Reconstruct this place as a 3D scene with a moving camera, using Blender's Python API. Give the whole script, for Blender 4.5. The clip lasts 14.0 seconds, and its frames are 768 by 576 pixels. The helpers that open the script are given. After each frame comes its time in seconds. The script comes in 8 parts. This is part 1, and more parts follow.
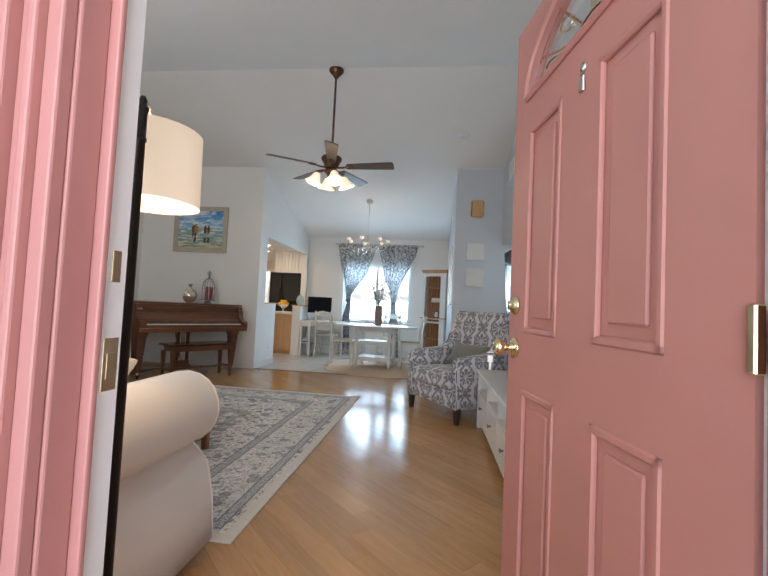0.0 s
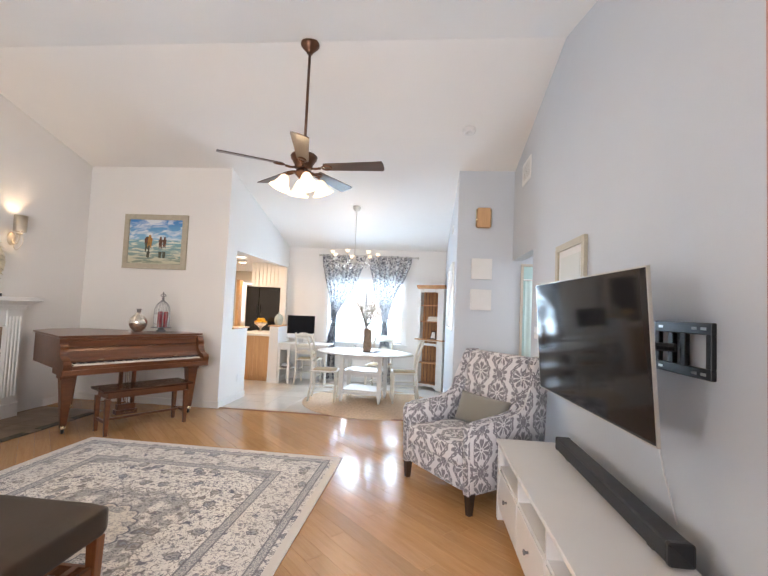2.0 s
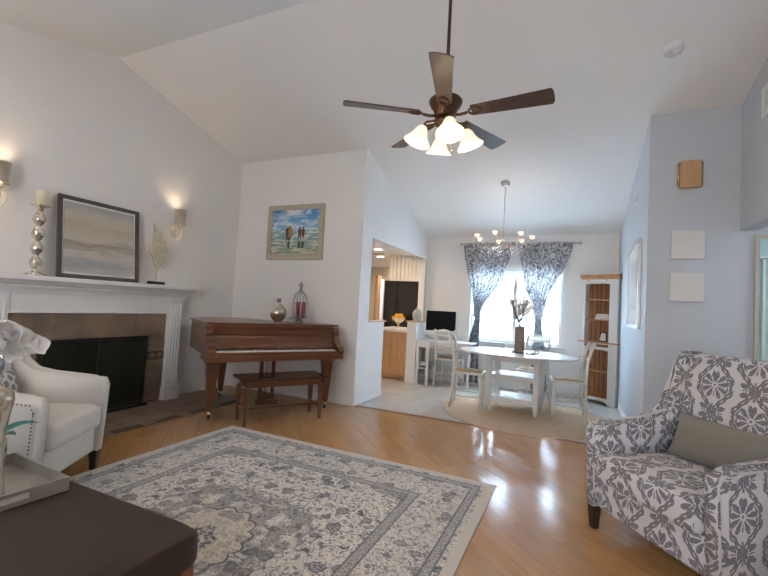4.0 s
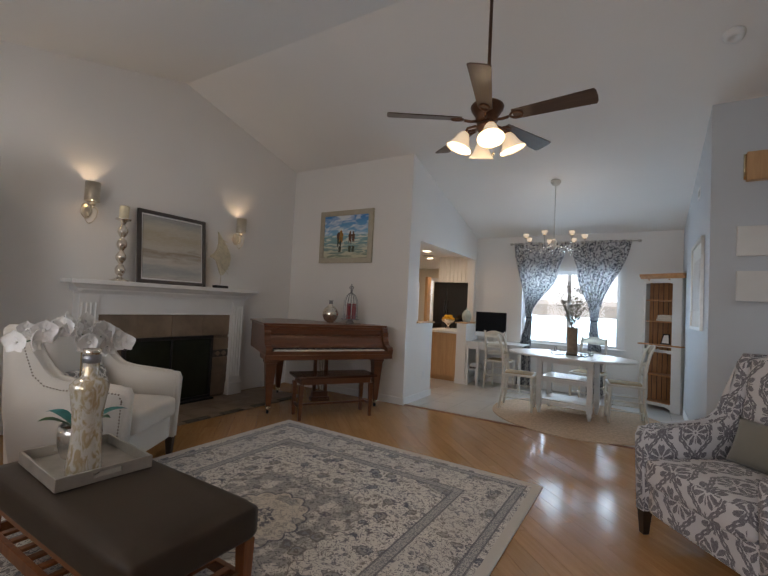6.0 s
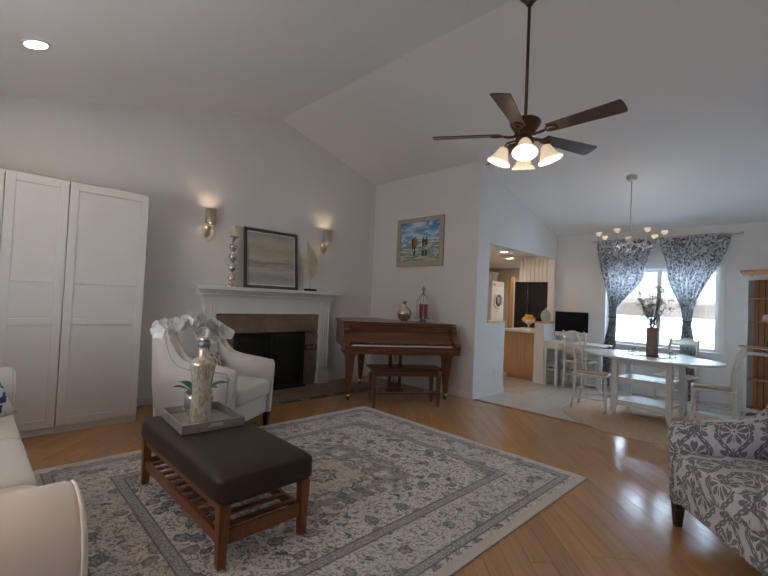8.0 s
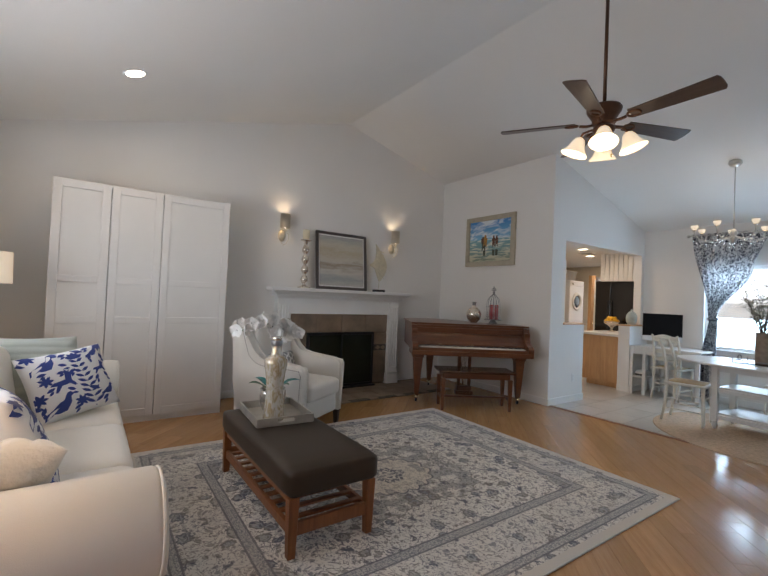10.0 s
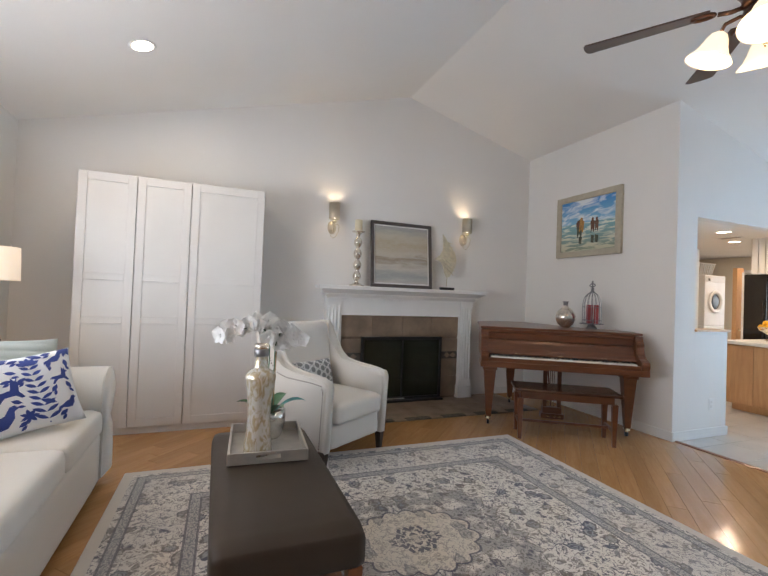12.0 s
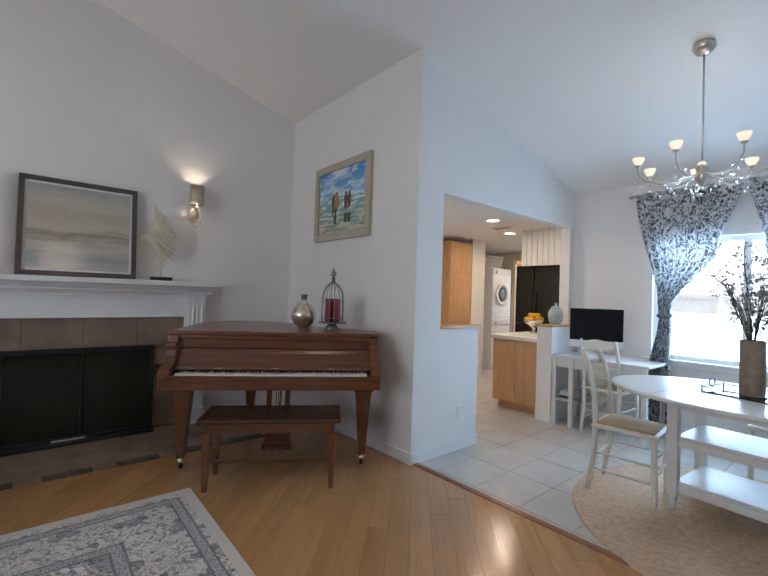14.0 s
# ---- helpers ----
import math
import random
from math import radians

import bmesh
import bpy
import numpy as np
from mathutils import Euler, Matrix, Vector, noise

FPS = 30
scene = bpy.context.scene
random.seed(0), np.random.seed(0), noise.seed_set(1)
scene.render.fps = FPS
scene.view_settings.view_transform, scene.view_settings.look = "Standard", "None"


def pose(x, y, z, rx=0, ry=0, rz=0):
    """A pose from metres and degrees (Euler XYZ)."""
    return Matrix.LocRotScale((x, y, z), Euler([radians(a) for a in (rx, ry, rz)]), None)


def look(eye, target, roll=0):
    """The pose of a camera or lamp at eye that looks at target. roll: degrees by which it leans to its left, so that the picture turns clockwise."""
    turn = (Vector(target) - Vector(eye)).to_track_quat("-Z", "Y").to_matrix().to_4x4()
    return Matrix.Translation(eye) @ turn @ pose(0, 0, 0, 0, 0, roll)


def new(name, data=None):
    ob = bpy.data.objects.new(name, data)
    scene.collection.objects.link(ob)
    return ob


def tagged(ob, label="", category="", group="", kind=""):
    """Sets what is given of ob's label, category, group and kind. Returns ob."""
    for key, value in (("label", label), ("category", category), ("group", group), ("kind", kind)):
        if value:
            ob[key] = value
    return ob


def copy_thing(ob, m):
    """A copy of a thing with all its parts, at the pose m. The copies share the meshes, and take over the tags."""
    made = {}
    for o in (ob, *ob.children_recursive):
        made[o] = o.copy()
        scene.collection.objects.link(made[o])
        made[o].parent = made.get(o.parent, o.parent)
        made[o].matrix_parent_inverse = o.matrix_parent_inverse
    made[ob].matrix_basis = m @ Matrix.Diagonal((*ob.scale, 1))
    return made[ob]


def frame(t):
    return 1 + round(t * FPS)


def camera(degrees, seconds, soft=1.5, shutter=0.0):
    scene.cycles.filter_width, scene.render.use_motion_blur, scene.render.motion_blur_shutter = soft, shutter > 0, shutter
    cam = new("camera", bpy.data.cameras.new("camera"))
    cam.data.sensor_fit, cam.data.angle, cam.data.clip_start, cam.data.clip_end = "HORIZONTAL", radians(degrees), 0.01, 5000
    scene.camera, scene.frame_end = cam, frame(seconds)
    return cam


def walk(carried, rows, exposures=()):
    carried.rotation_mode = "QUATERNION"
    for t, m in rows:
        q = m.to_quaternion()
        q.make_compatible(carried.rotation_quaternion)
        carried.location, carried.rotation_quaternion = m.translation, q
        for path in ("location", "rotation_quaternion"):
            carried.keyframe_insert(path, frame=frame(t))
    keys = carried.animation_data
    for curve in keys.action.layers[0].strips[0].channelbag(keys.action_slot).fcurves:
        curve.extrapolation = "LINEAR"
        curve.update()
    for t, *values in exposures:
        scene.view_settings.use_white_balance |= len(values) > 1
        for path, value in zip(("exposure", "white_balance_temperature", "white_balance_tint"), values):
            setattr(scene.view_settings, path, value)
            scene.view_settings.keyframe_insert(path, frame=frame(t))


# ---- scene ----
cam = camera(85.3, 14.0)
METRES, EYE, TILT, LEAN, TURN = 6.0, 1.15, 0.0, 0.0, 6.6
ROWS = [
    (0.0, 0.0, 0.0, 0.0, -0.13, 2.61, -2.77),
    (0.5, -0.0014, 0.0519, 0.0116, -0.88, 2.73, -2.67),
    (1.0, 0.0002, 0.1008, 0.036, -1.28, 2.78, -2.53),
    (1.5, 0.0016, 0.1378, 0.0443, -1.29, 2.81, -2.55),
    (2.0, 0.0041, 0.1792, 0.0585, -1.24, 2.97, -2.53),
    (2.5, 0.0005, 0.2096, 0.0572, -0.69, 2.97, -2.52),
    (3.0, -0.0057, 0.2466, 0.0432, 5.47, 2.75, -2.73),
    (3.5, -0.0196, 0.2843, 0.0333, 12.85, 2.45, -3.02),
    (4.0, -0.024, 0.3156, 0.0332, 17.52, 2.43, -3.07),
    (6.5, 0.0104, 0.2887, 0.035, 26.13, 2.21, -2.8),
    (7.0, 0.048, 0.2738, 0.0392, 28.46, 2.2, -2.74),
    (7.5, 0.0741, 0.2565, 0.0416, 32.85, 1.96, -2.70),
    (8.0, 0.0905, 0.2602, 0.0383, 38.28, 1.587, -2.55),
    (10.5, 0.0939, 0.2702, 0.0395, 49.37, 1.25, -2.54),
    (11.0, 0.0678, 0.3039, 0.0394, 51.92, 1.26, -2.44),
    (11.5, 0.0482, 0.3554, 0.0397, 57.16, 1.18, -2.23),
    (12.0, 0.026, 0.4195, 0.0349, 61.55, 0.99, -2.2),
    (12.5, 0.01, 0.5006, 0.0376, 62.38, 0.97, -2.11),
    (13.0, 0.0075, 0.5827, 0.0389, 62.4, 0.98, -2.01),
    (13.5, -0.0003, 0.6608, 0.0398, 58.81, 0.87, -2.0),
    (14.0, 0.0012, 0.7352, 0.039, 42.86, 1.01, -1.82),
]
EXPOSURES = [(0.0, -0.12, 6500, 9), (0.5, 0.28, 6600, 11), (1.0, 0.48, 6700, 12), (1.5, 0.68, 6800, 13), (2.0, 0.80, 6950, 16), (3.0, 0.83, 6800, 14), (3.5, 0.43, 6700, 13), (4.2, 0.16, 6600, 13), (6.3, -0.84, 7000, 15), (7.0, -0.77, 6850, 14),
             (7.5, -0.70, 6750, 15), (8.2, -0.80, 6650, 14), (10.3, -0.29, 6500, 12), (11.0, 0.03, 6450, 12), (12.0, 0.18, 6400, 12), (12.5, 0.24, 6350, 11), (13.5, 0.10, 6250, 11), (14.0, -0.13, 5950, 11)]
walk(cam, [(t, pose(0, 0, EYE, TILT, LEAN, TURN) @ pose(METRES * x, METRES * y, METRES * z, 90 + pitch, roll, yaw)) for t, x, y, z, yaw, pitch, roll in ROWS], EXPOSURES)

# ---- world, sun, daylight ----
world = bpy.data.worlds.new("sky")
scene.world = world
world.use_nodes = True
wn = world.node_tree.nodes
sky = wn.new("ShaderNodeTexSky")
sky.sky_type, sky.sun_disc = "NISHITA", False
sky.sun_elevation, sky.sun_rotation = radians(48), radians(112)
wn["Background"].inputs[1].default_value = 0.15
world.node_tree.links.new(sky.outputs[0], wn["Background"].inputs[0])


def lamp(name, kind, energy, colour, m, size=0.1, size_y=None, angle=0.0):
    data = bpy.data.lights.new(name, kind)
    data.energy, data.color = energy, colour
    if kind == "AREA":
        data.shape, data.size, data.size_y = "RECTANGLE", size, size_y or size
    elif kind == "SUN":
        data.angle = angle
    else:
        data.shadow_soft_size = size
    ob = new(name, data)
    ob.matrix_world = m
    return ob


lamp("sun", "SUN", 4.6, (1.0, 0.95, 0.88), look((10, -4, 12), (0, 0, 0)), angle=radians(0.6))
DAY = (0.80, 0.90, 1.0)
WARM = (1.0, 0.78, 0.52)
lamp("daylight_back_window", "AREA", 80, (0.48, 0.74, 1.0), look((-1.28, 9.66, 1.45), (-1.28, 0, 1.2)), 1.5, 1.25)
# light of an unseen window assumed behind the sofa, tilted up to the ceiling
lamp("daylight_assumed_window", "AREA", 54, (0.89, 0.93, 1.0), look((-2.1, 0.58, 1.6), (-1.7, 5.5, 4.6)), 2.2, 1.3)
# added fill on the porch, strengthens the daylight through the open door
lamp("porch_daylight_fill", "AREA", 80, (0.83, 0.91, 1.0), look((-0.05, -1.3, 1.5), (-0.05, 9, 1.3)), 1.6, 2.0)

# ---- materials ----
def material(name, colour, rough=0.6, metal=0.0, vary=0.06, scale=6.0, grain=120.0, bump=0.05, emit=0.0, emit_colour=None, coat=0.0, sheen=0.0, transmission=0.0, alpha=1.0, spec=0.5):
    m = bpy.data.materials.new(name)
    m.use_nodes = True
    nt = m.node_tree
    b = nt.nodes["Principled BSDF"]
    b.inputs["Roughness"].default_value = rough
    b.inputs["Metallic"].default_value = metal
    b.inputs["Coat Weight"].default_value = coat
    b.inputs["Coat Roughness"].default_value = 0.15
    b.inputs["Sheen Weight"].default_value = sheen
    b.inputs["Transmission Weight"].default_value = transmission
    b.inputs["Alpha"].default_value = alpha
    b.inputs["Specular IOR Level"].default_value = spec
    b.inputs["Base Color"].default_value = (*colour, 1)
    if emit:
        b.inputs["Emission Color"].default_value = (*(emit_colour or colour), 1)
        b.inputs["Emission Strength"].default_value = emit
    if vary:
        tc = nt.nodes.new("ShaderNodeTexCoord")
        big = nt.nodes.new("ShaderNodeTexNoise")
        big.inputs["Scale"].default_value, big.inputs["Detail"].default_value = scale, 4
        nt.links.new(tc.outputs["Object"], big.inputs["Vector"])
        mr = nt.nodes.new("ShaderNodeMapRange")
        mr.inputs[1].default_value, mr.inputs[2].default_value = 0.3, 0.7
        mr.inputs[3].default_value, mr.inputs[4].default_value = 1 - vary, 1 + vary
        nt.links.new(big.outputs[0], mr.inputs[0])
        mul = nt.nodes.new("ShaderNodeVectorMath")
        mul.operation = "SCALE"
        mul.inputs[0].default_value = colour
        nt.links.new(mr.outputs[0], mul.inputs["Scale"])
        nt.links.new(mul.outputs[0], b.inputs["Base Color"])
        if bump:
            fine = nt.nodes.new("ShaderNodeTexNoise")
            fine.inputs["Scale"].default_value, fine.inputs["Detail"].default_value = grain, 3
            nt.links.new(tc.outputs["Object"], fine.inputs["Vector"])
            bp = nt.nodes.new("ShaderNodeBump")
            bp.inputs["Strength"].default_value, bp.inputs["Distance"].default_value = bump, 0.004
            nt.links.new(fine.outputs[0], bp.inputs["Height"])
            nt.links.new(bp.outputs[0], b.inputs["Normal"])
    return m


class Nodes:
    """Short-hand to wire a procedural colour into a principled material."""

    def __init__(self, m):
        self.nt = m.node_tree
        self.b = self.nt.nodes["Principled BSDF"]

    def put(self, socket, v):
        if isinstance(v, bpy.types.NodeSocket):
            self.nt.links.new(v, socket)
        else:
            socket.default_value = v

    def coords(self, which="Object"):
        return self.nt.nodes.new("ShaderNodeTexCoord").outputs[which]

    def split(self, v):
        n = self.nt.nodes.new("ShaderNodeSeparateXYZ")
        self.put(n.inputs[0], v)
        return n.outputs[0], n.outputs[1], n.outputs[2]

    def join(self, x, y, z=0.0):
        n = self.nt.nodes.new("ShaderNodeCombineXYZ")
        for i, v in enumerate((x, y, z)):
            self.put(n.inputs[i], v)
        return n.outputs[0]

    def op(self, operation, a, b=0.0, c=0.0):
        n = self.nt.nodes.new("ShaderNodeMath")
        n.operation = operation
        for i, v in enumerate((a, b, c)):
            self.put(n.inputs[i], v)
        return n.outputs[0]

    def noise(self, v, scale, detail=3.0, distortion=0.0):
        n = self.nt.nodes.new("ShaderNodeTexNoise")
        self.put(n.inputs["Vector"], v)
        n.inputs["Scale"].default_value, n.inputs["Detail"].default_value, n.inputs["Distortion"].default_value = scale, detail, distortion
        return n.outputs[0]

    def voronoi(self, v, scale, feature="F1", random=1.0):
        n = self.nt.nodes.new("ShaderNodeTexVoronoi")
        n.feature = feature
        self.put(n.inputs["Vector"], v)
        n.inputs["Scale"].default_value, n.inputs["Randomness"].default_value = scale, random
        return n.outputs[0]

    def step(self, v, low, high, a=0.0, b=1.0):
        n = self.nt.nodes.new("ShaderNodeMapRange")
        self.put(n.inputs[0], v)
        for i, x in enumerate((low, high, a, b)):
            n.inputs[i + 1].default_value = x
        return n.outputs[0]

    def mix(self, f, a, b):
        n = self.nt.nodes.new("ShaderNodeMix")
        n.data_type = "RGBA"
        self.put(n.inputs[0], f)
        for i, v in ((6, a), (7, b)):
            self.put(n.inputs[i], (*v, 1) if isinstance(v, tuple) and len(v) == 3 else v)
        return n.outputs[2]

    def colour(self, v):
        self.put(self.b.inputs["Base Color"], v)

    def bump(self, v, strength=0.3, distance=0.004):
        n = self.nt.nodes.new("ShaderNodeBump")
        n.inputs["Strength"].default_value, n.inputs["Distance"].default_value = strength, distance
        self.put(n.inputs["Height"], v)
        self.put(self.b.inputs["Normal"], n.outputs[0])

    def random(self):
        return self.nt.nodes.new("ShaderNodeObjectInfo").outputs["Random"]


def wood(name, dark, light, rough=0.4, axis=0, scale=1.0, coat=0.0, per_object=0.0):
    """Wood with the grain along one axis of the object's own space."""
    m = material(name, light, rough, vary=0, coat=coat)
    n = Nodes(m)
    x, y, z = n.split(n.coords())
    stretch = [9.0 * scale] * 3
    stretch[axis] = 0.9 * scale
    r = n.random()
    v = n.join(n.op("MULTIPLY_ADD", x, stretch[0], n.op("MULTIPLY", r, 37.0)), n.op("MULTIPLY", y, stretch[1]), n.op("MULTIPLY_ADD", z, stretch[2], n.op("MULTIPLY", r, 11.0)))
    a = n.noise(v, 1.6, 4, 1.2)
    b = n.noise(v, 9.0, 3, 0.3)
    f = n.op("ADD", n.op("MULTIPLY", a, 0.7), n.op("MULTIPLY", b, 0.3))
    c = n.mix(n.step(f, 0.3, 0.7), dark, light)
    if per_object:
        sc = n.nt.nodes.new("ShaderNodeVectorMath")
        sc.operation = "SCALE"
        n.put(sc.inputs[0], c)
        n.put(sc.inputs["Scale"], n.step(r, 0, 1, 1 - per_object, 1 + per_object))
        c = sc.outputs[0]
    n.colour(c)
    n.bump(b, 0.06, 0.002)
    return m


WALL = material("warm_white_wall_paint", (0.83, 0.815, 0.79), 0.75, vary=0.015, scale=1.2, grain=90, bump=0.12)
BLUE = material("pale_grey_blue_wall_paint", (0.58, 0.615, 0.655), 0.75, vary=0.015, scale=1.2, grain=90, bump=0.12)
CEIL = material("white_ceiling_paint", (0.87, 0.855, 0.83), 0.85, vary=0.015, scale=1.0, grain=60, bump=0.2)
TRIM = material("white_gloss_trim", (0.82, 0.82, 0.81), 0.35, vary=0.02, scale=4, bump=0.02)
WHITE = material("white_furniture_lacquer", (0.73, 0.715, 0.69), 0.35, vary=0.02, scale=3, bump=0.03)
CREAM = material("cream_kitchen_paint", (0.78, 0.70, 0.58), 0.75, vary=0.02, scale=1.5, bump=0.1)
RED = material("salmon_red_door_paint", (0.45, 0.198, 0.172), 0.45, vary=0.05, scale=3, grain=60, bump=0.08)
PINK = material("pink_red_casing_paint", (0.45, 0.198, 0.182), 0.5, vary=0.06, scale=3, grain=60, bump=0.1)
BRASS = material("polished_brass", (0.76, 0.65, 0.43), 0.18, 1.0, vary=0.05, scale=12, bump=0)
CHROME = material("brushed_nickel", (0.62, 0.60, 0.56), 0.3, 1.0, vary=0.06, scale=14, bump=0)
CHAMPAGNE = material("champagne_metal", (0.66, 0.60, 0.50), 0.35, 1.0, vary=0.06, scale=14, bump=0)
BLACK = material("black_satin_metal", (0.02, 0.02, 0.022), 0.4, 0.3, vary=0.1, scale=10, bump=0)
BLACKGLASS = material("black_glass", (0.012, 0.012, 0.014), 0.06, 0.0, vary=0, bump=0)
FIREGLASS = material("smoked_fire_glass", (0.020, 0.024, 0.016), 0.10, 0.0, vary=0.1, scale=8, bump=0, spec=0.3)
DARKLEG = wood("dark_brown_leg_wood", (0.02, 0.012, 0.008), (0.05, 0.03, 0.02), 0.35, 2)
MAHOGANY = wood("red_brown_piano_wood", (0.085, 0.027, 0.011), (0.19, 0.066, 0.025), 0.28, 0, coat=0.3)
PINE = wood("orange_pine", (0.36, 0.15, 0.055), (0.58, 0.29, 0.12), 0.45, 2)
MAPLE = wood("honey_maple", (0.52, 0.29, 0.135), (0.66, 0.41, 0.21), 0.4, 2)
OTTLEG = wood("chestnut_wood", (0.16, 0.05, 0.015), (0.30, 0.11, 0.035), 0.35, 2)
GLASS = material("clear_glass", (1, 1, 1), 0.02, vary=0, transmission=1.0)


# ---- building helpers ----
def mesh_object(name, bm, mat, smooth=False):
    me = bpy.data.meshes.new(name)
    bmesh.ops.recalc_face_normals(bm, faces=bm.faces)
    bm.to_mesh(me)
    bm.free()
    if smooth:
        for p in me.polygons:
            p.use_smooth = True
    for one in mat if isinstance(mat, (list, tuple)) else [mat]:
        me.materials.append(one)
    return new(name, me)


def part(name, bm, mat, parent, label="", smooth=False, m=None):
    ob = mesh_object(name, bm, mat, smooth)
    ob.parent = parent
    if m is not None:
        ob.matrix_local = m
    if label:
        ob["label"] = label
    return ob


def thing(name, label, category, m=None, group=""):
    ob = new(name)
    ob.empty_display_size = 0.1
    if m is not None:
        ob.matrix_world = m
    return tagged(ob, label, category, group)


def solo(name, bm, mat, label, category, m=None, smooth=False, group="", kind=""):
    ob = mesh_object(name, bm, mat, smooth)
    if m is not None:
        ob.matrix_world = m
    return tagged(ob, label, category, group, kind)


def setting(name, bm, mat, label="", smooth=False):
    return tagged(mesh_object(name, bm, mat, smooth), label, "", "", "structure")


def box(x0, x1, y0, y1, z0, z1, bevel=0.0, seg=2, bm=None):
    """A box, with its edges rounded by bevel; added to bm when that is given."""
    one = bmesh.new()
    bmesh.ops.create_cube(one, size=1)
    bmesh.ops.scale(one, vec=(x1 - x0, y1 - y0, z1 - z0), verts=one.verts)
    bmesh.ops.translate(one, vec=((x0 + x1) / 2, (y0 + y1) / 2, (z0 + z1) / 2), verts=one.verts)
    if bevel:
        bmesh.ops.bevel(one, geom=one.edges[:], offset=bevel, segments=seg, affect="EDGES", profile=0.5)
    return add(bm, one)


def add(bm, one):
    if bm is None:
        return one
    me = bpy.data.meshes.new("join")
    one.to_mesh(me)
    one.free()
    bm.from_mesh(me)
    bpy.data.meshes.remove(me)
    return bm


def moved(bm, m):
    bmesh.ops.transform(bm, matrix=m, verts=bm.verts)
    return bm


def prism(poly, axis, a0, a1, bm=None):
    """A polygon swept along an axis. axis x: poly in (y, z); y: in (x, z); z: in (x, y)."""
    bm = bm or bmesh.new()
    put = {"x": lambda p, a: (a, p[0], p[1]), "y": lambda p, a: (p[0], a, p[1]), "z": lambda p, a: (p[0], p[1], a)}[axis]
    lo, hi = [bm.verts.new(put(p, a0)) for p in poly], [bm.verts.new(put(p, a1)) for p in poly]
    n = len(poly)
    bm.faces.new(lo)
    bm.faces.new(hi[::-1])
    for i in range(n):
        bm.faces.new((lo[i], hi[i], hi[(i + 1) % n], lo[(i + 1) % n]))
    return bm


def lathe(profile, seg=24, bm=None, centre=(0, 0, 0)):
    """A turned shape from (radius, height) pairs."""
    bm = bm or bmesh.new()
    rings = []
    for r, z in profile:
        if r < 1e-5:
            rings.append([bm.verts.new((centre[0], centre[1], centre[2] + z))])
        else:
            rings.append([bm.verts.new((centre[0] + r * math.cos(2 * math.pi * i / seg), centre[1] + r * math.sin(2 * math.pi * i / seg), centre[2] + z)) for i in range(seg)])
    for a, b in zip(rings, rings[1:]):
        for i in range(seg):
            j = (i + 1) % seg
            if len(a) == 1 and len(b) > 1:
                bm.faces.new((a[0], b[i], b[j]))
            elif len(b) == 1 and len(a) > 1:
                bm.faces.new((a[i], a[j], b[0]))
            elif len(a) > 1:
                bm.faces.new((a[i], a[j], b[j], b[i]))
    return bm


def tube(points, radius, seg=8, bm=None, closed=False):
    """A round bar along points; radius one number or one for each point."""
    bm = bm or bmesh.new()
    pts = [Vector(p) for p in points]
    n = len(pts)
    radii = radius if isinstance(radius, (list, tuple)) else [radius] * n
    rings, up = [], None
    for i, p in enumerate(pts):
        t = (pts[(i + 1) % n] - pts[i - 1]) if closed else (pts[min(i + 1, n - 1)] - pts[max(i - 1, 0)])
        t = t.normalized()
        if up is None:
            up = t.orthogonal().normalized()
        up = (up - t * up.dot(t))
        up = up.normalized() if up.length > 1e-6 else t.orthogonal().normalized()
        side = t.cross(up)
        rings.append([bm.verts.new(p + radii[i] * (math.cos(a) * up + math.sin(a) * side)) for a in (2 * math.pi * k / seg for k in range(seg))])
    pairs = list(zip(rings, rings[1:])) + ([(rings[-1], rings[0])] if closed else [])
    for a, b in pairs:
        for k in range(seg):
            bm.faces.new((a[k], a[(k + 1) % seg], b[(k + 1) % seg], b[k]))
    if not closed:
        bm.faces.new(rings[0][::-1])
        bm.faces.new(rings[-1])
    return bm


def sheet(fn, nu, nv, bm=None, wrap=False):
    """A grid of faces from fn(u, v), u and v from 0 to 1."""
    bm = bm or bmesh.new()
    rows = [[bm.verts.new(fn(i / nu, j / nv)) for i in range(nu if wrap else nu + 1)] for j in range(nv + 1)]
    for a, b in zip(rows, rows[1:]):
        for i in range(nu):
            j = (i + 1) % len(a)
            bm.faces.new((a[i], a[j], b[j], b[i]))
    return bm


def rounded(w, d, h, r, puff=0.0, n=10, bm=None, centre=(0, 0, 0)):
    """A cushion-like block: a superellipsoid box, swollen in the middle by puff."""
    one = bmesh.new()
    bmesh.ops.create_cube(one, size=2)
    bmesh.ops.subdivide_edges(one, edges=one.edges[:], cuts=n, use_grid_fill=True)
    half = Vector((w / 2, d / 2, h / 2))
    r = min(r, *half)
    for v in one.verts:
        p = Vector((v.co.x * half.x, v.co.y * half.y, v.co.z * half.z))
        core = Vector([max(-half[i] + r, min(half[i] - r, p[i])) for i in range(3)])
        d_ = p - core
        if d_.length > 1e-9:
            p = core + d_.normalized() * r
        s = (1 - v.co.x ** 2) * (1 - v.co.y ** 2)
        p.z += math.copysign(puff * s, v.co.z) if abs(v.co.z) > 0.99 else puff * s * v.co.z
        v.co = p + Vector(centre)
    return add(bm, one)


# ---- the building ----
XL, XR, XD, XK = -5.15, 1.08, 0.33, -2.95
YF, YP, YB, RIDGE = 0.68, 6.82, 9.60, 4.80


def roof(y):
    return 4.0 - 0.265 * abs(y - RIDGE)


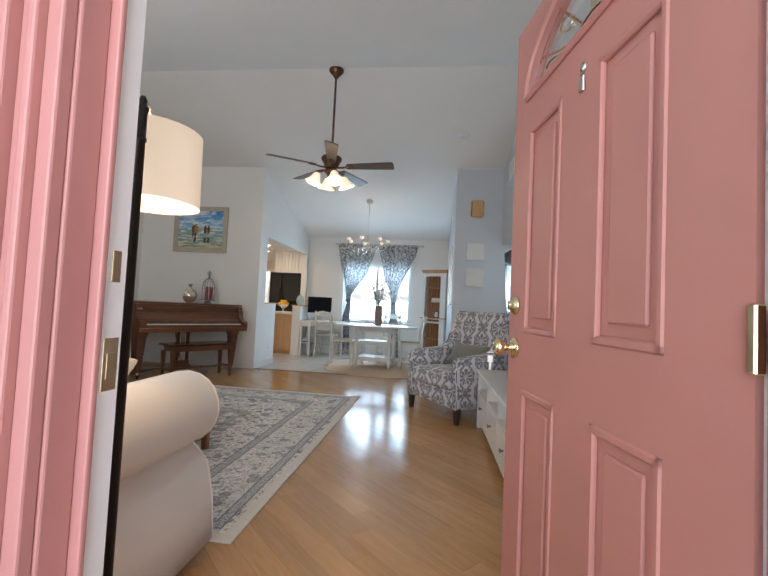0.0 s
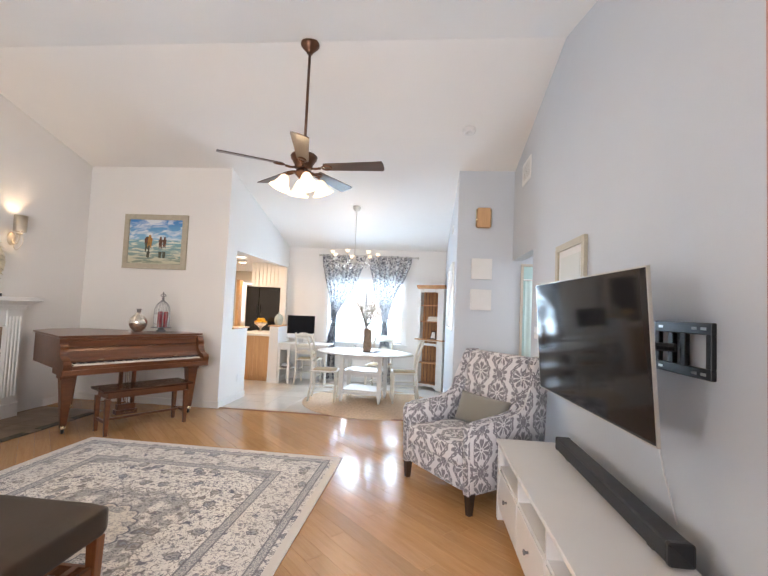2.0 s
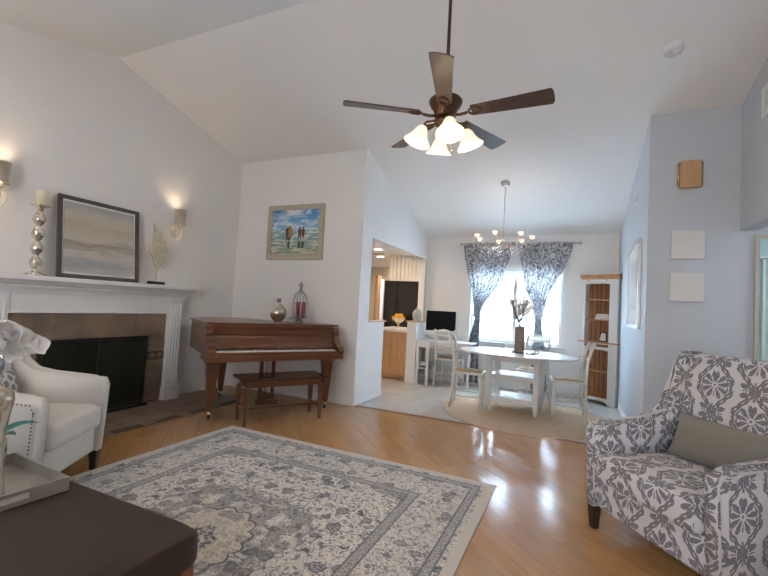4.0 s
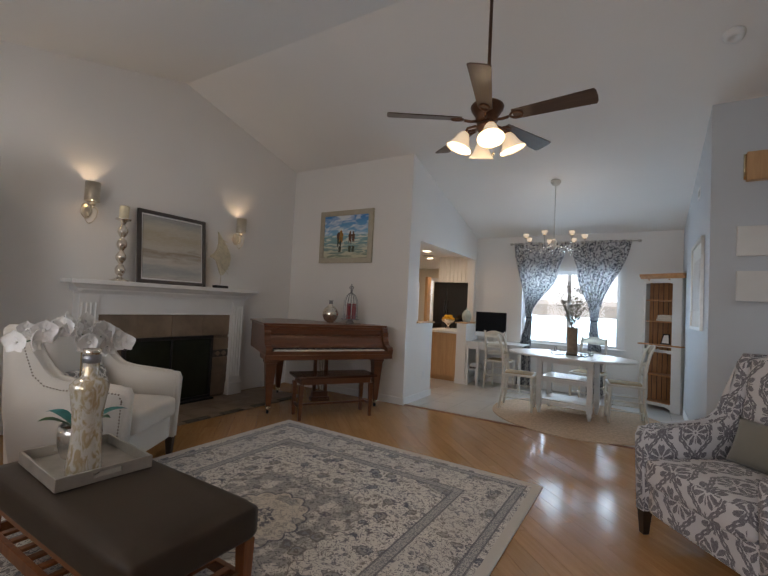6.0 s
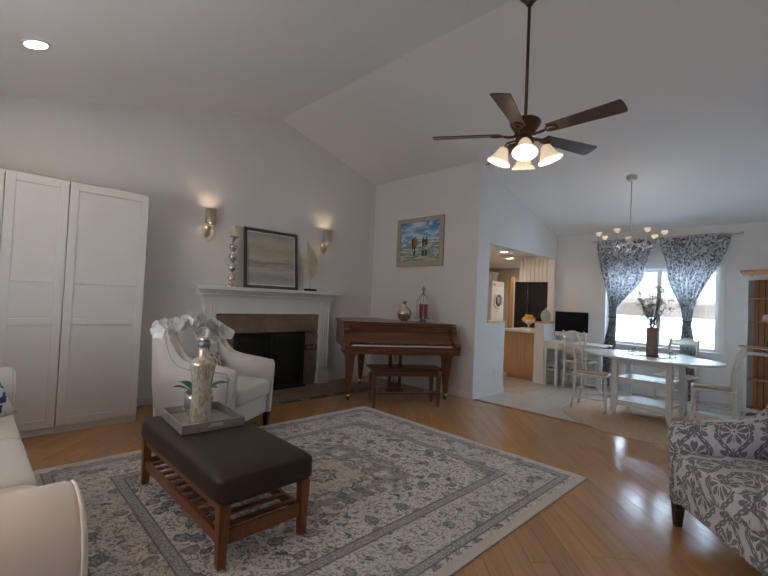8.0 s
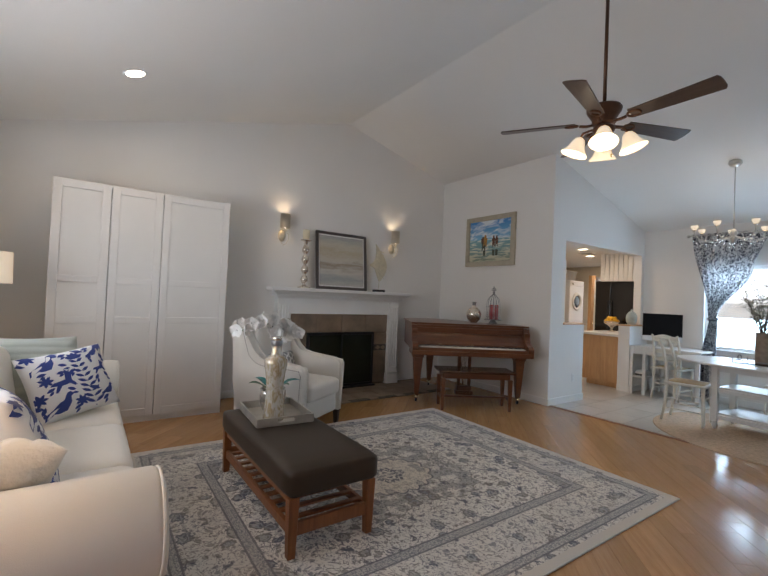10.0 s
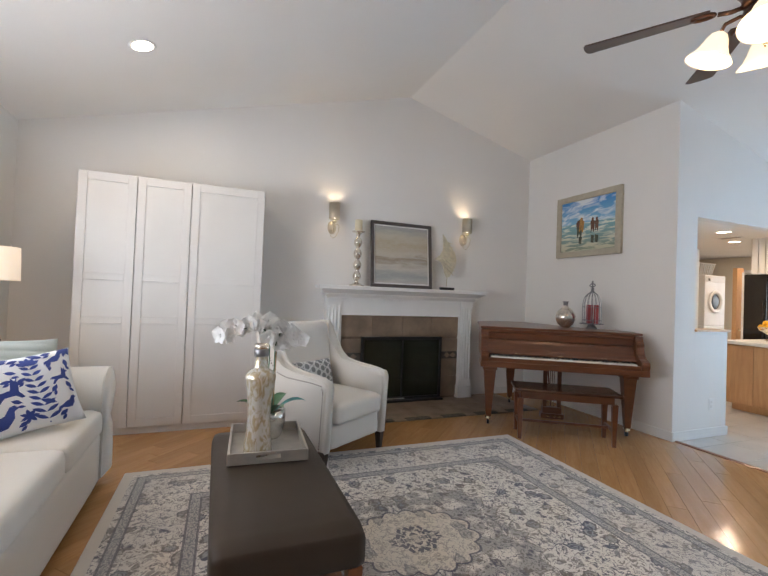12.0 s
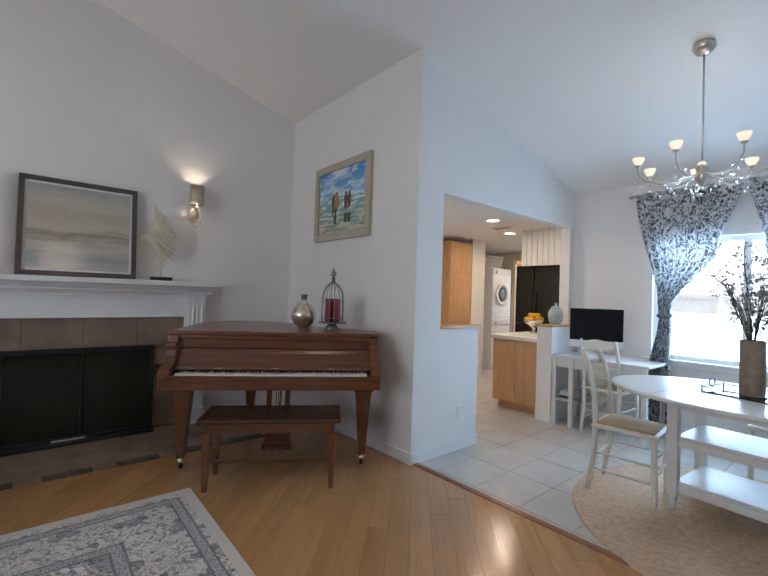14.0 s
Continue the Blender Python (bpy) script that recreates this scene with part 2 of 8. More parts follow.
def gable(y0, y1, z0=0.0, extra=0.06):
    ys = [y0] + ([RIDGE] if y0 < RIDGE < y1 else []) + [y1]
    return [(y0, z0), (y1, z0)] + [(y, roof(y) + extra) for y in reversed(ys)]


def walls():
    setting("wall_west", prism(gable(YF - 0.15, YP + 0.13), "x", XL - 0.14, XL), WALL, "warm white painted plaster wall under a vaulted ceiling")
    bm = prism(gable(YF - 0.15, 5.76), "x", XR, XR + 0.13)
    prism(gable(5.76, YP, 2.24), "x", XR, XR + 0.13, bm)
    setting("wall_east", bm, BLUE, "pale grey-blue painted wall with an opening to a hall")
    setting("wall_panels", box(XD, XR + 0.13, YP, YP + 0.12, 0, roof(YP) + 0.05), BLUE, "pale grey-blue wall return beside the dining area")
    setting("wall_dining_east", prism(gable(YP + 0.12, YB), "x", XD, XD + 0.12), BLUE, "pale grey-blue dining wall")
    setting("wall_piano", box(XL, XK - 0.12, YP, YP + 0.13, 0, roof(YP) + 0.05), WALL, "warm white wall behind the piano")
    bm = prism(gable(YP, 7.14), "x", XK - 0.12, XK)
    prism(gable(7.14, 9.5, 2.30), "x", XK - 0.12, XK, bm)
    prism(gable(9.5, YB), "x", XK - 0.12, XK, bm)
    setting("wall_kitchen_opening", bm, WALL, "warm white wall with a wide opening to the kitchen")
    setting("half_wall", box(XK - 0.12, XK, 7.1405, 7.68, 0, 1.105), WALL, "white half wall beside the kitchen opening")
    setting("half_wall_cap", box(XK - 0.15, XK + 0.025, 7.13, 7.705, 1.105, 1.127, 0.004), MAPLE, "wooden cap on the half wall")
    setting("peninsula_wall", box(XK - 0.10, XK + 0.08, 8.95, YB - 0.002, 0, 1.08), WALL, "white half wall at the end of the kitchen counter")
    setting("peninsula_wall_cap", box(XK - 0.13, XK + 0.10, 8.93, YB - 0.002, 1.08, 1.10, 0.004), MAPLE, "wooden cap on the counter wall")
    # back wall with the dining window
    w0, w1, z0, z1 = -2.06, -0.50, 0.80, 2.08
    bm = box(XK - 0.12, w0, YB, YB + 0.15, 0, 2.85)
    box(w1, XD + 0.12, YB, YB + 0.15, 0, 2.85, bm=bm)
    box(w0, w1, YB, YB + 0.15, 0, z0, bm=bm)
    box(w0, w1, YB, YB + 0.15, z1, 2.85, bm=bm)
    setting("wall_north", bm, WALL, "warm white wall with the dining window")
    # front wall: entrance and an assumed, unseen window behind the sofa
    d0, d1, dz = -0.585, 0.49, 2.25
    f0, f1, fz0, fz1 = -3.45, -1.25, 0.95, 2.15
    top = roof(YF) + 0.05
    bm = box(XL - 0.14, f0, YF - 0.15, YF, 0, top)
    box(f0, f1, YF - 0.15, YF, 0, fz0, bm=bm)
    box(f0, f1, YF - 0.15, YF, fz1, top, bm=bm)
    box(f1, d0, YF - 0.15, YF, 0, top, bm=bm)
    box(d0, d1, YF - 0.15, YF, dz, top, bm=bm)
    box(d1, XR + 0.13, YF - 0.15, YF, 0, top, bm=bm)
    setting("wall_south", bm, WALL, "warm white front wall with the entrance")
    # kitchen and laundry shell
    setting("kitchen_wall_west", box(-6.4, -6.28, YP + 0.13, 12.6, 0, 2.5), CREAM, "cream kitchen wall")
    bm = box(-6.4, -5.3, 12.48, 12.6, 0, 2.5)
    box(-4.35, XK, 12.48, 12.6, 0, 2.5, bm=bm)
    box(-5.3, -4.35, 12.48, 12.6, 0, 0.95, bm=bm)
    box(-5.3, -4.35, 12.48, 12.6, 2.08, 2.5, bm=bm)
    setting("kitchen_wall_north", bm, CREAM, "cream laundry wall with a shuttered window")
    setting("laundry_wall", box(-6.28, -5.06, 10.3, 10.67, 0, 2.42), WALL, "short white wall beside the laundry")
    setting("kitchen_wall_east", box(XK - 0.12, XK, YB + 0.15, 12.6, 0, 2.5), CREAM, "cream kitchen wall")
    setting("kitchen_wall_south", box(-6.4, XL - 0.14, YP, YP + 0.13, 0, 2.5), CREAM, "cream kitchen wall")
    setting("kitchen_ceiling", box(-6.4, XK - 0.12, YP + 0.13, 12.6, 2.42, 2.5), CEIL, "flat white kitchen ceiling")
    # hall behind the opening in the east wall
    setting("hall_wall_north", box(XR + 0.13, 3.2, YP, YP + 0.12, 0, 2.6), BLUE, "pale hall wall")
    setting("hall_wall_south", box(XR + 0.13, 3.2, 5.64, 5.76, 0, 2.6), BLUE, "pale hall wall")
    setting("hall_wall_east", box(3.2, 3.32, 5.64, YP + 0.12, 0, 2.6), BLUE, "pale hall wall")
    setting("hall_ceiling", box(XR + 0.13, 3.32, 5.64, YP + 0.12, 2.45, 2.52), CEIL, "flat white hall ceiling")
    setting("hall_floor", box(XR - 0.002, 3.2, 5.64, YP + 0.12, -0.1, -0.001), MAPLE, "wooden hall floor")


walls()
bm = prism([(YF - 0.6, roof(YF - 0.6)), (RIDGE, 4.0), (YB + 0.4, roof(YB + 0.4)), (YB + 0.4, roof(YB + 0.4) + 0.12), (RIDGE, 4.12), (YF - 0.6, roof(YF - 0.6) + 0.12)], "x", XL - 0.2, XR + 0.2)
setting("ceiling", bm, CEIL, "white vaulted ceiling with a ridge across the room")

# ---- fabrics and patterned materials ----
def fabric(name, colour, vary=0.04, rough=0.9, weave=420.0, bump=0.25):
    m = material(name, colour, rough, vary=0, sheen=0.25)
    n = Nodes(m)
    c = n.coords()
    a = n.noise(c, 5, 4)
    b = n.noise(c, weave, 2)
    n.colour(n.mix(n.op("ADD", n.op("MULTIPLY", a, 0.7), n.op("MULTIPLY", b, 0.3)), tuple(x * (1 - 2 * vary) for x in colour), tuple(min(1, x * (1 + 2 * vary)) for x in colour)))
    n.bump(n.op("ADD", b, n.op("MULTIPLY", n.noise(c, 9, 3), 2.0)), bump, 0.004)
    return m


def dominant_uv(n):
    """Two fabric coordinates that follow the face: sideways and upwards."""
    x, y, z = n.split(n.coords())
    geo = n.nt.nodes.new("ShaderNodeNewGeometry")
    turn = n.nt.nodes.new("ShaderNodeVectorTransform")
    turn.vector_type, turn.convert_from, turn.convert_to = "NORMAL", "WORLD", "OBJECT"
    n.nt.links.new(geo.outputs["True Normal"], turn.inputs[0])
    nx, ny, nz = n.split(turn.outputs[0])
    side = n.op("GREATER_THAN", n.op("ABSOLUTE", nx), 0.72)
    flat = n.op("GREATER_THAN", n.op("ABSOLUTE", nz), 0.72)
    u = n.op("ADD", n.op("MULTIPLY", side, y), n.op("MULTIPLY", n.op("SUBTRACT", 1.0, side), x))
    v = n.op("ADD", n.op("MULTIPLY", flat, y), n.op("MULTIPLY", n.op("SUBTRACT", 1.0, flat), z))
    return u, v


def damask(name, light, dark, pu=0.25, pv=0.36):
    """Ikat ogee pattern: a lattice of swelling lines round radiating flowers."""
    m = material(name, light, 0.9, vary=0, sheen=0.2)
    n = Nodes(m)
    u, v = dominant_uv(n)
    u, v = n.op("MULTIPLY", u, 0.88), n.op("MULTIPLY", v, 0.88)
    c = n.coords()
    w = n.op("MULTIPLY", n.op("SUBTRACT", n.noise(c, 60, 2), 0.5), 0.010)
    u, v = n.op("ADD", u, w), n.op("ADD", v, w)
    col = n.op("FLOOR", n.op("DIVIDE", u, pu))
    drop = n.op("MULTIPLY", n.op("PINGPONG", col, 1.0), 0.5)
    fu = n.op("MULTIPLY", n.op("SUBTRACT", n.op("FRACT", n.op("DIVIDE", u, pu)), 0.5), pu)
    fv = n.op("MULTIPLY", n.op("SUBTRACT", n.op("FRACT", n.op("ADD", n.op("DIVIDE", v, pv), drop)), 0.5), pv)
    fu_abs = n.op("ABSOLUTE", fu)
    r = n.op("SQRT", n.op("ADD", n.op("MULTIPLY", fu, fu), n.op("MULTIPLY", fv, fv)))
    th = n.op("ARCTAN2", fv, fu_abs)
    petal = n.op("ABSOLUTE", n.op("SINE", n.op("MULTIPLY_ADD", th, 5.0, 0.8)))
    flower = n.op("MULTIPLY", n.op("LESS_THAN", r, n.op("MULTIPLY_ADD", petal, 0.040, 0.036)), n.op("GREATER_THAN", r, 0.017))
    flower = n.op("MULTIPLY", flower, n.op("GREATER_THAN", petal, n.op("MULTIPLY_ADD", r, -9.0, 0.80)))
    dot = n.op("LESS_THAN", r, 0.006)
    wave = n.op("MULTIPLY_ADD", n.op("COSINE", n.op("MULTIPLY", fv, 2 * math.pi / pv)), 0.042, pu / 2 - 0.045)
    gap = n.op("SUBTRACT", fu_abs, wave)
    d = n.op("ABSOLUTE", gap)
    beat = n.op("SINE", n.op("MULTIPLY", n.op("ABSOLUTE", fv), 16 * math.pi / pv))
    line = n.op("LESS_THAN", d, n.op("MULTIPLY_ADD", beat, 0.0025, 0.0155))
    bead = n.op("MULTIPLY", n.op("LESS_THAN", d, 0.0034), n.op("GREATER_THAN", beat, 0.45))
    line = n.op("MULTIPLY", line, n.op("SUBTRACT", 1.0, bead))
    # a palmette in the waist between two ogees
    pv2 = n.op("SUBTRACT", n.op("ABSOLUTE", fv), pv / 2)
    r2 = n.op("SQRT", n.op("ADD", n.op("MULTIPLY", fu, fu), n.op("MULTIPLY", pv2, pv2)))
    petal2 = n.op("ABSOLUTE", n.op("SINE", n.op("MULTIPLY_ADD", n.op("ARCTAN2", pv2, fu_abs), 5.0, 0.6)))
    palm = n.op("MULTIPLY", n.op("LESS_THAN", r2, n.op("MULTIPLY_ADD", petal2, 0.030, 0.046)), n.op("MULTIPLY", n.op("GREATER_THAN", petal2, 0.30), n.op("GREATER_THAN", gap, 0.018)))
    # leaves curling off the ogee
    inner = n.op("ABSOLUTE", n.op("ADD", gap, 0.030))
    frond = n.op("MULTIPLY", n.op("LESS_THAN", inner, n.op("MULTIPLY_ADD", n.op("SINE", n.op("MULTIPLY", n.op("ABSOLUTE", fv), 6 * math.pi / pv)), 0.010, 0.002)), n.op("GREATER_THAN", r, 0.066))
    f = n.op("MAXIMUM", n.op("MAXIMUM", flower, line), n.op("MAXIMUM", n.op("MAXIMUM", palm, frond), dot))
    f = n.op("MULTIPLY", f, n.step(n.noise(c, 130, 3), 0.3, 0.6, 0.70, 1.0))
    n.colour(n.mix(f, light, dark))
    n.bump(n.noise(c, 420, 2), 0.25, 0.003)
    return m


def rug_material(hx, hy):
    m = material("distressed_persian_rug", (0.5, 0.5, 0.48), 0.95, vary=0, sheen=0.15)
    n = Nodes(m)
    c = n.coords()
    x, y, z = n.split(c)
    ax, ay = n.op("ABSOLUTE", x), n.op("ABSOLUTE", y)
    e = n.op("MINIMUM", n.op("SUBTRACT", hx, ax), n.op("SUBTRACT", hy, ay))
    sym = n.join(ax, ay)
    warp = n.op("MULTIPLY", n.op("SUBTRACT", n.noise(sym, 6, 2), 0.5), 0.10)
    sw = n.join(n.op("ADD", ax, warp), n.op("SUBTRACT", ay, warp))
    ivory, grey, navy, taupe, blue = (0.80, 0.765, 0.71), (0.37, 0.36, 0.355), (0.04, 0.046, 0.095), (0.15, 0.13, 0.118), (0.19, 0.22, 0.26)
    # floral ornament, shared by the field and the borders: outlined blooms, thin vines, small leaves
    wob = n.op("MULTIPLY", n.op("SUBTRACT", n.noise(sw, 46, 2), 0.5), 0.34)
    cell = n.op("ADD", n.voronoi(sw, 7.6, "F1", 0.8), wob)
    small = n.op("ADD", n.voronoi(sw, 17.0, "F1", 0.9), wob)
    bloom = n.step(cell, 0.33, 0.36, 1.0, 0.0)
    rim = n.op("MULTIPLY", bloom, n.step(cell, 0.25, 0.28))
    inner = n.op("LESS_THAN", n.op("ABSOLUTE", n.op("SUBTRACT", cell, 0.13)), 0.035)
    bud = n.step(small, 0.24, 0.30, 1.0, 0.0)
    vines = n.step(n.op("ABSOLUTE", n.op("SUBTRACT", n.noise(sw, 13, 1, 1.2), 0.5)), 0.010, 0.024, 1.0, 0.0)
    leaves = n.step(n.noise(sw, 44, 2, 1.6), 0.545, 0.585)
    ink = n.mix(n.step(n.noise(sym, 5.5, 2), 0.44, 0.56), taupe, navy)
    fill = n.mix(n.step(n.noise(sym, 4.1, 2), 0.46, 0.56), (0.36, 0.335, 0.31), blue)
    def ornament(base, strength):
        o = n.mix(n.op("MULTIPLY", vines, 0.65 * strength), base, (0.13, 0.12, 0.13))
        o = n.mix(n.op("MULTIPLY", leaves, 0.8 * strength), o, ink)
        o = n.mix(n.op("MULTIPLY", bud, 0.7 * strength), o, ink)
        o = n.mix(n.op("MULTIPLY", bloom, 0.75 * strength), o, fill)
        return n.mix(n.op("MULTIPLY", n.op("MAXIMUM", rim, inner), 0.85 * strength), o, ink)
    motif = n.op("MAXIMUM", bloom, leaves)
    # field: ivory ground, grey spandrels and a grey halo round a scalloped ivory medallion
    rad = n.op("SQRT", n.op("ADD", n.op("MULTIPLY", x, x), n.op("MULTIPLY", n.op("MULTIPLY", y, 0.8), n.op("MULTIPLY", y, 0.8))))
    th = n.op("ARCTAN2", y, x)
    scal = n.op("MULTIPLY", n.op("ABSOLUTE", n.op("SINE", n.op("MULTIPLY", th, 8.0))), 0.035)
    rs = n.op("SUBTRACT", rad, scal)
    lobe = n.op("ADD", n.op("MULTIPLY", n.op("COSINE", n.op("MULTIPLY", th, 4.0)), 0.06), n.op("MULTIPLY", n.op("ABSOLUTE", n.op("SINE", n.op("MULTIPLY", th, 14.0))), 0.05))
    wide_r = n.op("ADD", rad, lobe)
    ground = n.mix(n.step(wide_r, 1.10, 1.13), ivory, grey)
    ground = n.mix(n.op("MULTIPLY", n.op("LESS_THAN", wide_r, 0.58), n.step(n.noise(sym, 9, 3), 0.40, 0.52, 0.0, 0.9)), ground, grey)
    ground = n.mix(n.op("LESS_THAN", rs, 0.27), ground, (0.73, 0.67, 0.58))
    field = n.mix(n.step(rs, 0.26, 0.28), ornament(ground, 0.55), ornament(ground, 1.0))
    for q in (1.10, 0.58):
        field = n.mix(n.op("MULTIPLY", n.op("LESS_THAN", n.op("ABSOLUTE", n.op("SUBTRACT", wide_r, q)), 0.006), 0.6), field, taupe)
    edge_line = n.op("LESS_THAN", n.op("ABSOLUTE", n.op("SUBTRACT", rs, 0.27)), 0.006)
    field = n.mix(n.op("MULTIPLY", edge_line, 0.8), field, navy)
    core = n.op("MULTIPLY", n.op("LESS_THAN", n.op("SUBTRACT", rad, n.op("MULTIPLY", scal, 0.9)), 0.10), n.step(n.noise(sym, 34, 2, 1.0), 0.44, 0.52))
    field = n.mix(n.op("MULTIPLY", core, 0.85), field, navy)
    # borders
    def band(a, b):
        return n.op("MULTIPLY", n.op("GREATER_THAN", e, a), n.op("LESS_THAN", e, b))
    wide = ornament(n.mix(n.step(n.noise(sym, 3, 2), 0.35, 0.65), (0.79, 0.75, 0.69), (0.66, 0.63, 0.595)), 0.85)
    guard = n.mix(n.step(n.noise(sym, 105, 2, 0.8), 0.46, 0.54), (0.22, 0.22, 0.25), (0.54, 0.52, 0.49))
    out = n.mix(n.op("LESS_THAN", e, 0.525), field, guard)
    out = n.mix(n.op("LESS_THAN", e, 0.46), out, wide)
    out = n.mix(band(0.10, 0.155), out, guard)
    for q in (0.525, 0.46, 0.155, 0.10):
        out = n.mix(n.op("MULTIPLY", n.op("LESS_THAN", n.op("ABSOLUTE", n.op("SUBTRACT", e, q)), 0.006), 0.75), out, (0.10, 0.10, 0.13))
    out = n.mix(n.op("LESS_THAN", e, 0.06), out, (0.66, 0.61, 0.55))
    worn = n.step(n.noise(c, 2.2, 4), 0.42, 0.72)
    out = n.mix(n.op("MULTIPLY", worn, 0.16), out, (0.50, 0.48, 0.45))
    out = n.mix(n.op("MULTIPLY", n.noise(c, 210, 2), 0.12), out, (0.33, 0.32, 0.31))
    n.colour(out)
    n.bump(n.op("ADD", n.noise(c, 320, 2), motif), 0.25, 0.003)
    return m


def painted(name, stops, scale=(1.0, 1.0), rough=0.6):
    """A brushed picture: colour by height (local z, metres), broken up by stretched noise."""
    m = material(name, stops[0][1], rough, vary=0)
    n = Nodes(m)
    x, y, z = n.split(n.coords())
    v = n.join(n.op("MULTIPLY", x, 2.2 * scale[0]), 0.0, n.op("MULTIPLY", z, 9.0 * scale[1]))
    w = n.op("MULTIPLY", n.op("SUBTRACT", n.noise(v, 2.0, 4, 0.8), 0.5), 0.22)
    h = n.op("ADD", z, w)
    out = stops[0][1]
    for (za, a), (zb, b) in zip(stops, stops[1:]):
        out = n.mix(n.step(h, za, zb), out, b)
    n.colour(n.mix(n.op("MULTIPLY", n.noise(v, 14, 3), 0.25), out, (0.8, 0.8, 0.78)))
    n.bump(n.noise(v, 30, 2), 0.2, 0.002)
    return m


WHITE_LINEN = fabric("warm_white_linen", (0.68, 0.645, 0.59), 0.02)
SOFA_CLOTH = fabric("white_slipcover_cotton", (0.81, 0.77, 0.70), 0.02)
IKAT = damask("grey_white_ikat_cloth", (0.62, 0.60, 0.61), (0.155, 0.145, 0.165), 0.20, 0.285)
TAUPE = fabric("taupe_satin_cloth", (0.20, 0.185, 0.155), 0.05, 0.55)
SAGE = fabric("sage_green_knit", (0.46, 0.50, 0.45), 0.05, 0.95, 120, 0.6)
KNIT = fabric("cream_cable_knit", (0.74, 0.71, 0.64), 0.05, 0.95, 90, 0.8)
PILLOW = fabric("white_pillow_cotton", (0.80, 0.79, 0.78), 0.02)
NAVY = fabric("cobalt_blue_embroidery", (0.025, 0.05, 0.24), 0.1, 0.8)
LEATHER = material("dark_brown_leather", (0.046, 0.032, 0.022), 0.46, vary=0.15, scale=3, grain=260, bump=0.25)
LEATHER.node_tree.nodes["Principled BSDF"].inputs["Specular IOR Level"].default_value = 0.32
TV_GLASS = material("matt_television_screen", (0.014, 0.014, 0.016), 0.07, vary=0, bump=0)
TV_GLASS.node_tree.nodes["Principled BSDF"].inputs["Specular IOR Level"].default_value = 0.14
NAIL = material("antique_nailhead", (0.20, 0.16, 0.13), 0.35, 1.0, vary=0.1, scale=30, bump=0)
SHADE = material("lit_linen_lampshade", (0.85, 0.76, 0.62), 0.9, vary=0.03, scale=40, bump=0.1, emit=0.42, emit_colour=(1.0, 0.76, 0.55))
BULB = material("lit_bulb", (1, 0.9, 0.75), 0.5, vary=0, emit=22, emit_colour=(1.0, 0.74, 0.42))
FROST = material("lit_frosted_glass", (0.88, 0.76, 0.58), 0.4, vary=0, emit=0.85, emit_colour=(1.0, 0.80, 0.56))
DOWN = material("lit_downlight_lens", (1, 0.95, 0.88), 0.5, vary=0, emit=18, emit_colour=(1.0, 0.84, 0.62))
BRONZE = material("oil_rubbed_bronze", (0.135, 0.068, 0.042), 0.35, 0.85, vary=0.2, scale=12, bump=0.02)
BLADE = wood("walnut_fan_blade", (0.06, 0.034, 0.024), (0.11, 0.066, 0.046), 0.30, 0)
STONE = material("tan_travertine_tile", (0.25, 0.185, 0.132), 0.5, vary=0.30, scale=4, grain=40, bump=0.25)
GROUT = material("dark_slate_grout", (0.22, 0.165, 0.12), 0.9, vary=0.2, scale=20, bump=0.3)
SLATE = material("dark_slate_edge", (0.08, 0.07, 0.055), 0.6, vary=0.5, scale=14, grain=60, bump=0.4)
MERCURY = material("mercury_glass", (0.78, 0.72, 0.64), 0.14, 0.9, vary=0.35, scale=22, grain=60, bump=0.15)
HAMMERED = material("hammered_silver", (0.66, 0.64, 0.61), 0.25, 0.9, vary=0.15, scale=30, grain=42, bump=0.6)
SILVERLEAF = material("champagne_gilt_resin", (0.70, 0.64, 0.49), 0.38, 0.25, vary=0.12, scale=25, bump=0.1)
CANDLE = material("ivory_wax", (0.80, 0.72, 0.52), 0.5, vary=0.04, scale=8)
REDWAX = material("dark_red_wax", (0.32, 0.025, 0.03), 0.45, vary=0.05, scale=8)
IVORY = material("piano_ivory", (0.80, 0.78, 0.72), 0.25, vary=0.02)
GOLDFRAME = material("pale_gilt_frame", (0.50, 0.45, 0.35), 0.45, 0.3, vary=0.07, scale=18, grain=80, bump=0.3)
GREYFRAME = material("pewter_frame", (0.10, 0.085, 0.08), 0.35, 0.4, vary=0.12, scale=16, bump=0.05)
MATBOARD = material("off_white_mat", (0.75, 0.74, 0.72), 0.9, vary=0.02)
LEAF = material("green_leaf", (0.05, 0.13, 0.06), 0.45, vary=0.2, scale=20, bump=0.05)
TEAL = material("teal_succulent", (0.03, 0.18, 0.17), 0.45, vary=0.25, scale=20, bump=0.05)
PETAL = material("white_orchid_petal", (0.93, 0.92, 0.90), 0.55, vary=0.02, scale=30, bump=0.0)
_n = Nodes(PETAL)
_glow = _n.nt.nodes.new("ShaderNodeBsdfTranslucent")
_glow.inputs["Color"].default_value = (0.90, 0.88, 0.84, 1)
_both = _n.nt.nodes.new("ShaderNodeMixShader")
_both.inputs[0].default_value = 0.12
_n.nt.links.new(_n.b.outputs[0], _both.inputs[1])
_n.nt.links.new(_glow.outputs[0], _both.inputs[2])
_n.nt.links.new(_both.outputs[0], _n.nt.nodes["Material Output"].inputs["Surface"])
BOTTLE = material("gold_flecked_glass", (0.74, 0.66, 0.52), 0.12, 0.35, vary=0, transmission=0.25)
_n = Nodes(BOTTLE)
_c = _n.coords()
_x, _y, _z = _n.split(_c)
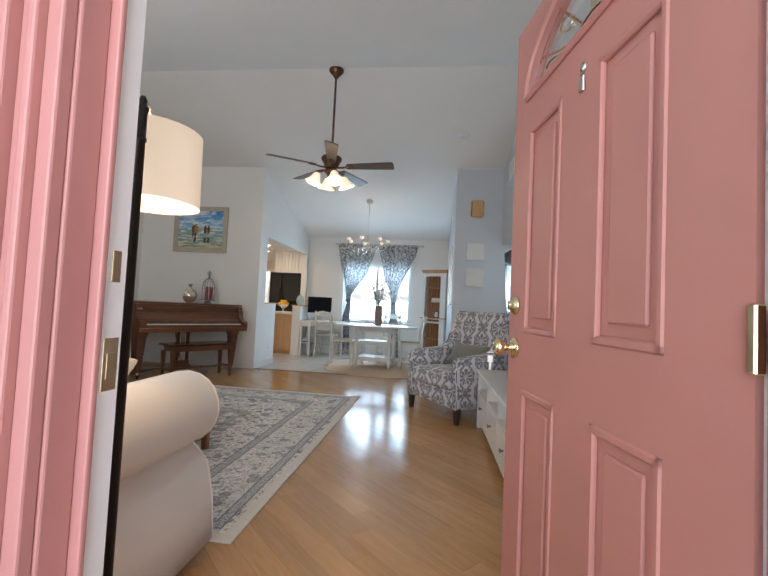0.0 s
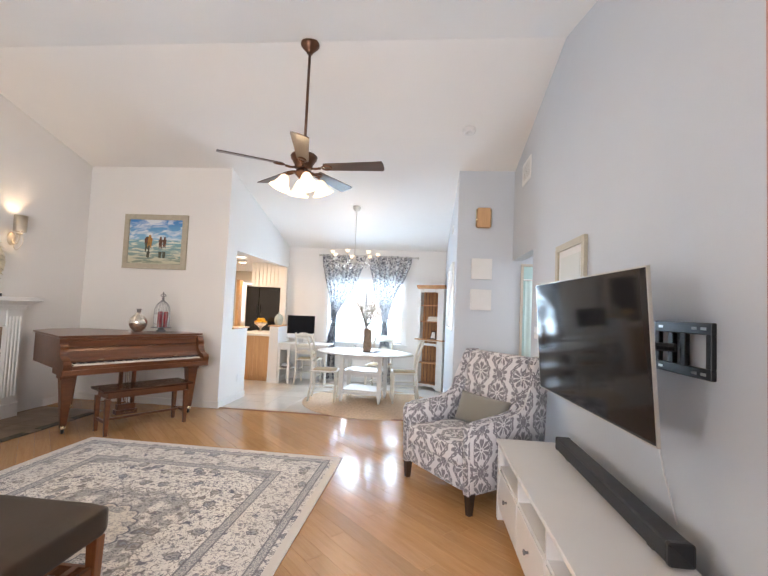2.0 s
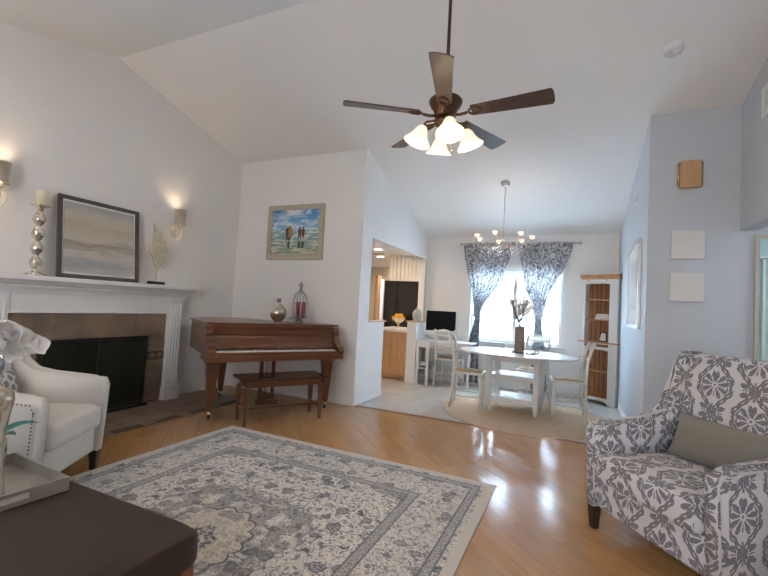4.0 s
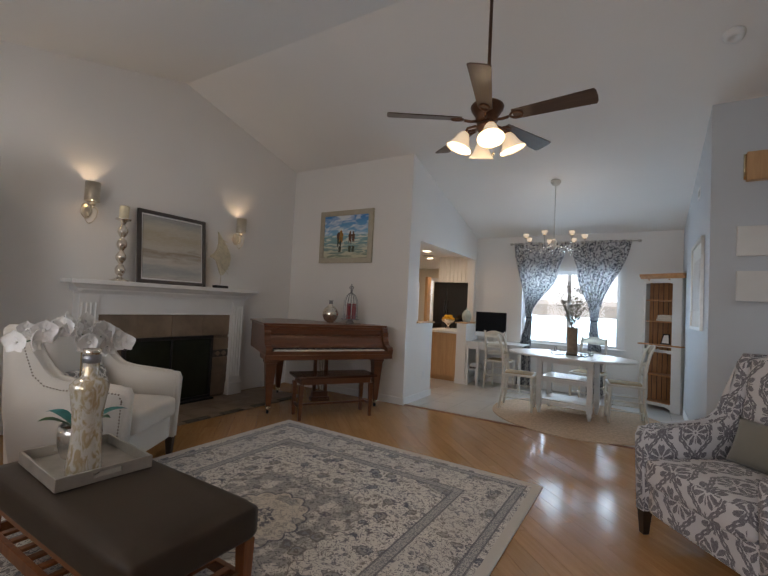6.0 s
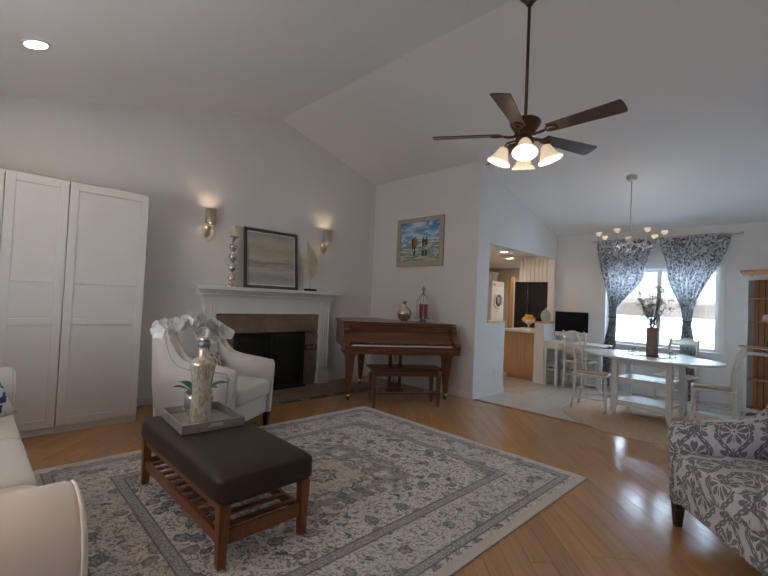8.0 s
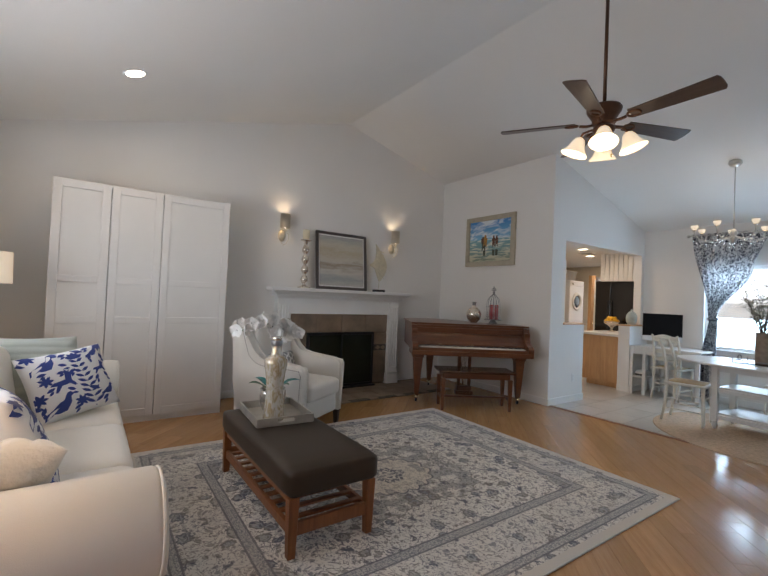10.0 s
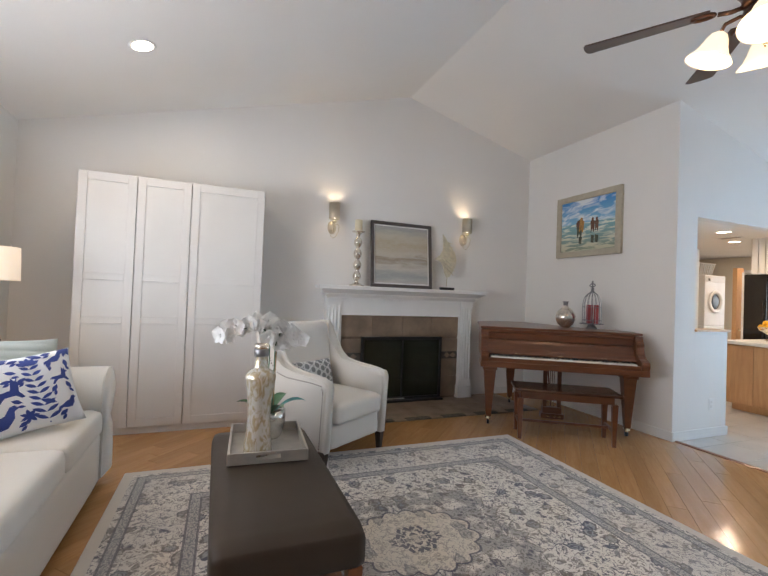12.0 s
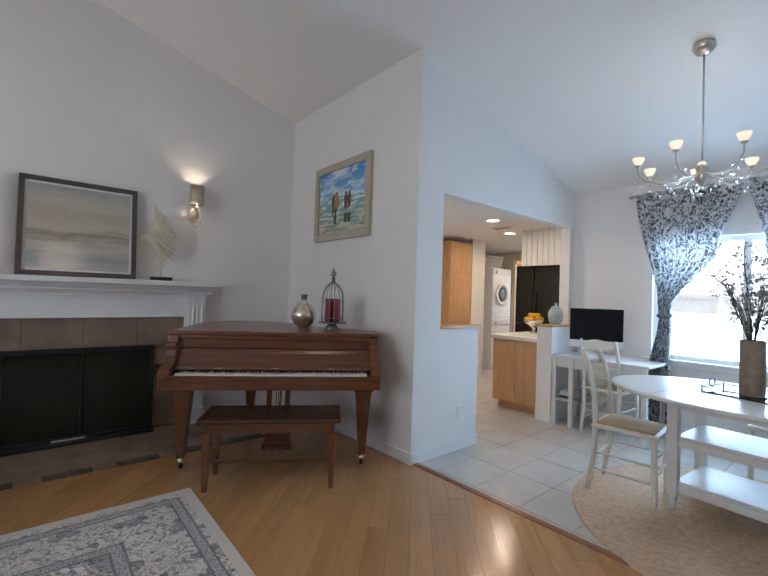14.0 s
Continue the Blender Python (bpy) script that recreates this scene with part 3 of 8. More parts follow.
_swirl = _n.noise(_n.join(_n.op("MULTIPLY", _x, 2.0), _n.op("MULTIPLY", _y, 2.0), _z), 16.0, 4, 1.5)
_n.colour(_n.mix(_n.step(_swirl, 0.44, 0.58), (0.80, 0.77, 0.70), (0.58, 0.47, 0.30)))
_n.bump(_n.noise(_c, 40, 2), 0.15, 0.003)
STEM = material("dry_stem", (0.28, 0.19, 0.09), 0.8, vary=0.2, scale=30)
TRAYM = material("silver_leaf_tray", (0.50, 0.47, 0.42), 0.35, 0.6, vary=0.15, scale=9, grain=50, bump=0.15)
PEWTER = material("aged_pewter", (0.26, 0.26, 0.27), 0.4, 0.8, vary=0.2, scale=16, bump=0.08)


# ---- shared shapes ----
def pillow_point(w, h, t, side):
    def f(u, v):
        a, b = 2 * u - 1, 2 * v - 1
        k = (1 - abs(a) ** 2.6) * (1 - abs(b) ** 2.6)
        pinch = 1 - 0.07 * (1 - a * a) - 0.0 * b
        pinch2 = 1 - 0.07 * (1 - b * b)
        return Vector((a * w / 2 * pinch2, side * t / 2 * max(0, k) ** 0.45, b * h / 2 * pinch))
    return f


def pillow_mesh(w, h, t, n=18):
    bm = bmesh.new()
    for s in (1, -1):
        sheet(pillow_point(w, h, t, s), n, n, bm)
    bmesh.ops.remove_doubles(bm, verts=bm.verts, dist=0.0008)
    return bm


def decal(bm, fn, outline, lift):
    """A flat ornament laid on a curved front given by fn(u, v)."""
    pts = []
    for u, v in outline:
        p = fn(min(0.985, max(0.015, u)), min(0.985, max(0.015, v)))
        p.y -= lift
        pts.append(bm.verts.new(p))
    cu, cv = sum(p[0] for p in outline) / len(outline), sum(p[1] for p in outline) / len(outline)
    c = fn(cu, cv)
    c.y -= lift
    mid = bm.verts.new(c)
    for i in range(len(pts)):
        bm.faces.new((pts[i], pts[(i + 1) % len(pts)], mid))


def leaf_outline(u, v, ang, length, width, n=5):
    pts = []
    for s in (1, -1):
        for i in range(n):
            k = i / n if s == 1 else 1 - i / n
            a, b = k * length, s * width * math.sin(math.pi * k) * 0.5
            pts.append((u + a * math.cos(ang) - b * math.sin(ang), v + a * math.sin(ang) + b * math.cos(ang)))
    return pts


def bird_outline(u, v, s, flip):
    base = [(-1.0, -0.25), (-0.55, -0.05), (-0.1, 0.25), (0.3, 0.35), (0.5, 0.75), (0.75, 0.8), (0.95, 0.6), (0.72, 0.5), (0.7, 0.1), (0.35, -0.35), (-0.15, -0.4), (-0.5, -0.32), (-1.05, -0.6)]
    return [(u + flip * s * a, v + s * 1.3 * b) for a, b in base]


def frame_bars(w, h, bar, depth, bevel=0.004, bm=None):
    """A mitred-looking rectangular frame in the xz plane, its back at y = 0 and front at y = -depth."""
    bm = bm or bmesh.new()
    box(-w / 2, w / 2, -depth, 0, h - bar, h, bevel, bm=bm)
    box(-w / 2, w / 2, -depth, 0, 0, bar, bevel, bm=bm)
    box(-w / 2, -w / 2 + bar, -depth + 0.0015, -0.001, bar, h - bar, 0, bm=bm)
    box(w / 2 - bar, w / 2, -depth + 0.0015, -0.001, bar, h - bar, 0, bm=bm)
    return bm


def picture(name, label, w, h, bar, depth, frame_mat, art_mat, m, mat_border=0.0, art_shapes=None):
    p = thing(name, label, "picture", m)
    part("frame", frame_bars(w, h, bar, depth), frame_mat, p)
    inner = bar
    if mat_border:
        part("mat", box(-w / 2 + bar, w / 2 - bar, -depth * 0.35, -0.002, bar, h - bar), MATBOARD, p, "off-white mat board")
        inner += mat_border
    part("canvas", box(-w / 2 + inner, w / 2 - inner, -depth * 0.55, -0.003, inner, h - inner), art_mat, p, "painted picture")
    for nm, bm, mat in art_shapes or []:
        part(nm, bm, mat, p)
    return p


def tapered(x, y, z0, z1, a0, a1, bm=None, bevel=0.003):
    """A square leg, a0 wide at the floor and a1 at the top."""
    bm = bm or bmesh.new()
    one = bmesh.new()
    bmesh.ops.create_cube(one, size=1)
    for v in one.verts:
        k = a1 if v.co.z > 0 else a0
        v.co = Vector((x + v.co.x * k, y + v.co.y * k, z1 if v.co.z > 0 else z0))
    bmesh.ops.bevel(one, geom=one.edges[:], offset=bevel, segments=1, affect="EDGES")
    return add(bm, one)


# ---- entrance ----
def front_door():
    # hinge at the east jamb, standing open into the room
    m = pose(0.455, 0.645, 0.0, 0, 0, 100.2)
    d = tagged(new("door_1"), "salmon-red panelled front door standing open, with a fan light", "door", "", "structure")
    d.matrix_world = m
    W, H, T = 0.95, 2.19, 0.045
    # local x from the hinge to the latch; y = 0 is the outer face on the camera's side, y = -T inside
    bm = bmesh.new()
    panels_x = [(0.175, 0.41), (0.59, 0.82)]
    panels_z = [(0.24, 0.90), (1.085, 1.785)]
    for a, b in ((0.0, 0.175), (0.41, 0.59), (0.82, W)):
        box(a, b, -T, 0, 0.005, 1.86, bm=bm)
    for a, b in panels_x:
        for z0, z1 in ((0.005, 0.24), (0.90, 1.085), (1.785, 1.86)):
            box(a, b, -T, 0, z0, z1, bm=bm)
        for z0, z1 in panels_z:
            box(a, b, -T + 0.008, -0.010, z0, z1, bm=bm)
    # top rail with the half-round light cut out
    cx, cz, R = W / 2, 1.90, 0.37
    n = 24
    arc = [(cx + R * math.cos(math.pi * i / n), cz + 0.62 * R * math.sin(math.pi * i / n)) for i in range(n + 1)]
    box(0, W, -T, 0, 1.86, cz, bm=bm)
    prism([(W, cz), (W, H), (cx, H)] + [(x, z) for x, z in reversed(arc[: n // 2 + 1])], "y", -T, 0, bm)
    prism([(cx, H), (0, H), (0, cz)] + [(x, z) for x, z in reversed(arc[n // 2:])], "y", -T, 0, bm)
    part("door_leaf", bm, RED, d)
    for a, b in panels_x:
        for z0, z1 in panels_z:
            bm = bmesh.new()
            for (x0, x1, y0, y1) in ((a, b, z0, z0 + 0.022), (a, b, z1 - 0.022, z1), (a, a + 0.022, z0, z1), (b - 0.022, b, z0, z1)):
                box(x0, x1, -0.012, 0.004, y0, y1, 0.005, 1, bm)
            box(a + 0.05, b - 0.05, -0.012, -0.003, z0 + 0.05, z1 - 0.05, 0.006, 1, bm)
            part("panel_moulding", bm, RED, d)
    bm = tube([(x, 0.004, z) for x, z in arc] + [(cx - R, 0.004, cz)], 0.012, 6)
    tube([(cx - R, 0.004, cz), (cx + R, 0.004, cz)], 0.012, 6, bm)
    part("light_moulding", bm, RED, d)
    pane = part("fan_light_pane", prism([(x, z) for x, z in arc], "y", -0.026, -0.020), GLASS, d, "bevelled glass fan light")
    pane.visible_shadow = False
    bm = bmesh.new()
    for i in range(1, 6):
        a = math.pi * i / 6
        pts = [(cx + k * R * math.cos(a), -0.017, cz + 0.62 * k * R * math.sin(a)) for k in (0.25, 0.5, 0.75, 0.98)]
        tube(pts, 0.004, 5, bm)
    tube([(cx + 0.25 * R * math.cos(math.pi * i / 12), -0.017, cz + 0.155 * R * math.sin(math.pi * i / 12)) for i in range(13)], 0.004, 5, bm)
    for i in range(5):
        a = math.pi * (i + 0.5) / 5
        tube([(cx + (0.62 + 0.14 * math.cos(t)) * R * math.cos(a + 0.12 * math.sin(t)), -0.017, cz + 0.62 * (0.62 + 0.14 * math.cos(t)) * R * math.sin(a + 0.12 * math.sin(t))) for t in (k * math.pi / 6 for k in range(12))], 0.0035, 5, bm, True)
    part("leading", bm, BRASS, d, "brass leading")
    bm = lathe([(0, 0), (0.032, 0), (0.034, 0.006), (0.026, 0.012), (0.018, 0.02), (0.014, 0.03), (0, 0.031)], 20)
    part("deadbolt", moved(bm, pose(W - 0.065, 0.001, 1.178, -90, 0, 0)), BRASS, d, "polished brass deadbolt", True)
    bm = lathe([(0, 0), (0.036, 0), (0.037, 0.006), (0.024, 0.012), (0.013, 0.018), (0.012, 0.034), (0.024, 0.042), (0.030, 0.055), (0.028, 0.068), (0.016, 0.076), (0, 0.078)], 24)
    knob = part("door_knob", moved(bm, pose(W - 0.065, 0.001, 1.03, -90, 0, 0)), BRASS, d, "polished brass knob", True)
    bm = box(-0.0015, 0.0015, -0.0095, 0.0095, -0.024, 0.0, 0.001, 1)
    lathe([(0, -0.001), (0.012, -0.001), (0.012, 0.001), (0, 0.001)], 14, bm, (0, 0, 0.01))
    box(-0.001, 0.001, -0.004, 0.004, -0.05, -0.02, bm=bm)
    part("key", moved(bm, pose(W - 0.065, 0.088, 1.0)), material("bright_key_steel", (0.80, 0.79, 0.76), 0.4, 0.2, vary=0.03), d, "key hanging in the lock")
    bm = lathe([(0, 0), (0.014, 0), (0.015, 0.004), (0.008, 0.008), (0, 0.008)], 16)
    part("peephole", moved(bm, pose(W / 2 + 0.0, 0.001, 1.80, -90, 0, 0)), CHROME, d, "", True)
    part("door_knocker_plate", box(W / 2 - 0.011, W / 2 + 0.011, 0.0, 0.010, 1.735, 1.778, 0.004), CHROME, d, "small silver plate under the peephole")
    part("edge_plate", box(W, W + 0.002, -0.034, -0.010, 0.95, 1.08), BRASS, d, "brass latch plate")
    # inner knob
    bm = lathe([(0, 0), (0.034, 0), (0.02, 0.012), (0.012, 0.034), (0.028, 0.05), (0.026, 0.066), (0, 0.074)], 20)
    part("inner_knob", moved(bm, pose(W - 0.065, -T - 0.001, 1.03, 90, 0, 0)), BRASS, d, "", True)
    for z in (0.30, 1.13, 1.95):
        bm = box(-0.012, 0.004, -0.006, 0.012, z - 0.05, z + 0.05, 0.003, 1)
        part("hinge", bm, BRASS, d)
    return d


def entrance():
    y0, y1 = YF - 0.15, YF
    # jambs: white inside the weather strip, red outside
    bm = box(-0.575, -0.541, y1 - 0.060, y1 + 0.004, 0, 2.215, 0.002, 1)
    box(0.468, 0.49, y1 - 0.042, y1 + 0.004, 0, 2.215, 0.002, 1, bm)
    box(-0.585, 0.49, y1 - 0.042, y1 + 0.004, 2.215, 2.25, 0.002, 1, bm)
    setting("door_jamb", bm, TRIM, "white painted door jamb")
    bm = bmesh.new()
    for s, xi in ((-1, -0.541), (1, 0.468)):
        for a, b, c, e in ((-0.018, 0.035, y1 - 0.074, y1 - 0.061), (0.0, 0.035, y0 + 0.02, y1 - 0.074), (0.004, 0.03, y0 - 0.006, y0 + 0.02), (0.03, 0.045, y0 - 0.022, y0), (0.045, 0.062, y0 - 0.014, y0), (0.062, 0.10, y0 - 0.034, y0)):
            lo, hi = sorted((xi + s * a, xi + s * b))
            box(lo, hi, c, e, 0, 2.25, 0.004, 2, bm)
    box(-0.65, 0.57, y0 - 0.034, y0, 2.25, 2.36, 0.004, 2, bm)
    setting("door_casing", bm, PINK, "salmon-red moulded outer door casing")
    setting("outer_wall_trim", box(-1.2, -0.65, y0 - 0.045, y0 - 0.002, -0.12, 2.6, 0.003), PINK, "pink painted outer wall beside the entrance")
    setting("outer_wall_trim_east", box(0.57, 1.2, y0 - 0.045, y0 - 0.002, -0.12, 2.6, 0.003), PINK, "pink painted outer wall beside the entrance")
    bm = box(-0.543, -0.5395, y1 - 0.038, y1 - 0.004, 0.985, 1.075, 0.001, 1)
    box(-0.543, -0.5385, y1 - 0.03, y1 - 0.014, 1.005, 1.05, 0.001, 1, bm)
    setting("strike_plate", bm, BRASS, "brass strike plate on the jamb")
    setting("strike_plate_upper", box(-0.543, -0.5395, y1 - 0.032, y1 - 0.012, 1.17, 1.225, 0.001, 1), BRASS, "small brass strike plate")
    bm = box(-0.67, -0.585, y1, y1 + 0.015, 0, 2.32, 0.004)
    box(0.49, 0.575, y1, y1 + 0.015, 0, 2.32, 0.004, bm=bm)
    box(-0.67, 0.575, y1, y1 + 0.015, 2.25, 2.32, 0.004, bm=bm)
    setting("inner_casing", bm, TRIM, "white inner door casing")
    setting("threshold", box(-0.585, 0.475, y0 - 0.04, y1, -0.02, 0.012, 0.005), OTTLEG, "wooden door sill")
    # unseen eave, added to keep the sun off the door casing
    setting("unseen_eave", box(-2.6, 2.6, -0.75, y0 - 0.046, 2.62, 2.74), TRIM, "added white eave, unseen, that shades the entrance casing")
    setting("porch", box(-2.5, 2.5, -2.6, y0 - 0.04, -0.22, -0.12, 0.01), GROUT, "concrete porch slab")
    front_door()
    # assumed window behind the sofa, itself unseen, where the front light enters
    f0, f1, fz0, fz1 = -3.45, -1.25, 0.95, 2.15
    w = tagged(new("window_2"), "assumed white framed front window behind the sofa, unseen", "window", "", "structure")
    w.matrix_world = pose((f0 + f1) / 2, y1, fz0)
    W, H = f1 - f0, fz1 - fz0
    bm = frame_bars(W + 0.16, H + 0.16, 0.08, 0.02)
    part("window_casing", moved(bm, pose(0, 0.020, -0.08)), TRIM, w)
    bm = frame_bars(W, H, 0.045, 0.05)
    box(-0.02, 0.02, -0.05, 0, 0.045, H - 0.045, 0.003, 1, bm)
    part("window_frame", moved(bm, pose(0, -0.04, 0)), TRIM, w)


entrance()


# ---- living room ----
def rug():
    hx, hy = 1.355, 1.66
    m = pose(-2.225, 3.605, 0, 0, 0, -0.8)
    r = thing("area_rug", "grey and ivory distressed persian rug with a plain border", "rug", m)
    bm = bmesh.new()
    n = 26
    top = sheet(lambda u, v: Vector(((2 * u - 1) * hx, (2 * v - 1) * hy, 0.012 + 0.0008 * noise.noise(Vector((u * 9, v * 9, 0))))), n, n, bm)
    part("woven_face", bm, rug_material(hx, hy), r)
    part("binding", box(-hx - 0.004, hx + 0.004, -hy - 0.004, hy + 0.004, 0.001, 0.0105, 0.003, 1), MATBOARD, r, "pale woven edge")


def wardrobe():
    w = thing("wardrobe", "tall white three-door wardrobe with panelled doors", "wardrobe", pose(-5.145, 1.345, 0))
    D, W, H = 0.605, 1.59, 2.36
    bm = box(0, D, 0, W, 0.0, 0.06)
    box(0, D, 0, 0.018, 0.06, H, bm=bm)
    box(0, D, W - 0.018, W, 0.06, H, bm=bm)
    box(0, D, 0.018, W - 0.018, H - 0.02, H, bm=bm)
    box(0, 0.01, 0.018, W - 0.018, 0.06, H - 0.02, bm=bm)
    part("body", bm, WHITE, w)
    edges = (0.0, 0.46, 0.915, 1.59)
    for i in range(3):
        y0, y1 = edges[i] + 0.003, edges[i + 1] - 0.003
        d = part("door", box(D + 0.002, D + 0.014, y0 + 0.06, y1 - 0.06, 0.13, H - 0.07), WHITE, w)
        st = bmesh.new()
        for a, b, c, e in ((y0, y0 + 0.07, 0.065, H), (y1 - 0.07, y1, 0.065, H), (y0 + 0.07, y1 - 0.07, 0.065, 0.14), (y0 + 0.07, y1 - 0.07, H - 0.075, H), (y0 + 0.07, y1 - 0.07, 1.01, 1.07), (y0 + 0.07, y1 - 0.07, 1.40, 1.46)):
            box(D + 0.003, D + 0.024, a, b, c, e, 0.002, 1, st)
        part("door_frame", st, WHITE, d)


def fireplace():
    f = thing("fireplace", "white fluted mantelpiece round a tan stone surround", "fireplace", pose(XL, -0.02, 0))
    part("surround_back", box(0.002, 0.06, 3.9, 5.68, 0, 1.12), GROUT, f)
    # stone tiles round the firebox
    tiles = bmesh.new()
    random.seed(4)
    rows = [(0.03, 0.30), (0.305, 0.53), (0.535, 0.63), (0.635, 0.80)]
    for y0, y1 in ((3.955, 4.235), (5.367, 5.63)):
        for z0, z1 in rows:
            part("stone", box(0.06, 0.078 + random.uniform(-0.003, 0.003), y0 + 0.0015, y1 - 0.0015, z0, z1 - 0.002, 0.002, 1), SLATE if z1 == 0.63 else STONE, f)
    y = 3.955
    for wd in (0.42, 0.42, 0.42, 0.415):
        part("stone", box(0.06, 0.078 + random.uniform(-0.003, 0.003), y + 0.0015, y + wd - 0.0015, 0.832, 1.105, 0.002, 1), STONE, f)
        y += wd
    for y0 in (4.0, 4.095):
        one = bmesh.new()
        prism([(y0, 0.582), (y0 + 0.045, 0.62), (y0 + 0.09, 0.582), (y0 + 0.045, 0.545)], "x", 0.078, 0.084, one)
        part("diamond_inset", one, STONE, f)
        one = prism([(y0 + 1.42, 0.582), (y0 + 1.465, 0.62), (y0 + 1.51, 0.582), (y0 + 1.465, 0.545)], "x", 0.078, 0.084)
        part("diamond_inset", one, STONE, f)
    # glass fire screen
    ff = part("firebox_frame", bmesh.new(), BLACK, f)
    bm = bmesh.new()
    for a, b, c, e in ((4.235, 5.367, 0.79, 0.83), (4.235, 5.367, 0.008, 0.06), (4.235, 4.268, 0.06, 0.79), (5.334, 5.367, 0.06, 0.79), (4.79, 4.806, 0.06, 0.79)):
        box(0.062, 0.115, a, b, c, e, 0.004, 1, bm)
    bm.to_mesh(ff.data)
    bm.free()
    ff.data.materials.clear()
    ff.data.materials.append(BLACK)
    part("fire_glass", box(0.08, 0.09, 4.268, 5.334, 0.06, 0.79), FIREGLASS, ff, "dark fire glass")
    part("ledge", box(0.10, 0.19, 4.235, 5.367, 0.006, 0.035, 0.004), BLACK, ff)
    part("handle", box(0.10, 0.120, 4.60, 4.84, 0.032, 0.050, 0.004), CHROME, ff, "pale metal handle")
    # mantel
    for y0, y1 in ((3.765, 3.955), (5.628, 5.82)):
        p = part("pilaster", box(0.0, 0.135, y0, y1, 0.17, 1.30, 0.004), TRIM, f)
        part("plinth", box(0.0, 0.155, y0 - 0.014, y1 + 0.014, 0.0, 0.175, 0.006), TRIM, p)
        for k in range(4):
            yy = y0 + 0.032 + k * (y1 - y0 - 0.064) / 3
            bm = tube([(0.137, yy, 0.26), (0.137, yy, 1.22)], 0.011, 8)
            part("flute", bm, TRIM, p)
    part("frieze", box(0.0, 0.115, 3.955, 5.628, 1.105, 1.30, 0.003), TRIM, f)
    part("frieze_bead", box(0.10, 0.128, 3.955, 5.628, 1.10, 1.118, 0.004), TRIM, f)
    prof = [(0.0, 1.30), (0.150, 1.30), (0.152, 1.315), (0.165, 1.33), (0.185, 1.35), (0.19, 1.365), (0.215, 1.378), (0.24, 1.40), (0.262, 1.41), (0.272, 1.415), (0.275, 1.452), (0.268, 1.458), (0.0, 1.458)]
    one = bmesh.new()
    # crown that returns at both ends
    rings = []
    for yy, sgn in ((3.765, -1), (5.82, 1)):
        rings.append([one.verts.new((x, yy + sgn * max(0.0, x - 0.145), z)) for x, z in prof])
    for i in range(len(prof)):
        j = (i + 1) % len(prof)
        one.faces.new((rings[0][i], rings[0][j], rings[1][j], rings[1][i]))
    one.faces.new(rings[0])
    one.faces.new(rings[1][::-1])
    part("mantel_shelf", one, TRIM, f)
    for yy, sgn in ((3.765, -1), (5.82, 1)):
        bm = bmesh.new()
        box(0.0, 0.268, *sorted((yy, yy + sgn * 0.122)), 1.415, 1.456, 0.002, 1, bm)
        box(0.0, 0.19, *sorted((yy, yy + sgn * 0.042)), 1.335, 1.4155, 0.002, 1, bm)
        part("mantel_return", bm, TRIM, f)
    # flush stone hearth
    h = thing("hearth", "tan and slate stone hearth laid flush with the wood floor", "hearth", pose(XL, 0, 0))
    part("bed", box(0.0, 0.90, 3.45, 6.30, 0.0005, 0.004), GROUT, h)
    random.seed(8)
    for i in range(7):
        y0 = 3.46 + i * 0.405
        for x0, x1 in ((0.06, 0.46), (0.465, 0.80)):
            part("stone", box(x0, x1, y0, y0 + 0.40, 0.002, 0.009 + random.uniform(0, 0.002), 0.002, 1), STONE, h)
    for i in range(19):
        y0 = 3.455 + i * 0.15
        part("edge_stone", box(0.805, 0.895, y0 + 0.002, y0 + 0.146, 0.002, 0.010 + random.uniform(0, 0.003), 0.003, 1), SLATE if i % 3 else STONE, h)


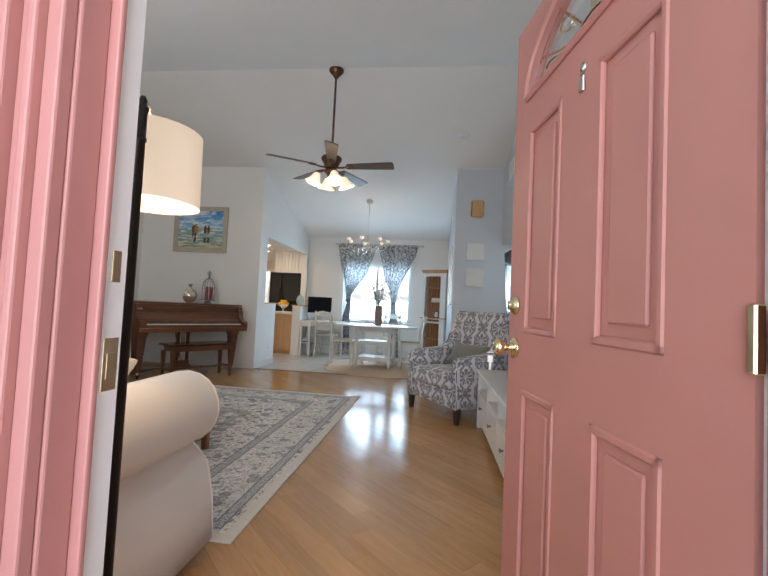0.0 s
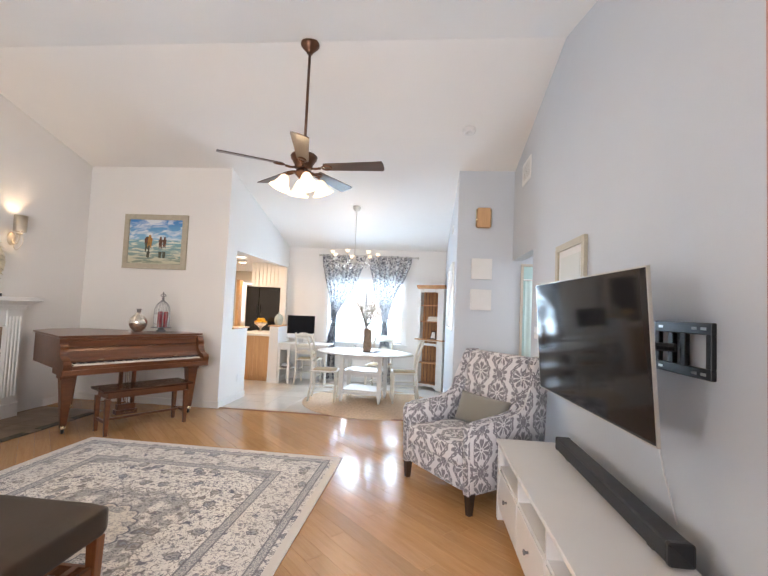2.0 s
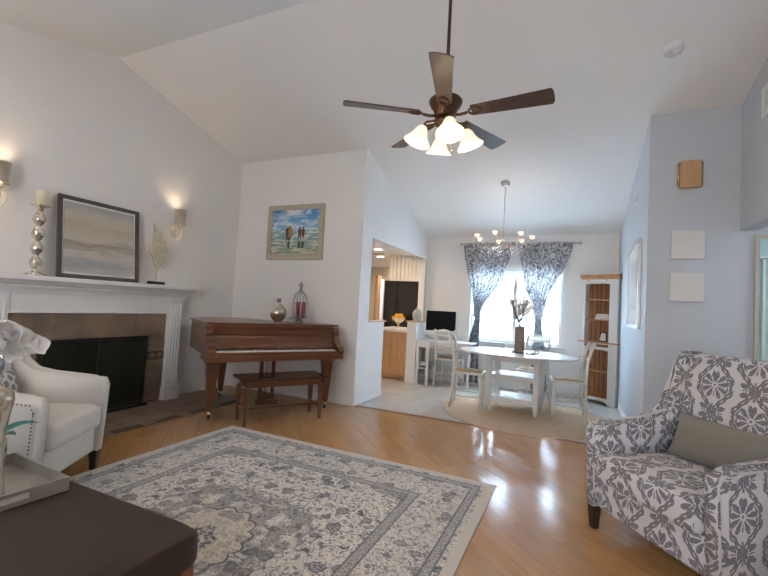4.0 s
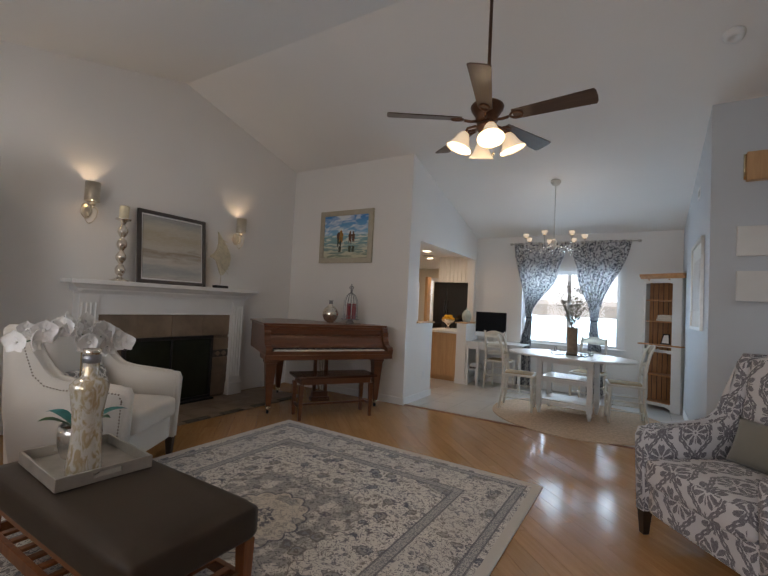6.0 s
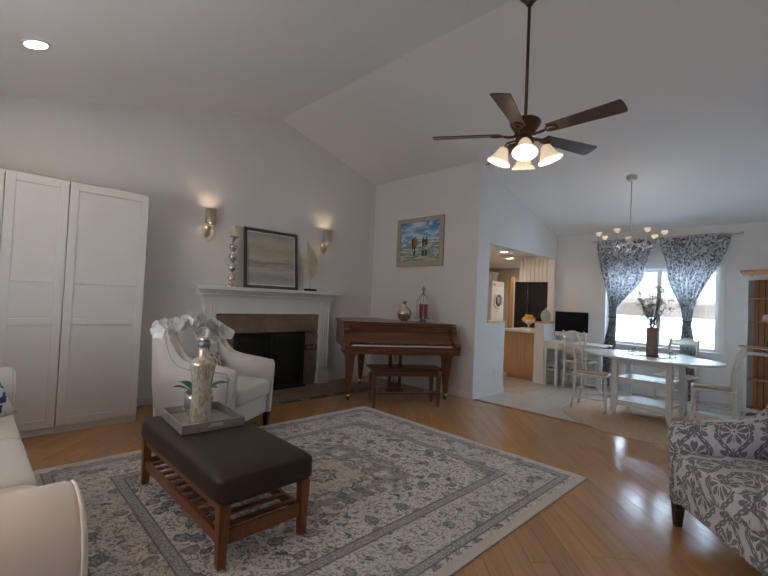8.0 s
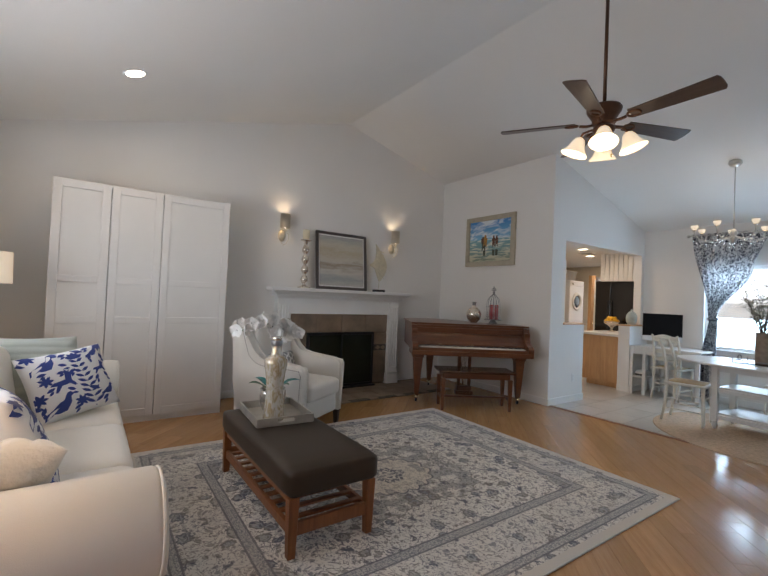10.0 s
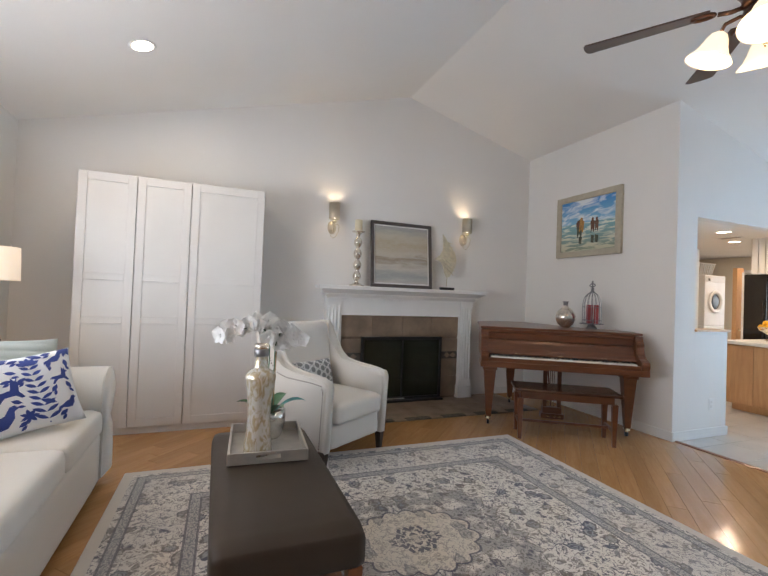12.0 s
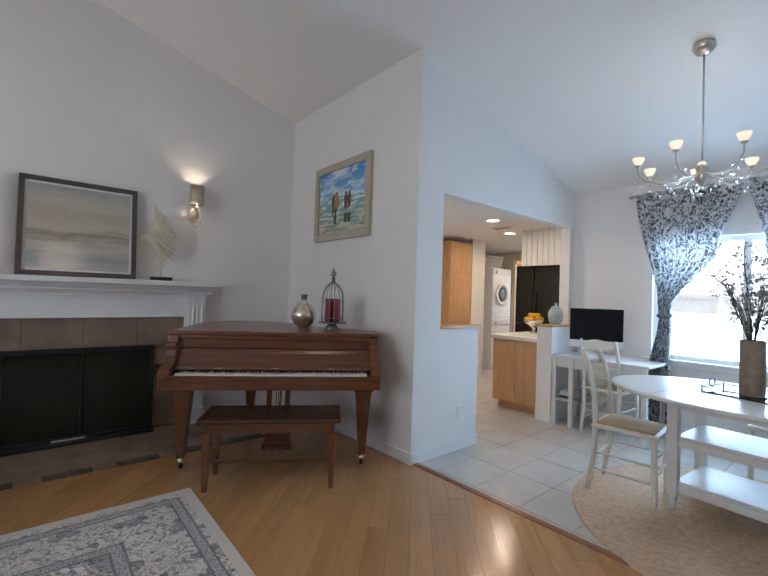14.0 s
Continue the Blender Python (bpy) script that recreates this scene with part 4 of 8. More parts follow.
def sconce(y):
    s = thing("wall_sconce", "champagne metal wall sconce with a lit cylinder shade", "wall lamp", pose(XL + 0.001, y, 2.05), "sconces beside the mantel")
    bm = lathe([(0, 0), (0.055, 0), (0.058, 0.006), (0.045, 0.014), (0.02, 0.02), (0, 0.022)], 24)
    bmesh.ops.scale(bm, vec=(1.45, 0.95, 1), verts=bm.verts)
    part("backplate", moved(bm, pose(0, 0, 0.12, 0, 90, 0)), CHAMPAGNE, s, "", True)
    pts = [(0.02, 0, 0.10), (0.05, 0, 0.05), (0.09, 0, 0.06), (0.11, 0, 0.11), (0.11, 0, 0.17)]
    part("arm", tube(pts, 0.007, 8), CHAMPAGNE, s, "", True)
    bm = bmesh.new()
    for sg in (-1, 1):
        tube([(0.09, 0, 0.14), (0.10, sg * 0.04, 0.15), (0.10, sg * 0.065, 0.125), (0.095, sg * 0.06, 0.06), (0.085, sg * 0.03, 0.0), (0.08, 0, -0.02)], 0.004, 6, bm)
    part("scroll", bm, CHAMPAGNE, s, "", True)
    part("bulb_cup", lathe([(0, 0.16), (0.03, 0.165), (0.034, 0.185), (0.012, 0.19), (0, 0.19)], 16, None, (0.11, 0, 0)), CHAMPAGNE, s, "", True)
    bm = lathe([(0.067, 0.206), (0.067, 0.402), (0.0655, 0.402), (0.0655, 0.206), (0.067, 0.206)], 32, None, (0.11, 0, 0))
    part("shade", bm, CHAMPAGNE, s, "brushed champagne metal cylinder shade", True)
    part("bulb", lathe([(0, 0.21), (0.012, 0.22), (0.02, 0.27), (0.014, 0.31), (0, 0.32)], 14, None, (0.11, 0, 0)), BULB, s, "lit bulb", True)
    lamp("sconce_light", "POINT", 3.2, WARM, pose(XL + 0.111, y, 2.05 + 0.33), 0.02)


def mantel_things():
    z = 1.459
    c = thing("candlestick", "tall silver mercury-glass candlestick with an ivory candle", "candlestick", pose(XL + 0.15, 4.10, z) @ Matrix.Diagonal((1.22, 1.22, 1.16, 1)))
    prof = [(0, 0), (0.075, 0), (0.078, 0.008), (0.05, 0.018), (0.022, 0.035)]
    zz = 0.045
    for k in range(4):
        for a in range(7):
            t = a / 6
            prof.append((0.016 + 0.026 * math.sin(math.pi * t), zz + t * 0.115))
        zz += 0.12
    prof += [(0.018, zz), (0.025, zz + 0.03), (0.06, zz + 0.045), (0.062, zz + 0.055), (0, zz + 0.056)]
    part("stick", lathe(prof, 24), MERCURY, c, "silver mercury-glass stick of stacked bulbs", True)
    part("candle", lathe([(0, zz + 0.056), (0.037, zz + 0.056), (0.038, zz + 0.17), (0.030, zz + 0.176), (0, zz + 0.172)], 20), CANDLE, c, "ivory pillar candle", True)
    part("wick", tube([(0, 0, zz + 0.172), (0.002, 0, zz + 0.185)], 0.0015, 5), BLACK, c)
    art = painted("grey_seascape", [(0.05, (0.46, 0.44, 0.40)), (0.16, (0.30, 0.31, 0.31)), (0.26, (0.52, 0.48, 0.42)), (0.36, (0.27, 0.21, 0.14)), (0.42, (0.50, 0.46, 0.38)), (0.55, (0.44, 0.37, 0.25)), (0.66, (0.50, 0.46, 0.36)), (0.78, (0.33, 0.33, 0.32))], (0.6, 0.8), 0.06)
    picture("framed_seascape", "dark framed grey seascape leaning on the mantelpiece", 0.86, 0.85, 0.04, 0.028, GREYFRAME, art, Matrix.Translation((XL + 0.115, 4.725, z + 0.002)) @ pose(0, 0, 0, 0, 0, 90) @ pose(0, 0, 0, -6, 0, 0), 0.02)
    w = thing("wing_sculpture", "pale gilt feather wing sculpture on a black base", "sculpture", pose(XL + 0.15, 5.37, z))
    part("base", box(-0.045, 0.045, -0.09, 0.09, 0, 0.035, 0.003), BLACK, w, "black base")
    part("rod", tube([(0, -0.01, 0.03), (0, 0.0, 0.20)], 0.005, 8), CHAMPAGNE, w)
    prof = [(-0.005, 0.17), (0.02, 0.18), (0.05, 0.24), (0.085, 0.32), (0.095, 0.40), (0.085, 0.47), (0.055, 0.54), (0.015, 0.61), (-0.03, 0.68), (-0.065, 0.74), (-0.055, 0.62), (-0.06, 0.52), (-0.09, 0.46), (-0.13, 0.42), (-0.14, 0.395), (-0.10, 0.385), (-0.07, 0.36), (-0.05, 0.30), (-0.03, 0.23)]
    bm = prism(prof, "x", -0.010, 0.010)
    bmesh.ops.scale(bm, vec=(1, 1.35, 1), verts=bm.verts)
    part("wing", bm, SILVERLEAF, w)
    bm = bmesh.new()
    for k in range(9):
        t = k / 8
        a = Vector((0.012, -0.085 + 0.05 * t, 0.40 + 0.26 * t))
        b = Vector((0.012, 0.015 + 0.075 * math.sin(math.pi * (0.25 + 0.6 * t)), 0.20 + 0.42 * t))
        mid = (a + b) / 2 + Vector((0.008, 0.0, -0.015))
        tube([a, mid, b], [0.004, 0.007, 0.003], 6, bm)
    bmesh.ops.scale(bm, vec=(1, 1.35, 1), verts=bm.verts)
    part("feathers", bm, SILVERLEAF, w, "ribbed feathers", True)


def painting():
    art = material("beach_picture", (0.5, 0.6, 0.6), 0.5, vary=0)
    n = Nodes(art)
    x, y, z = n.split(n.coords())
    slant = n.join(n.op("ADD", n.op("MULTIPLY", x, 2.0), n.op("MULTIPLY", z, -1.5)), 0.0, n.op("MULTIPLY", z, 6.0))
    cloud = n.step(n.noise(slant, 2.2, 5, 0.9), 0.44, 0.62)
    sky_paint = n.mix(n.step(z, 0.45, 0.74), (0.22, 0.50, 0.70), (0.03, 0.22, 0.60))
    sky_paint = n.mix(n.op("MULTIPLY", cloud, 0.92), sky_paint, (0.80, 0.84, 0.86))
    flat = n.join(n.op("MULTIPLY", x, 2.5), 0.0, n.op("MULTIPLY", z, 16.0))
    surf = n.step(n.noise(flat, 1.6, 4, 0.8), 0.46, 0.56)
    sea = n.mix(surf, n.mix(n.step(z, 0.1, 0.4), (0.27, 0.32, 0.24), (0.20, 0.42, 0.48)), n.mix(n.step(z, 0.1, 0.4), (0.58, 0.56, 0.40), (0.74, 0.78, 0.70)))
    n.colour(n.mix(n.step(n.op("ADD", z, n.op("MULTIPLY", n.noise(flat, 3, 2), 0.03)), 0.435, 0.45), sea, sky_paint))
    n.bump(n.noise(flat, 12, 3), 0.25, 0.002)
    dark = material("figure_brown_paint", (0.15, 0.075, 0.05), 0.6, vary=0.4, scale=40)
    ochre = material("figure_ochre_paint", (0.45, 0.23, 0.06), 0.6, vary=0.4, scale=40)
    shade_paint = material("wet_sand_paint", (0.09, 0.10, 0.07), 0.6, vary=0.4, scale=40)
    shapes = []
    def figure(x, z0, h, w, paint, lift=0.0):
        bm = bmesh.new()
        pr = [(x - w * 0.35, z0), (x - w * 0.05, z0 + h * 0.3), (x + w * 0.3, z0), (x + w * 0.42, z0 + h * 0.45), (x + w * 0.5, z0 + h * 0.72), (x + w * 0.2, z0 + h * 0.82), (x + w * 0.22, z0 + h * 0.95), (x, z0 + h), (x - w * 0.2, z0 + h * 0.93), (x - w * 0.2, z0 + h * 0.82), (x - w * 0.5, z0 + h * 0.68), (x - w * 0.35, z0 + h * 0.4)]
        prism(pr, "y", -0.0285 - lift, -0.0215, bm)
        shapes.append(("painted_shape", bm, paint))
    figure(-0.115, 0.24, 0.235, 0.095, shade_paint)
    figure(-0.085, 0.30, 0.20, 0.085, ochre, 0.001)
    figure(-0.135, 0.36, 0.11, 0.06, dark, 0.002)
    figure(0.085, 0.29, 0.19, 0.06, dark)
    figure(0.145, 0.30, 0.175, 0.055, dark)
    for x in (-0.10, 0.085, 0.145):
        bm = bmesh.new()
        prism([(x - 0.02, 0.17), (x + 0.015, 0.16), (x + 0.025, 0.25), (x - 0.02, 0.26)], "y", -0.0275, -0.0215, bm)
        shapes.append(("painted_shape", bm, shade_paint))
    picture("beach_painting", "framed beach painting with blue sky over pale surf", 0.975, 0.80, 0.075, 0.04, GOLDFRAME, art, pose(-4.045, YP - 0.002, 1.945), 0.0, shapes)


def armchair(name, label, cloth, m, W, D, arm, back, nails, seat_h, piping=None):
    a = thing(name, label, "armchair", m)
    T = 0.115
    prof = [(0.02, 0.15), (0.0, arm - 0.05), (0.02, arm), (0.10, arm + 0.008), (0.37, arm + 0.010), (0.47, arm + 0.035), (0.54, arm + 0.10), (0.585, arm + 0.22), (0.62, back - 0.06), (0.66, back), (0.76, back), (0.79, back - 0.03), (0.74, 0.5), (0.70, 0.15)]
    prof = [(y * D / 0.8, z) for y, z in prof]
    for s in (-1, 1):
        x0, x1 = sorted((s * W / 2, s * (W / 2 - T)))
        bm = prism(prof, "x", x0, x1)
        bmesh.ops.bevel(bm, geom=[e for e in bm.edges if abs(e.verts[0].co.x - e.verts[1].co.x) < 1e-6], offset=0.028, segments=3, affect="EDGES")
        part("arm", bm, cloth, a, "", True)
    part("seat_base", rounded(W - 2 * T + 0.03, D - 0.14, 0.20, 0.02, 0, 8, None, (0, D / 2 - 0.03, 0.25)), cloth, a, "", True)
    part("seat_cushion", rounded(W - 2 * T - 0.006, D - 0.23, 0.17, 0.05, 0.02, 12, None, (0, (D - 0.23) / 2 - 0.015, seat_h - 0.085)), cloth, a, "plump seat cushion", True)
    bk = rounded(W - 2 * T + 0.01, 0.19, back - 0.28, 0.06, 0, 12)
    for v in bk.verts:
        v.co.y -= 0.02 * (1 - (2 * v.co.x / W) ** 2)
        v.co.y += 0.13 * (v.co.z / (back - 0.28))
    part("backrest", moved(bk, pose(0, D - 0.185, 0.28 + (back - 0.28) / 2 - 0.005)), cloth, a, "", True)
    part("back_panel", prism([(D * 0.86, 0.16), (D * 0.90, 0.16), (D * 0.985, back - 0.04), (D * 0.95, back - 0.03)], "x", -W / 2 + 0.02, W / 2 - 0.02), cloth, a)
    for x in (-1, 1):
        part("leg", tapered(x * (W / 2 - 0.055), 0.06, 0, 0.16, 0.040, 0.062), DARKLEG, a, "tapered dark wooden leg")
        bm = tapered(x * (W / 2 - 0.055), D * 0.87, 0, 0.16, 0.034, 0.05)
        part("leg", bm, DARKLEG, a, "tapered dark wooden leg")
    if nails:
        path = [(y, z) for y, z in prof[:10]]
        for s in (-1, 1):
            bm = bmesh.new()
            pts = []
            for (y0, z0), (y1, z1) in zip(path, path[1:]):
                k = max(1, int(math.hypot(y1 - y0, z1 - z0) / 0.021))
                pts += [(y0 + (y1 - y0) * i / k, z0 + (z1 - z0) * i / k) for i in range(k)]
            for y, z in pts:
                yy, zz = y + 0.035, z - (0.03 if z > arm - 0.06 else 0.0)
                one = lathe([(0.0062, 0), (0.005, 0.0026), (0.0025, 0.004), (0, 0.0044)], 8)
                add(bm, moved(one, pose(s * (W / 2 - 0.0005), yy, zz, 0, s * 90, 0)))
            part("nailhead_trim", bm, NAIL, a, "row of dark nailheads", True)
    return a


def throw_pillow(name, label, w, h, t, cloth, m, knit=""):
    """A pillow; knit "rib" raises rows across it, "cable" raises twisted cords between ribs."""
    bm = pillow_mesh(w, h, t, 64 if knit else 18)
    for v in bm.verts if knit else ():
        x, z = v.co.x, v.co.z
        fade = max(0.0, 1 - (2 * abs(x) / w) ** 6) * max(0.0, 1 - (2 * abs(z) / h) ** 6)
        if knit == "rib":
            lift = 0.010 * abs(math.sin(math.pi * (z + 0.006 * math.sin(9 * x)) / 0.052)) ** 0.7
        else:
            lane = x / 0.075
            twist = math.sin(2 * math.pi * z / 0.09 + 2.4 * math.sin(math.pi * lane))
            lift = 0.016 * abs(math.sin(math.pi * lane)) ** 0.6 * (0.65 + 0.35 * twist)
        v.co.y += math.copysign(lift * fade, v.co.y)
    return solo(name, bm, cloth, label, "pillow", m, True)


def geometric(name):
    m = material(name, (0.6, 0.6, 0.6), 0.9, vary=0)
    n = Nodes(m)
    x, y, z = n.split(n.coords())
    s = 0.058
    lines = None
    for ang in (0, 60, 120):
        a = radians(ang)
        d = n.op("ADD", n.op("MULTIPLY", x, math.cos(a) / s), n.op("MULTIPLY", z, math.sin(a) / s))
        f = n.op("ABSOLUTE", n.op("SUBTRACT", n.op("FRACT", n.op("MULTIPLY", d, 1.0)), 0.5))
        hit = n.op("LESS_THAN", f, 0.09)
        lines = hit if lines is None else n.op("MAXIMUM", lines, hit)
    n.colour(n.mix(lines, (0.22, 0.22, 0.22), (0.66, 0.65, 0.63)))
    n.bump(n.noise(n.coords(), 300, 2), 0.2, 0.003)
    return m


def armchairs():
    white = pose(-3.372, 3.648, 0, 0, 0, 122)
    armchair("armchair", "off-white linen armchair with dark nailhead trim", WHITE_LINEN, white, 0.82, 0.89, 0.69, 1.09, True, 0.51)
    throw_pillow("lumbar_pillow", "grey geometric lumbar pillow on the white armchair", 0.46, 0.24, 0.13, geometric("grey_geometric_cloth"), white @ pose(0.0, 0.55, 0.635, -16, 0, 0))
    ikat = pose(0.01, 4.59, 0, 0, 0, -53)
    armchair("patterned_armchair", "grey and white ikat armchair with dark legs", IKAT, ikat, 0.91, 0.91, 0.66, 1.15, False, 0.50)
    throw_pillow("taupe_pillow", "taupe lumbar pillow on the patterned armchair", 0.60, 0.28, 0.14, TAUPE, ikat @ pose(0.02, 0.53, 0.64, -20, 0, 0))


def ottoman():
    o = thing("ottoman_bench", "dark brown leather ottoman bench with a slatted shelf", "ottoman", pose(-2.275, 2.81, 0.012))
    W, D = 1.32, 0.565
    part("cushion", rounded(W, D, 0.155, 0.042, 0.008, 12, None, (0, 0, 0.387)), LEATHER, o, "dark brown leather cushion", True)
    lx, ly = W / 2 - 0.045, D / 2 - 0.045
    for sx in (-1, 1):
        for sy in (-1, 1):
            part("leg", tapered(sx * lx, sy * ly, 0, 0.315, 0.042, 0.058), OTTLEG, o)
    for sy in (-1, 1):
        part("side_rail", box(-lx + 0.025, lx - 0.025, sy * ly - 0.012, sy * ly + 0.012, 0.11, 0.165, 0.003), OTTLEG, o)
        part("top_rail", box(-lx + 0.025, lx - 0.025, sy * ly - 0.012, sy * ly + 0.012, 0.27, 0.312, 0.003), OTTLEG, o)
    for sx in (-1, 1):
        part("end_rail", box(sx * lx - 0.012, sx * lx + 0.012, -ly + 0.025, ly - 0.025, 0.11, 0.18, 0.003), OTTLEG, o)
    for k in range(11):
        x = -lx + 0.085 + k * (2 * lx - 0.17) / 10
        part("slat", box(x - 0.018, x + 0.018, -ly + 0.01, ly - 0.01, 0.150, 0.166, 0.003, 1), OTTLEG, o)


def tray_things():
    z0 = 0.486
    t = thing("serving_tray", "silver-leaf rectangular tray lying on the ottoman", "tray", pose(-2.565, 2.815, z0, 0, 0, -4))
    L, W = 0.50, 0.40
    part("bottom", box(-L / 2, L / 2, -W / 2, W / 2, 0, 0.008, 0.002), TRAYM, t)
    for s in (-1, 1):
        part("side", box(-L / 2, L / 2, *sorted((s * W / 2, s * (W / 2 - 0.012))), 0.008, 0.058, 0.002), TRAYM, t)
        bm = bmesh.new()
        x0, x1 = sorted((s * L / 2, s * (L / 2 - 0.012)))
        i = W / 2 - 0.012
        box(x0, x1, -i, -0.06, 0.008, 0.058, bm=bm)
        box(x0, x1, 0.06, i, 0.008, 0.058, bm=bm)
        box(x0, x1, -0.06, 0.06, 0.008, 0.022, bm=bm)
        box(x0, x1, -0.06, 0.06, 0.044, 0.058, bm=bm)
        part("handle_end", bm, TRAYM, t, "end with a hand hole")
    z1 = z0 + 0.009
    b = thing("mercury_bottle", "tall gold-flecked mercury-glass bottle with a dark collar", "bottle", pose(-2.45, 2.755, z1) @ Matrix.Diagonal((1.08, 1.08, 1.03, 1)))
    part("body", lathe([(0, 0), (0.064, 0), (0.068, 0.008), (0.066, 0.05), (0.058, 0.13), (0.054, 0.20), (0.058, 0.27), (0.068, 0.345), (0.074, 0.385), (0.072, 0.405), (0.056, 0.424), (0.038, 0.434), (0.032, 0.445), (0.031, 0.50)], 28), BOTTLE, b, "flecked silver and gold glass", True)
    part("collar", lathe([(0.033, 0.50), (0.036, 0.503), (0.036, 0.535), (0.033, 0.538)], 20), PEWTER, b, "dark metal collar", True)
    part("neck", lathe([(0.031, 0.53), (0.031, 0.545), (0.036, 0.562), (0.033, 0.562), (0.028, 0.545), (0.027, 0.53)], 20), MERCURY, b, "", True)
    p = thing("orchid", "white orchid in a hammered silver pot", "plant", pose(-2.69, 2.835, z1))
    part("pot", lathe([(0, 0), (0.066, 0), (0.076, 0.01), (0.092, 0.06), (0.098, 0.12), (0.094, 0.165), (0.088, 0.165), (0.086, 0.12), (0, 0.118)], 32), HAMMERED, p, "hammered silver pot", True)
    part("soil", lathe([(0, 0.142), (0.088, 0.142), (0.087, 0.125)], 20), GROUT, p)
    random.seed(21)
    for k in range(6):
        ang = k * 1.1 + 0.3
        ln = 0.15 + 0.06 * random.random()
        def lf(u, v, ang=ang, ln=ln):
            s = v * ln
            w = 0.07 * math.sin(math.pi * min(1, v * 0.92 + 0.06)) * (u - 0.5)
            x, zz = 0.03 + s * 0.95, 0.145 + 0.95 * s - 3.2 * s * s
            return Vector((x * math.cos(ang) - w * math.sin(ang), x * math.sin(ang) + w * math.cos(ang), zz + 0.35 * abs(w)))
        part("leaf", sheet(lf, 4, 8), TEAL if k % 2 else LEAF, p, "", True)

    def flower(parent, centre, face, s):
        bm = bmesh.new()
        for k in range(5):
            a = 2 * math.pi * k / 5 + math.pi / 2
            wide = 0.030 if k in (1, 4) else 0.019
            def pf(u, v, a=a, wide=wide):
                r = v * 0.042
                w = wide * math.sin(math.pi * min(1, 0.12 + 0.85 * v)) * (2 * u - 1)
                return Vector((r * math.cos(a) - w * math.sin(a), r * math.sin(a) + w * math.cos(a), 0.010 * v * v + 0.006 * (2 * u - 1) ** 2)) * s
            sheet(pf, 4, 4, bm)
        lathe([(0, 0), (0.007 * s, 0.004), (0.004 * s, 0.014), (0, 0.016)], 8, bm)
        part("blossom", moved(bm, look(centre, Vector(centre) - Vector(face))), PETAL, parent, "", True)

    for side, reach, top in ((-1, 0.30, 0.58), (1, 0.16, 0.54)):
        pts = [(0.0, 0.01 * side, 0.10)]
        for k in range(1, 15):
            t_ = k / 14
            pts.append((0.04 * math.sin(3 * t_), side * (0.015 + reach * max(0, t_ - 0.45) ** 1.6 * 2.2), 0.10 + top * math.sin(min(1.0, t_ * 1.25) * math.pi / 2) - 0.30 * max(0, t_ - 0.6) ** 1.4 * (1 if side < 0 else 0.8)))
        part("stem", tube(pts, 0.0035, 6), LEAF, p, "", True)
        part("stake", tube([(0.005, 0.02 * side, 0.10), (0.012, 0.028 * side, 0.60)], 0.004, 6), STEM, p, "thin cane stake")
        for k in range(7, 15):
            c = Vector(pts[k])
            for q in range(2):
                c2 = c + Vector((random.uniform(-0.05, 0.05), random.uniform(-0.04, 0.04), random.uniform(-0.03, 0.05)))
                flower(p, c2, (random.uniform(0.4, 1), random.uniform(-0.7, 0.7), random.uniform(-0.3, 0.4)), random.uniform(1.0, 1.35))


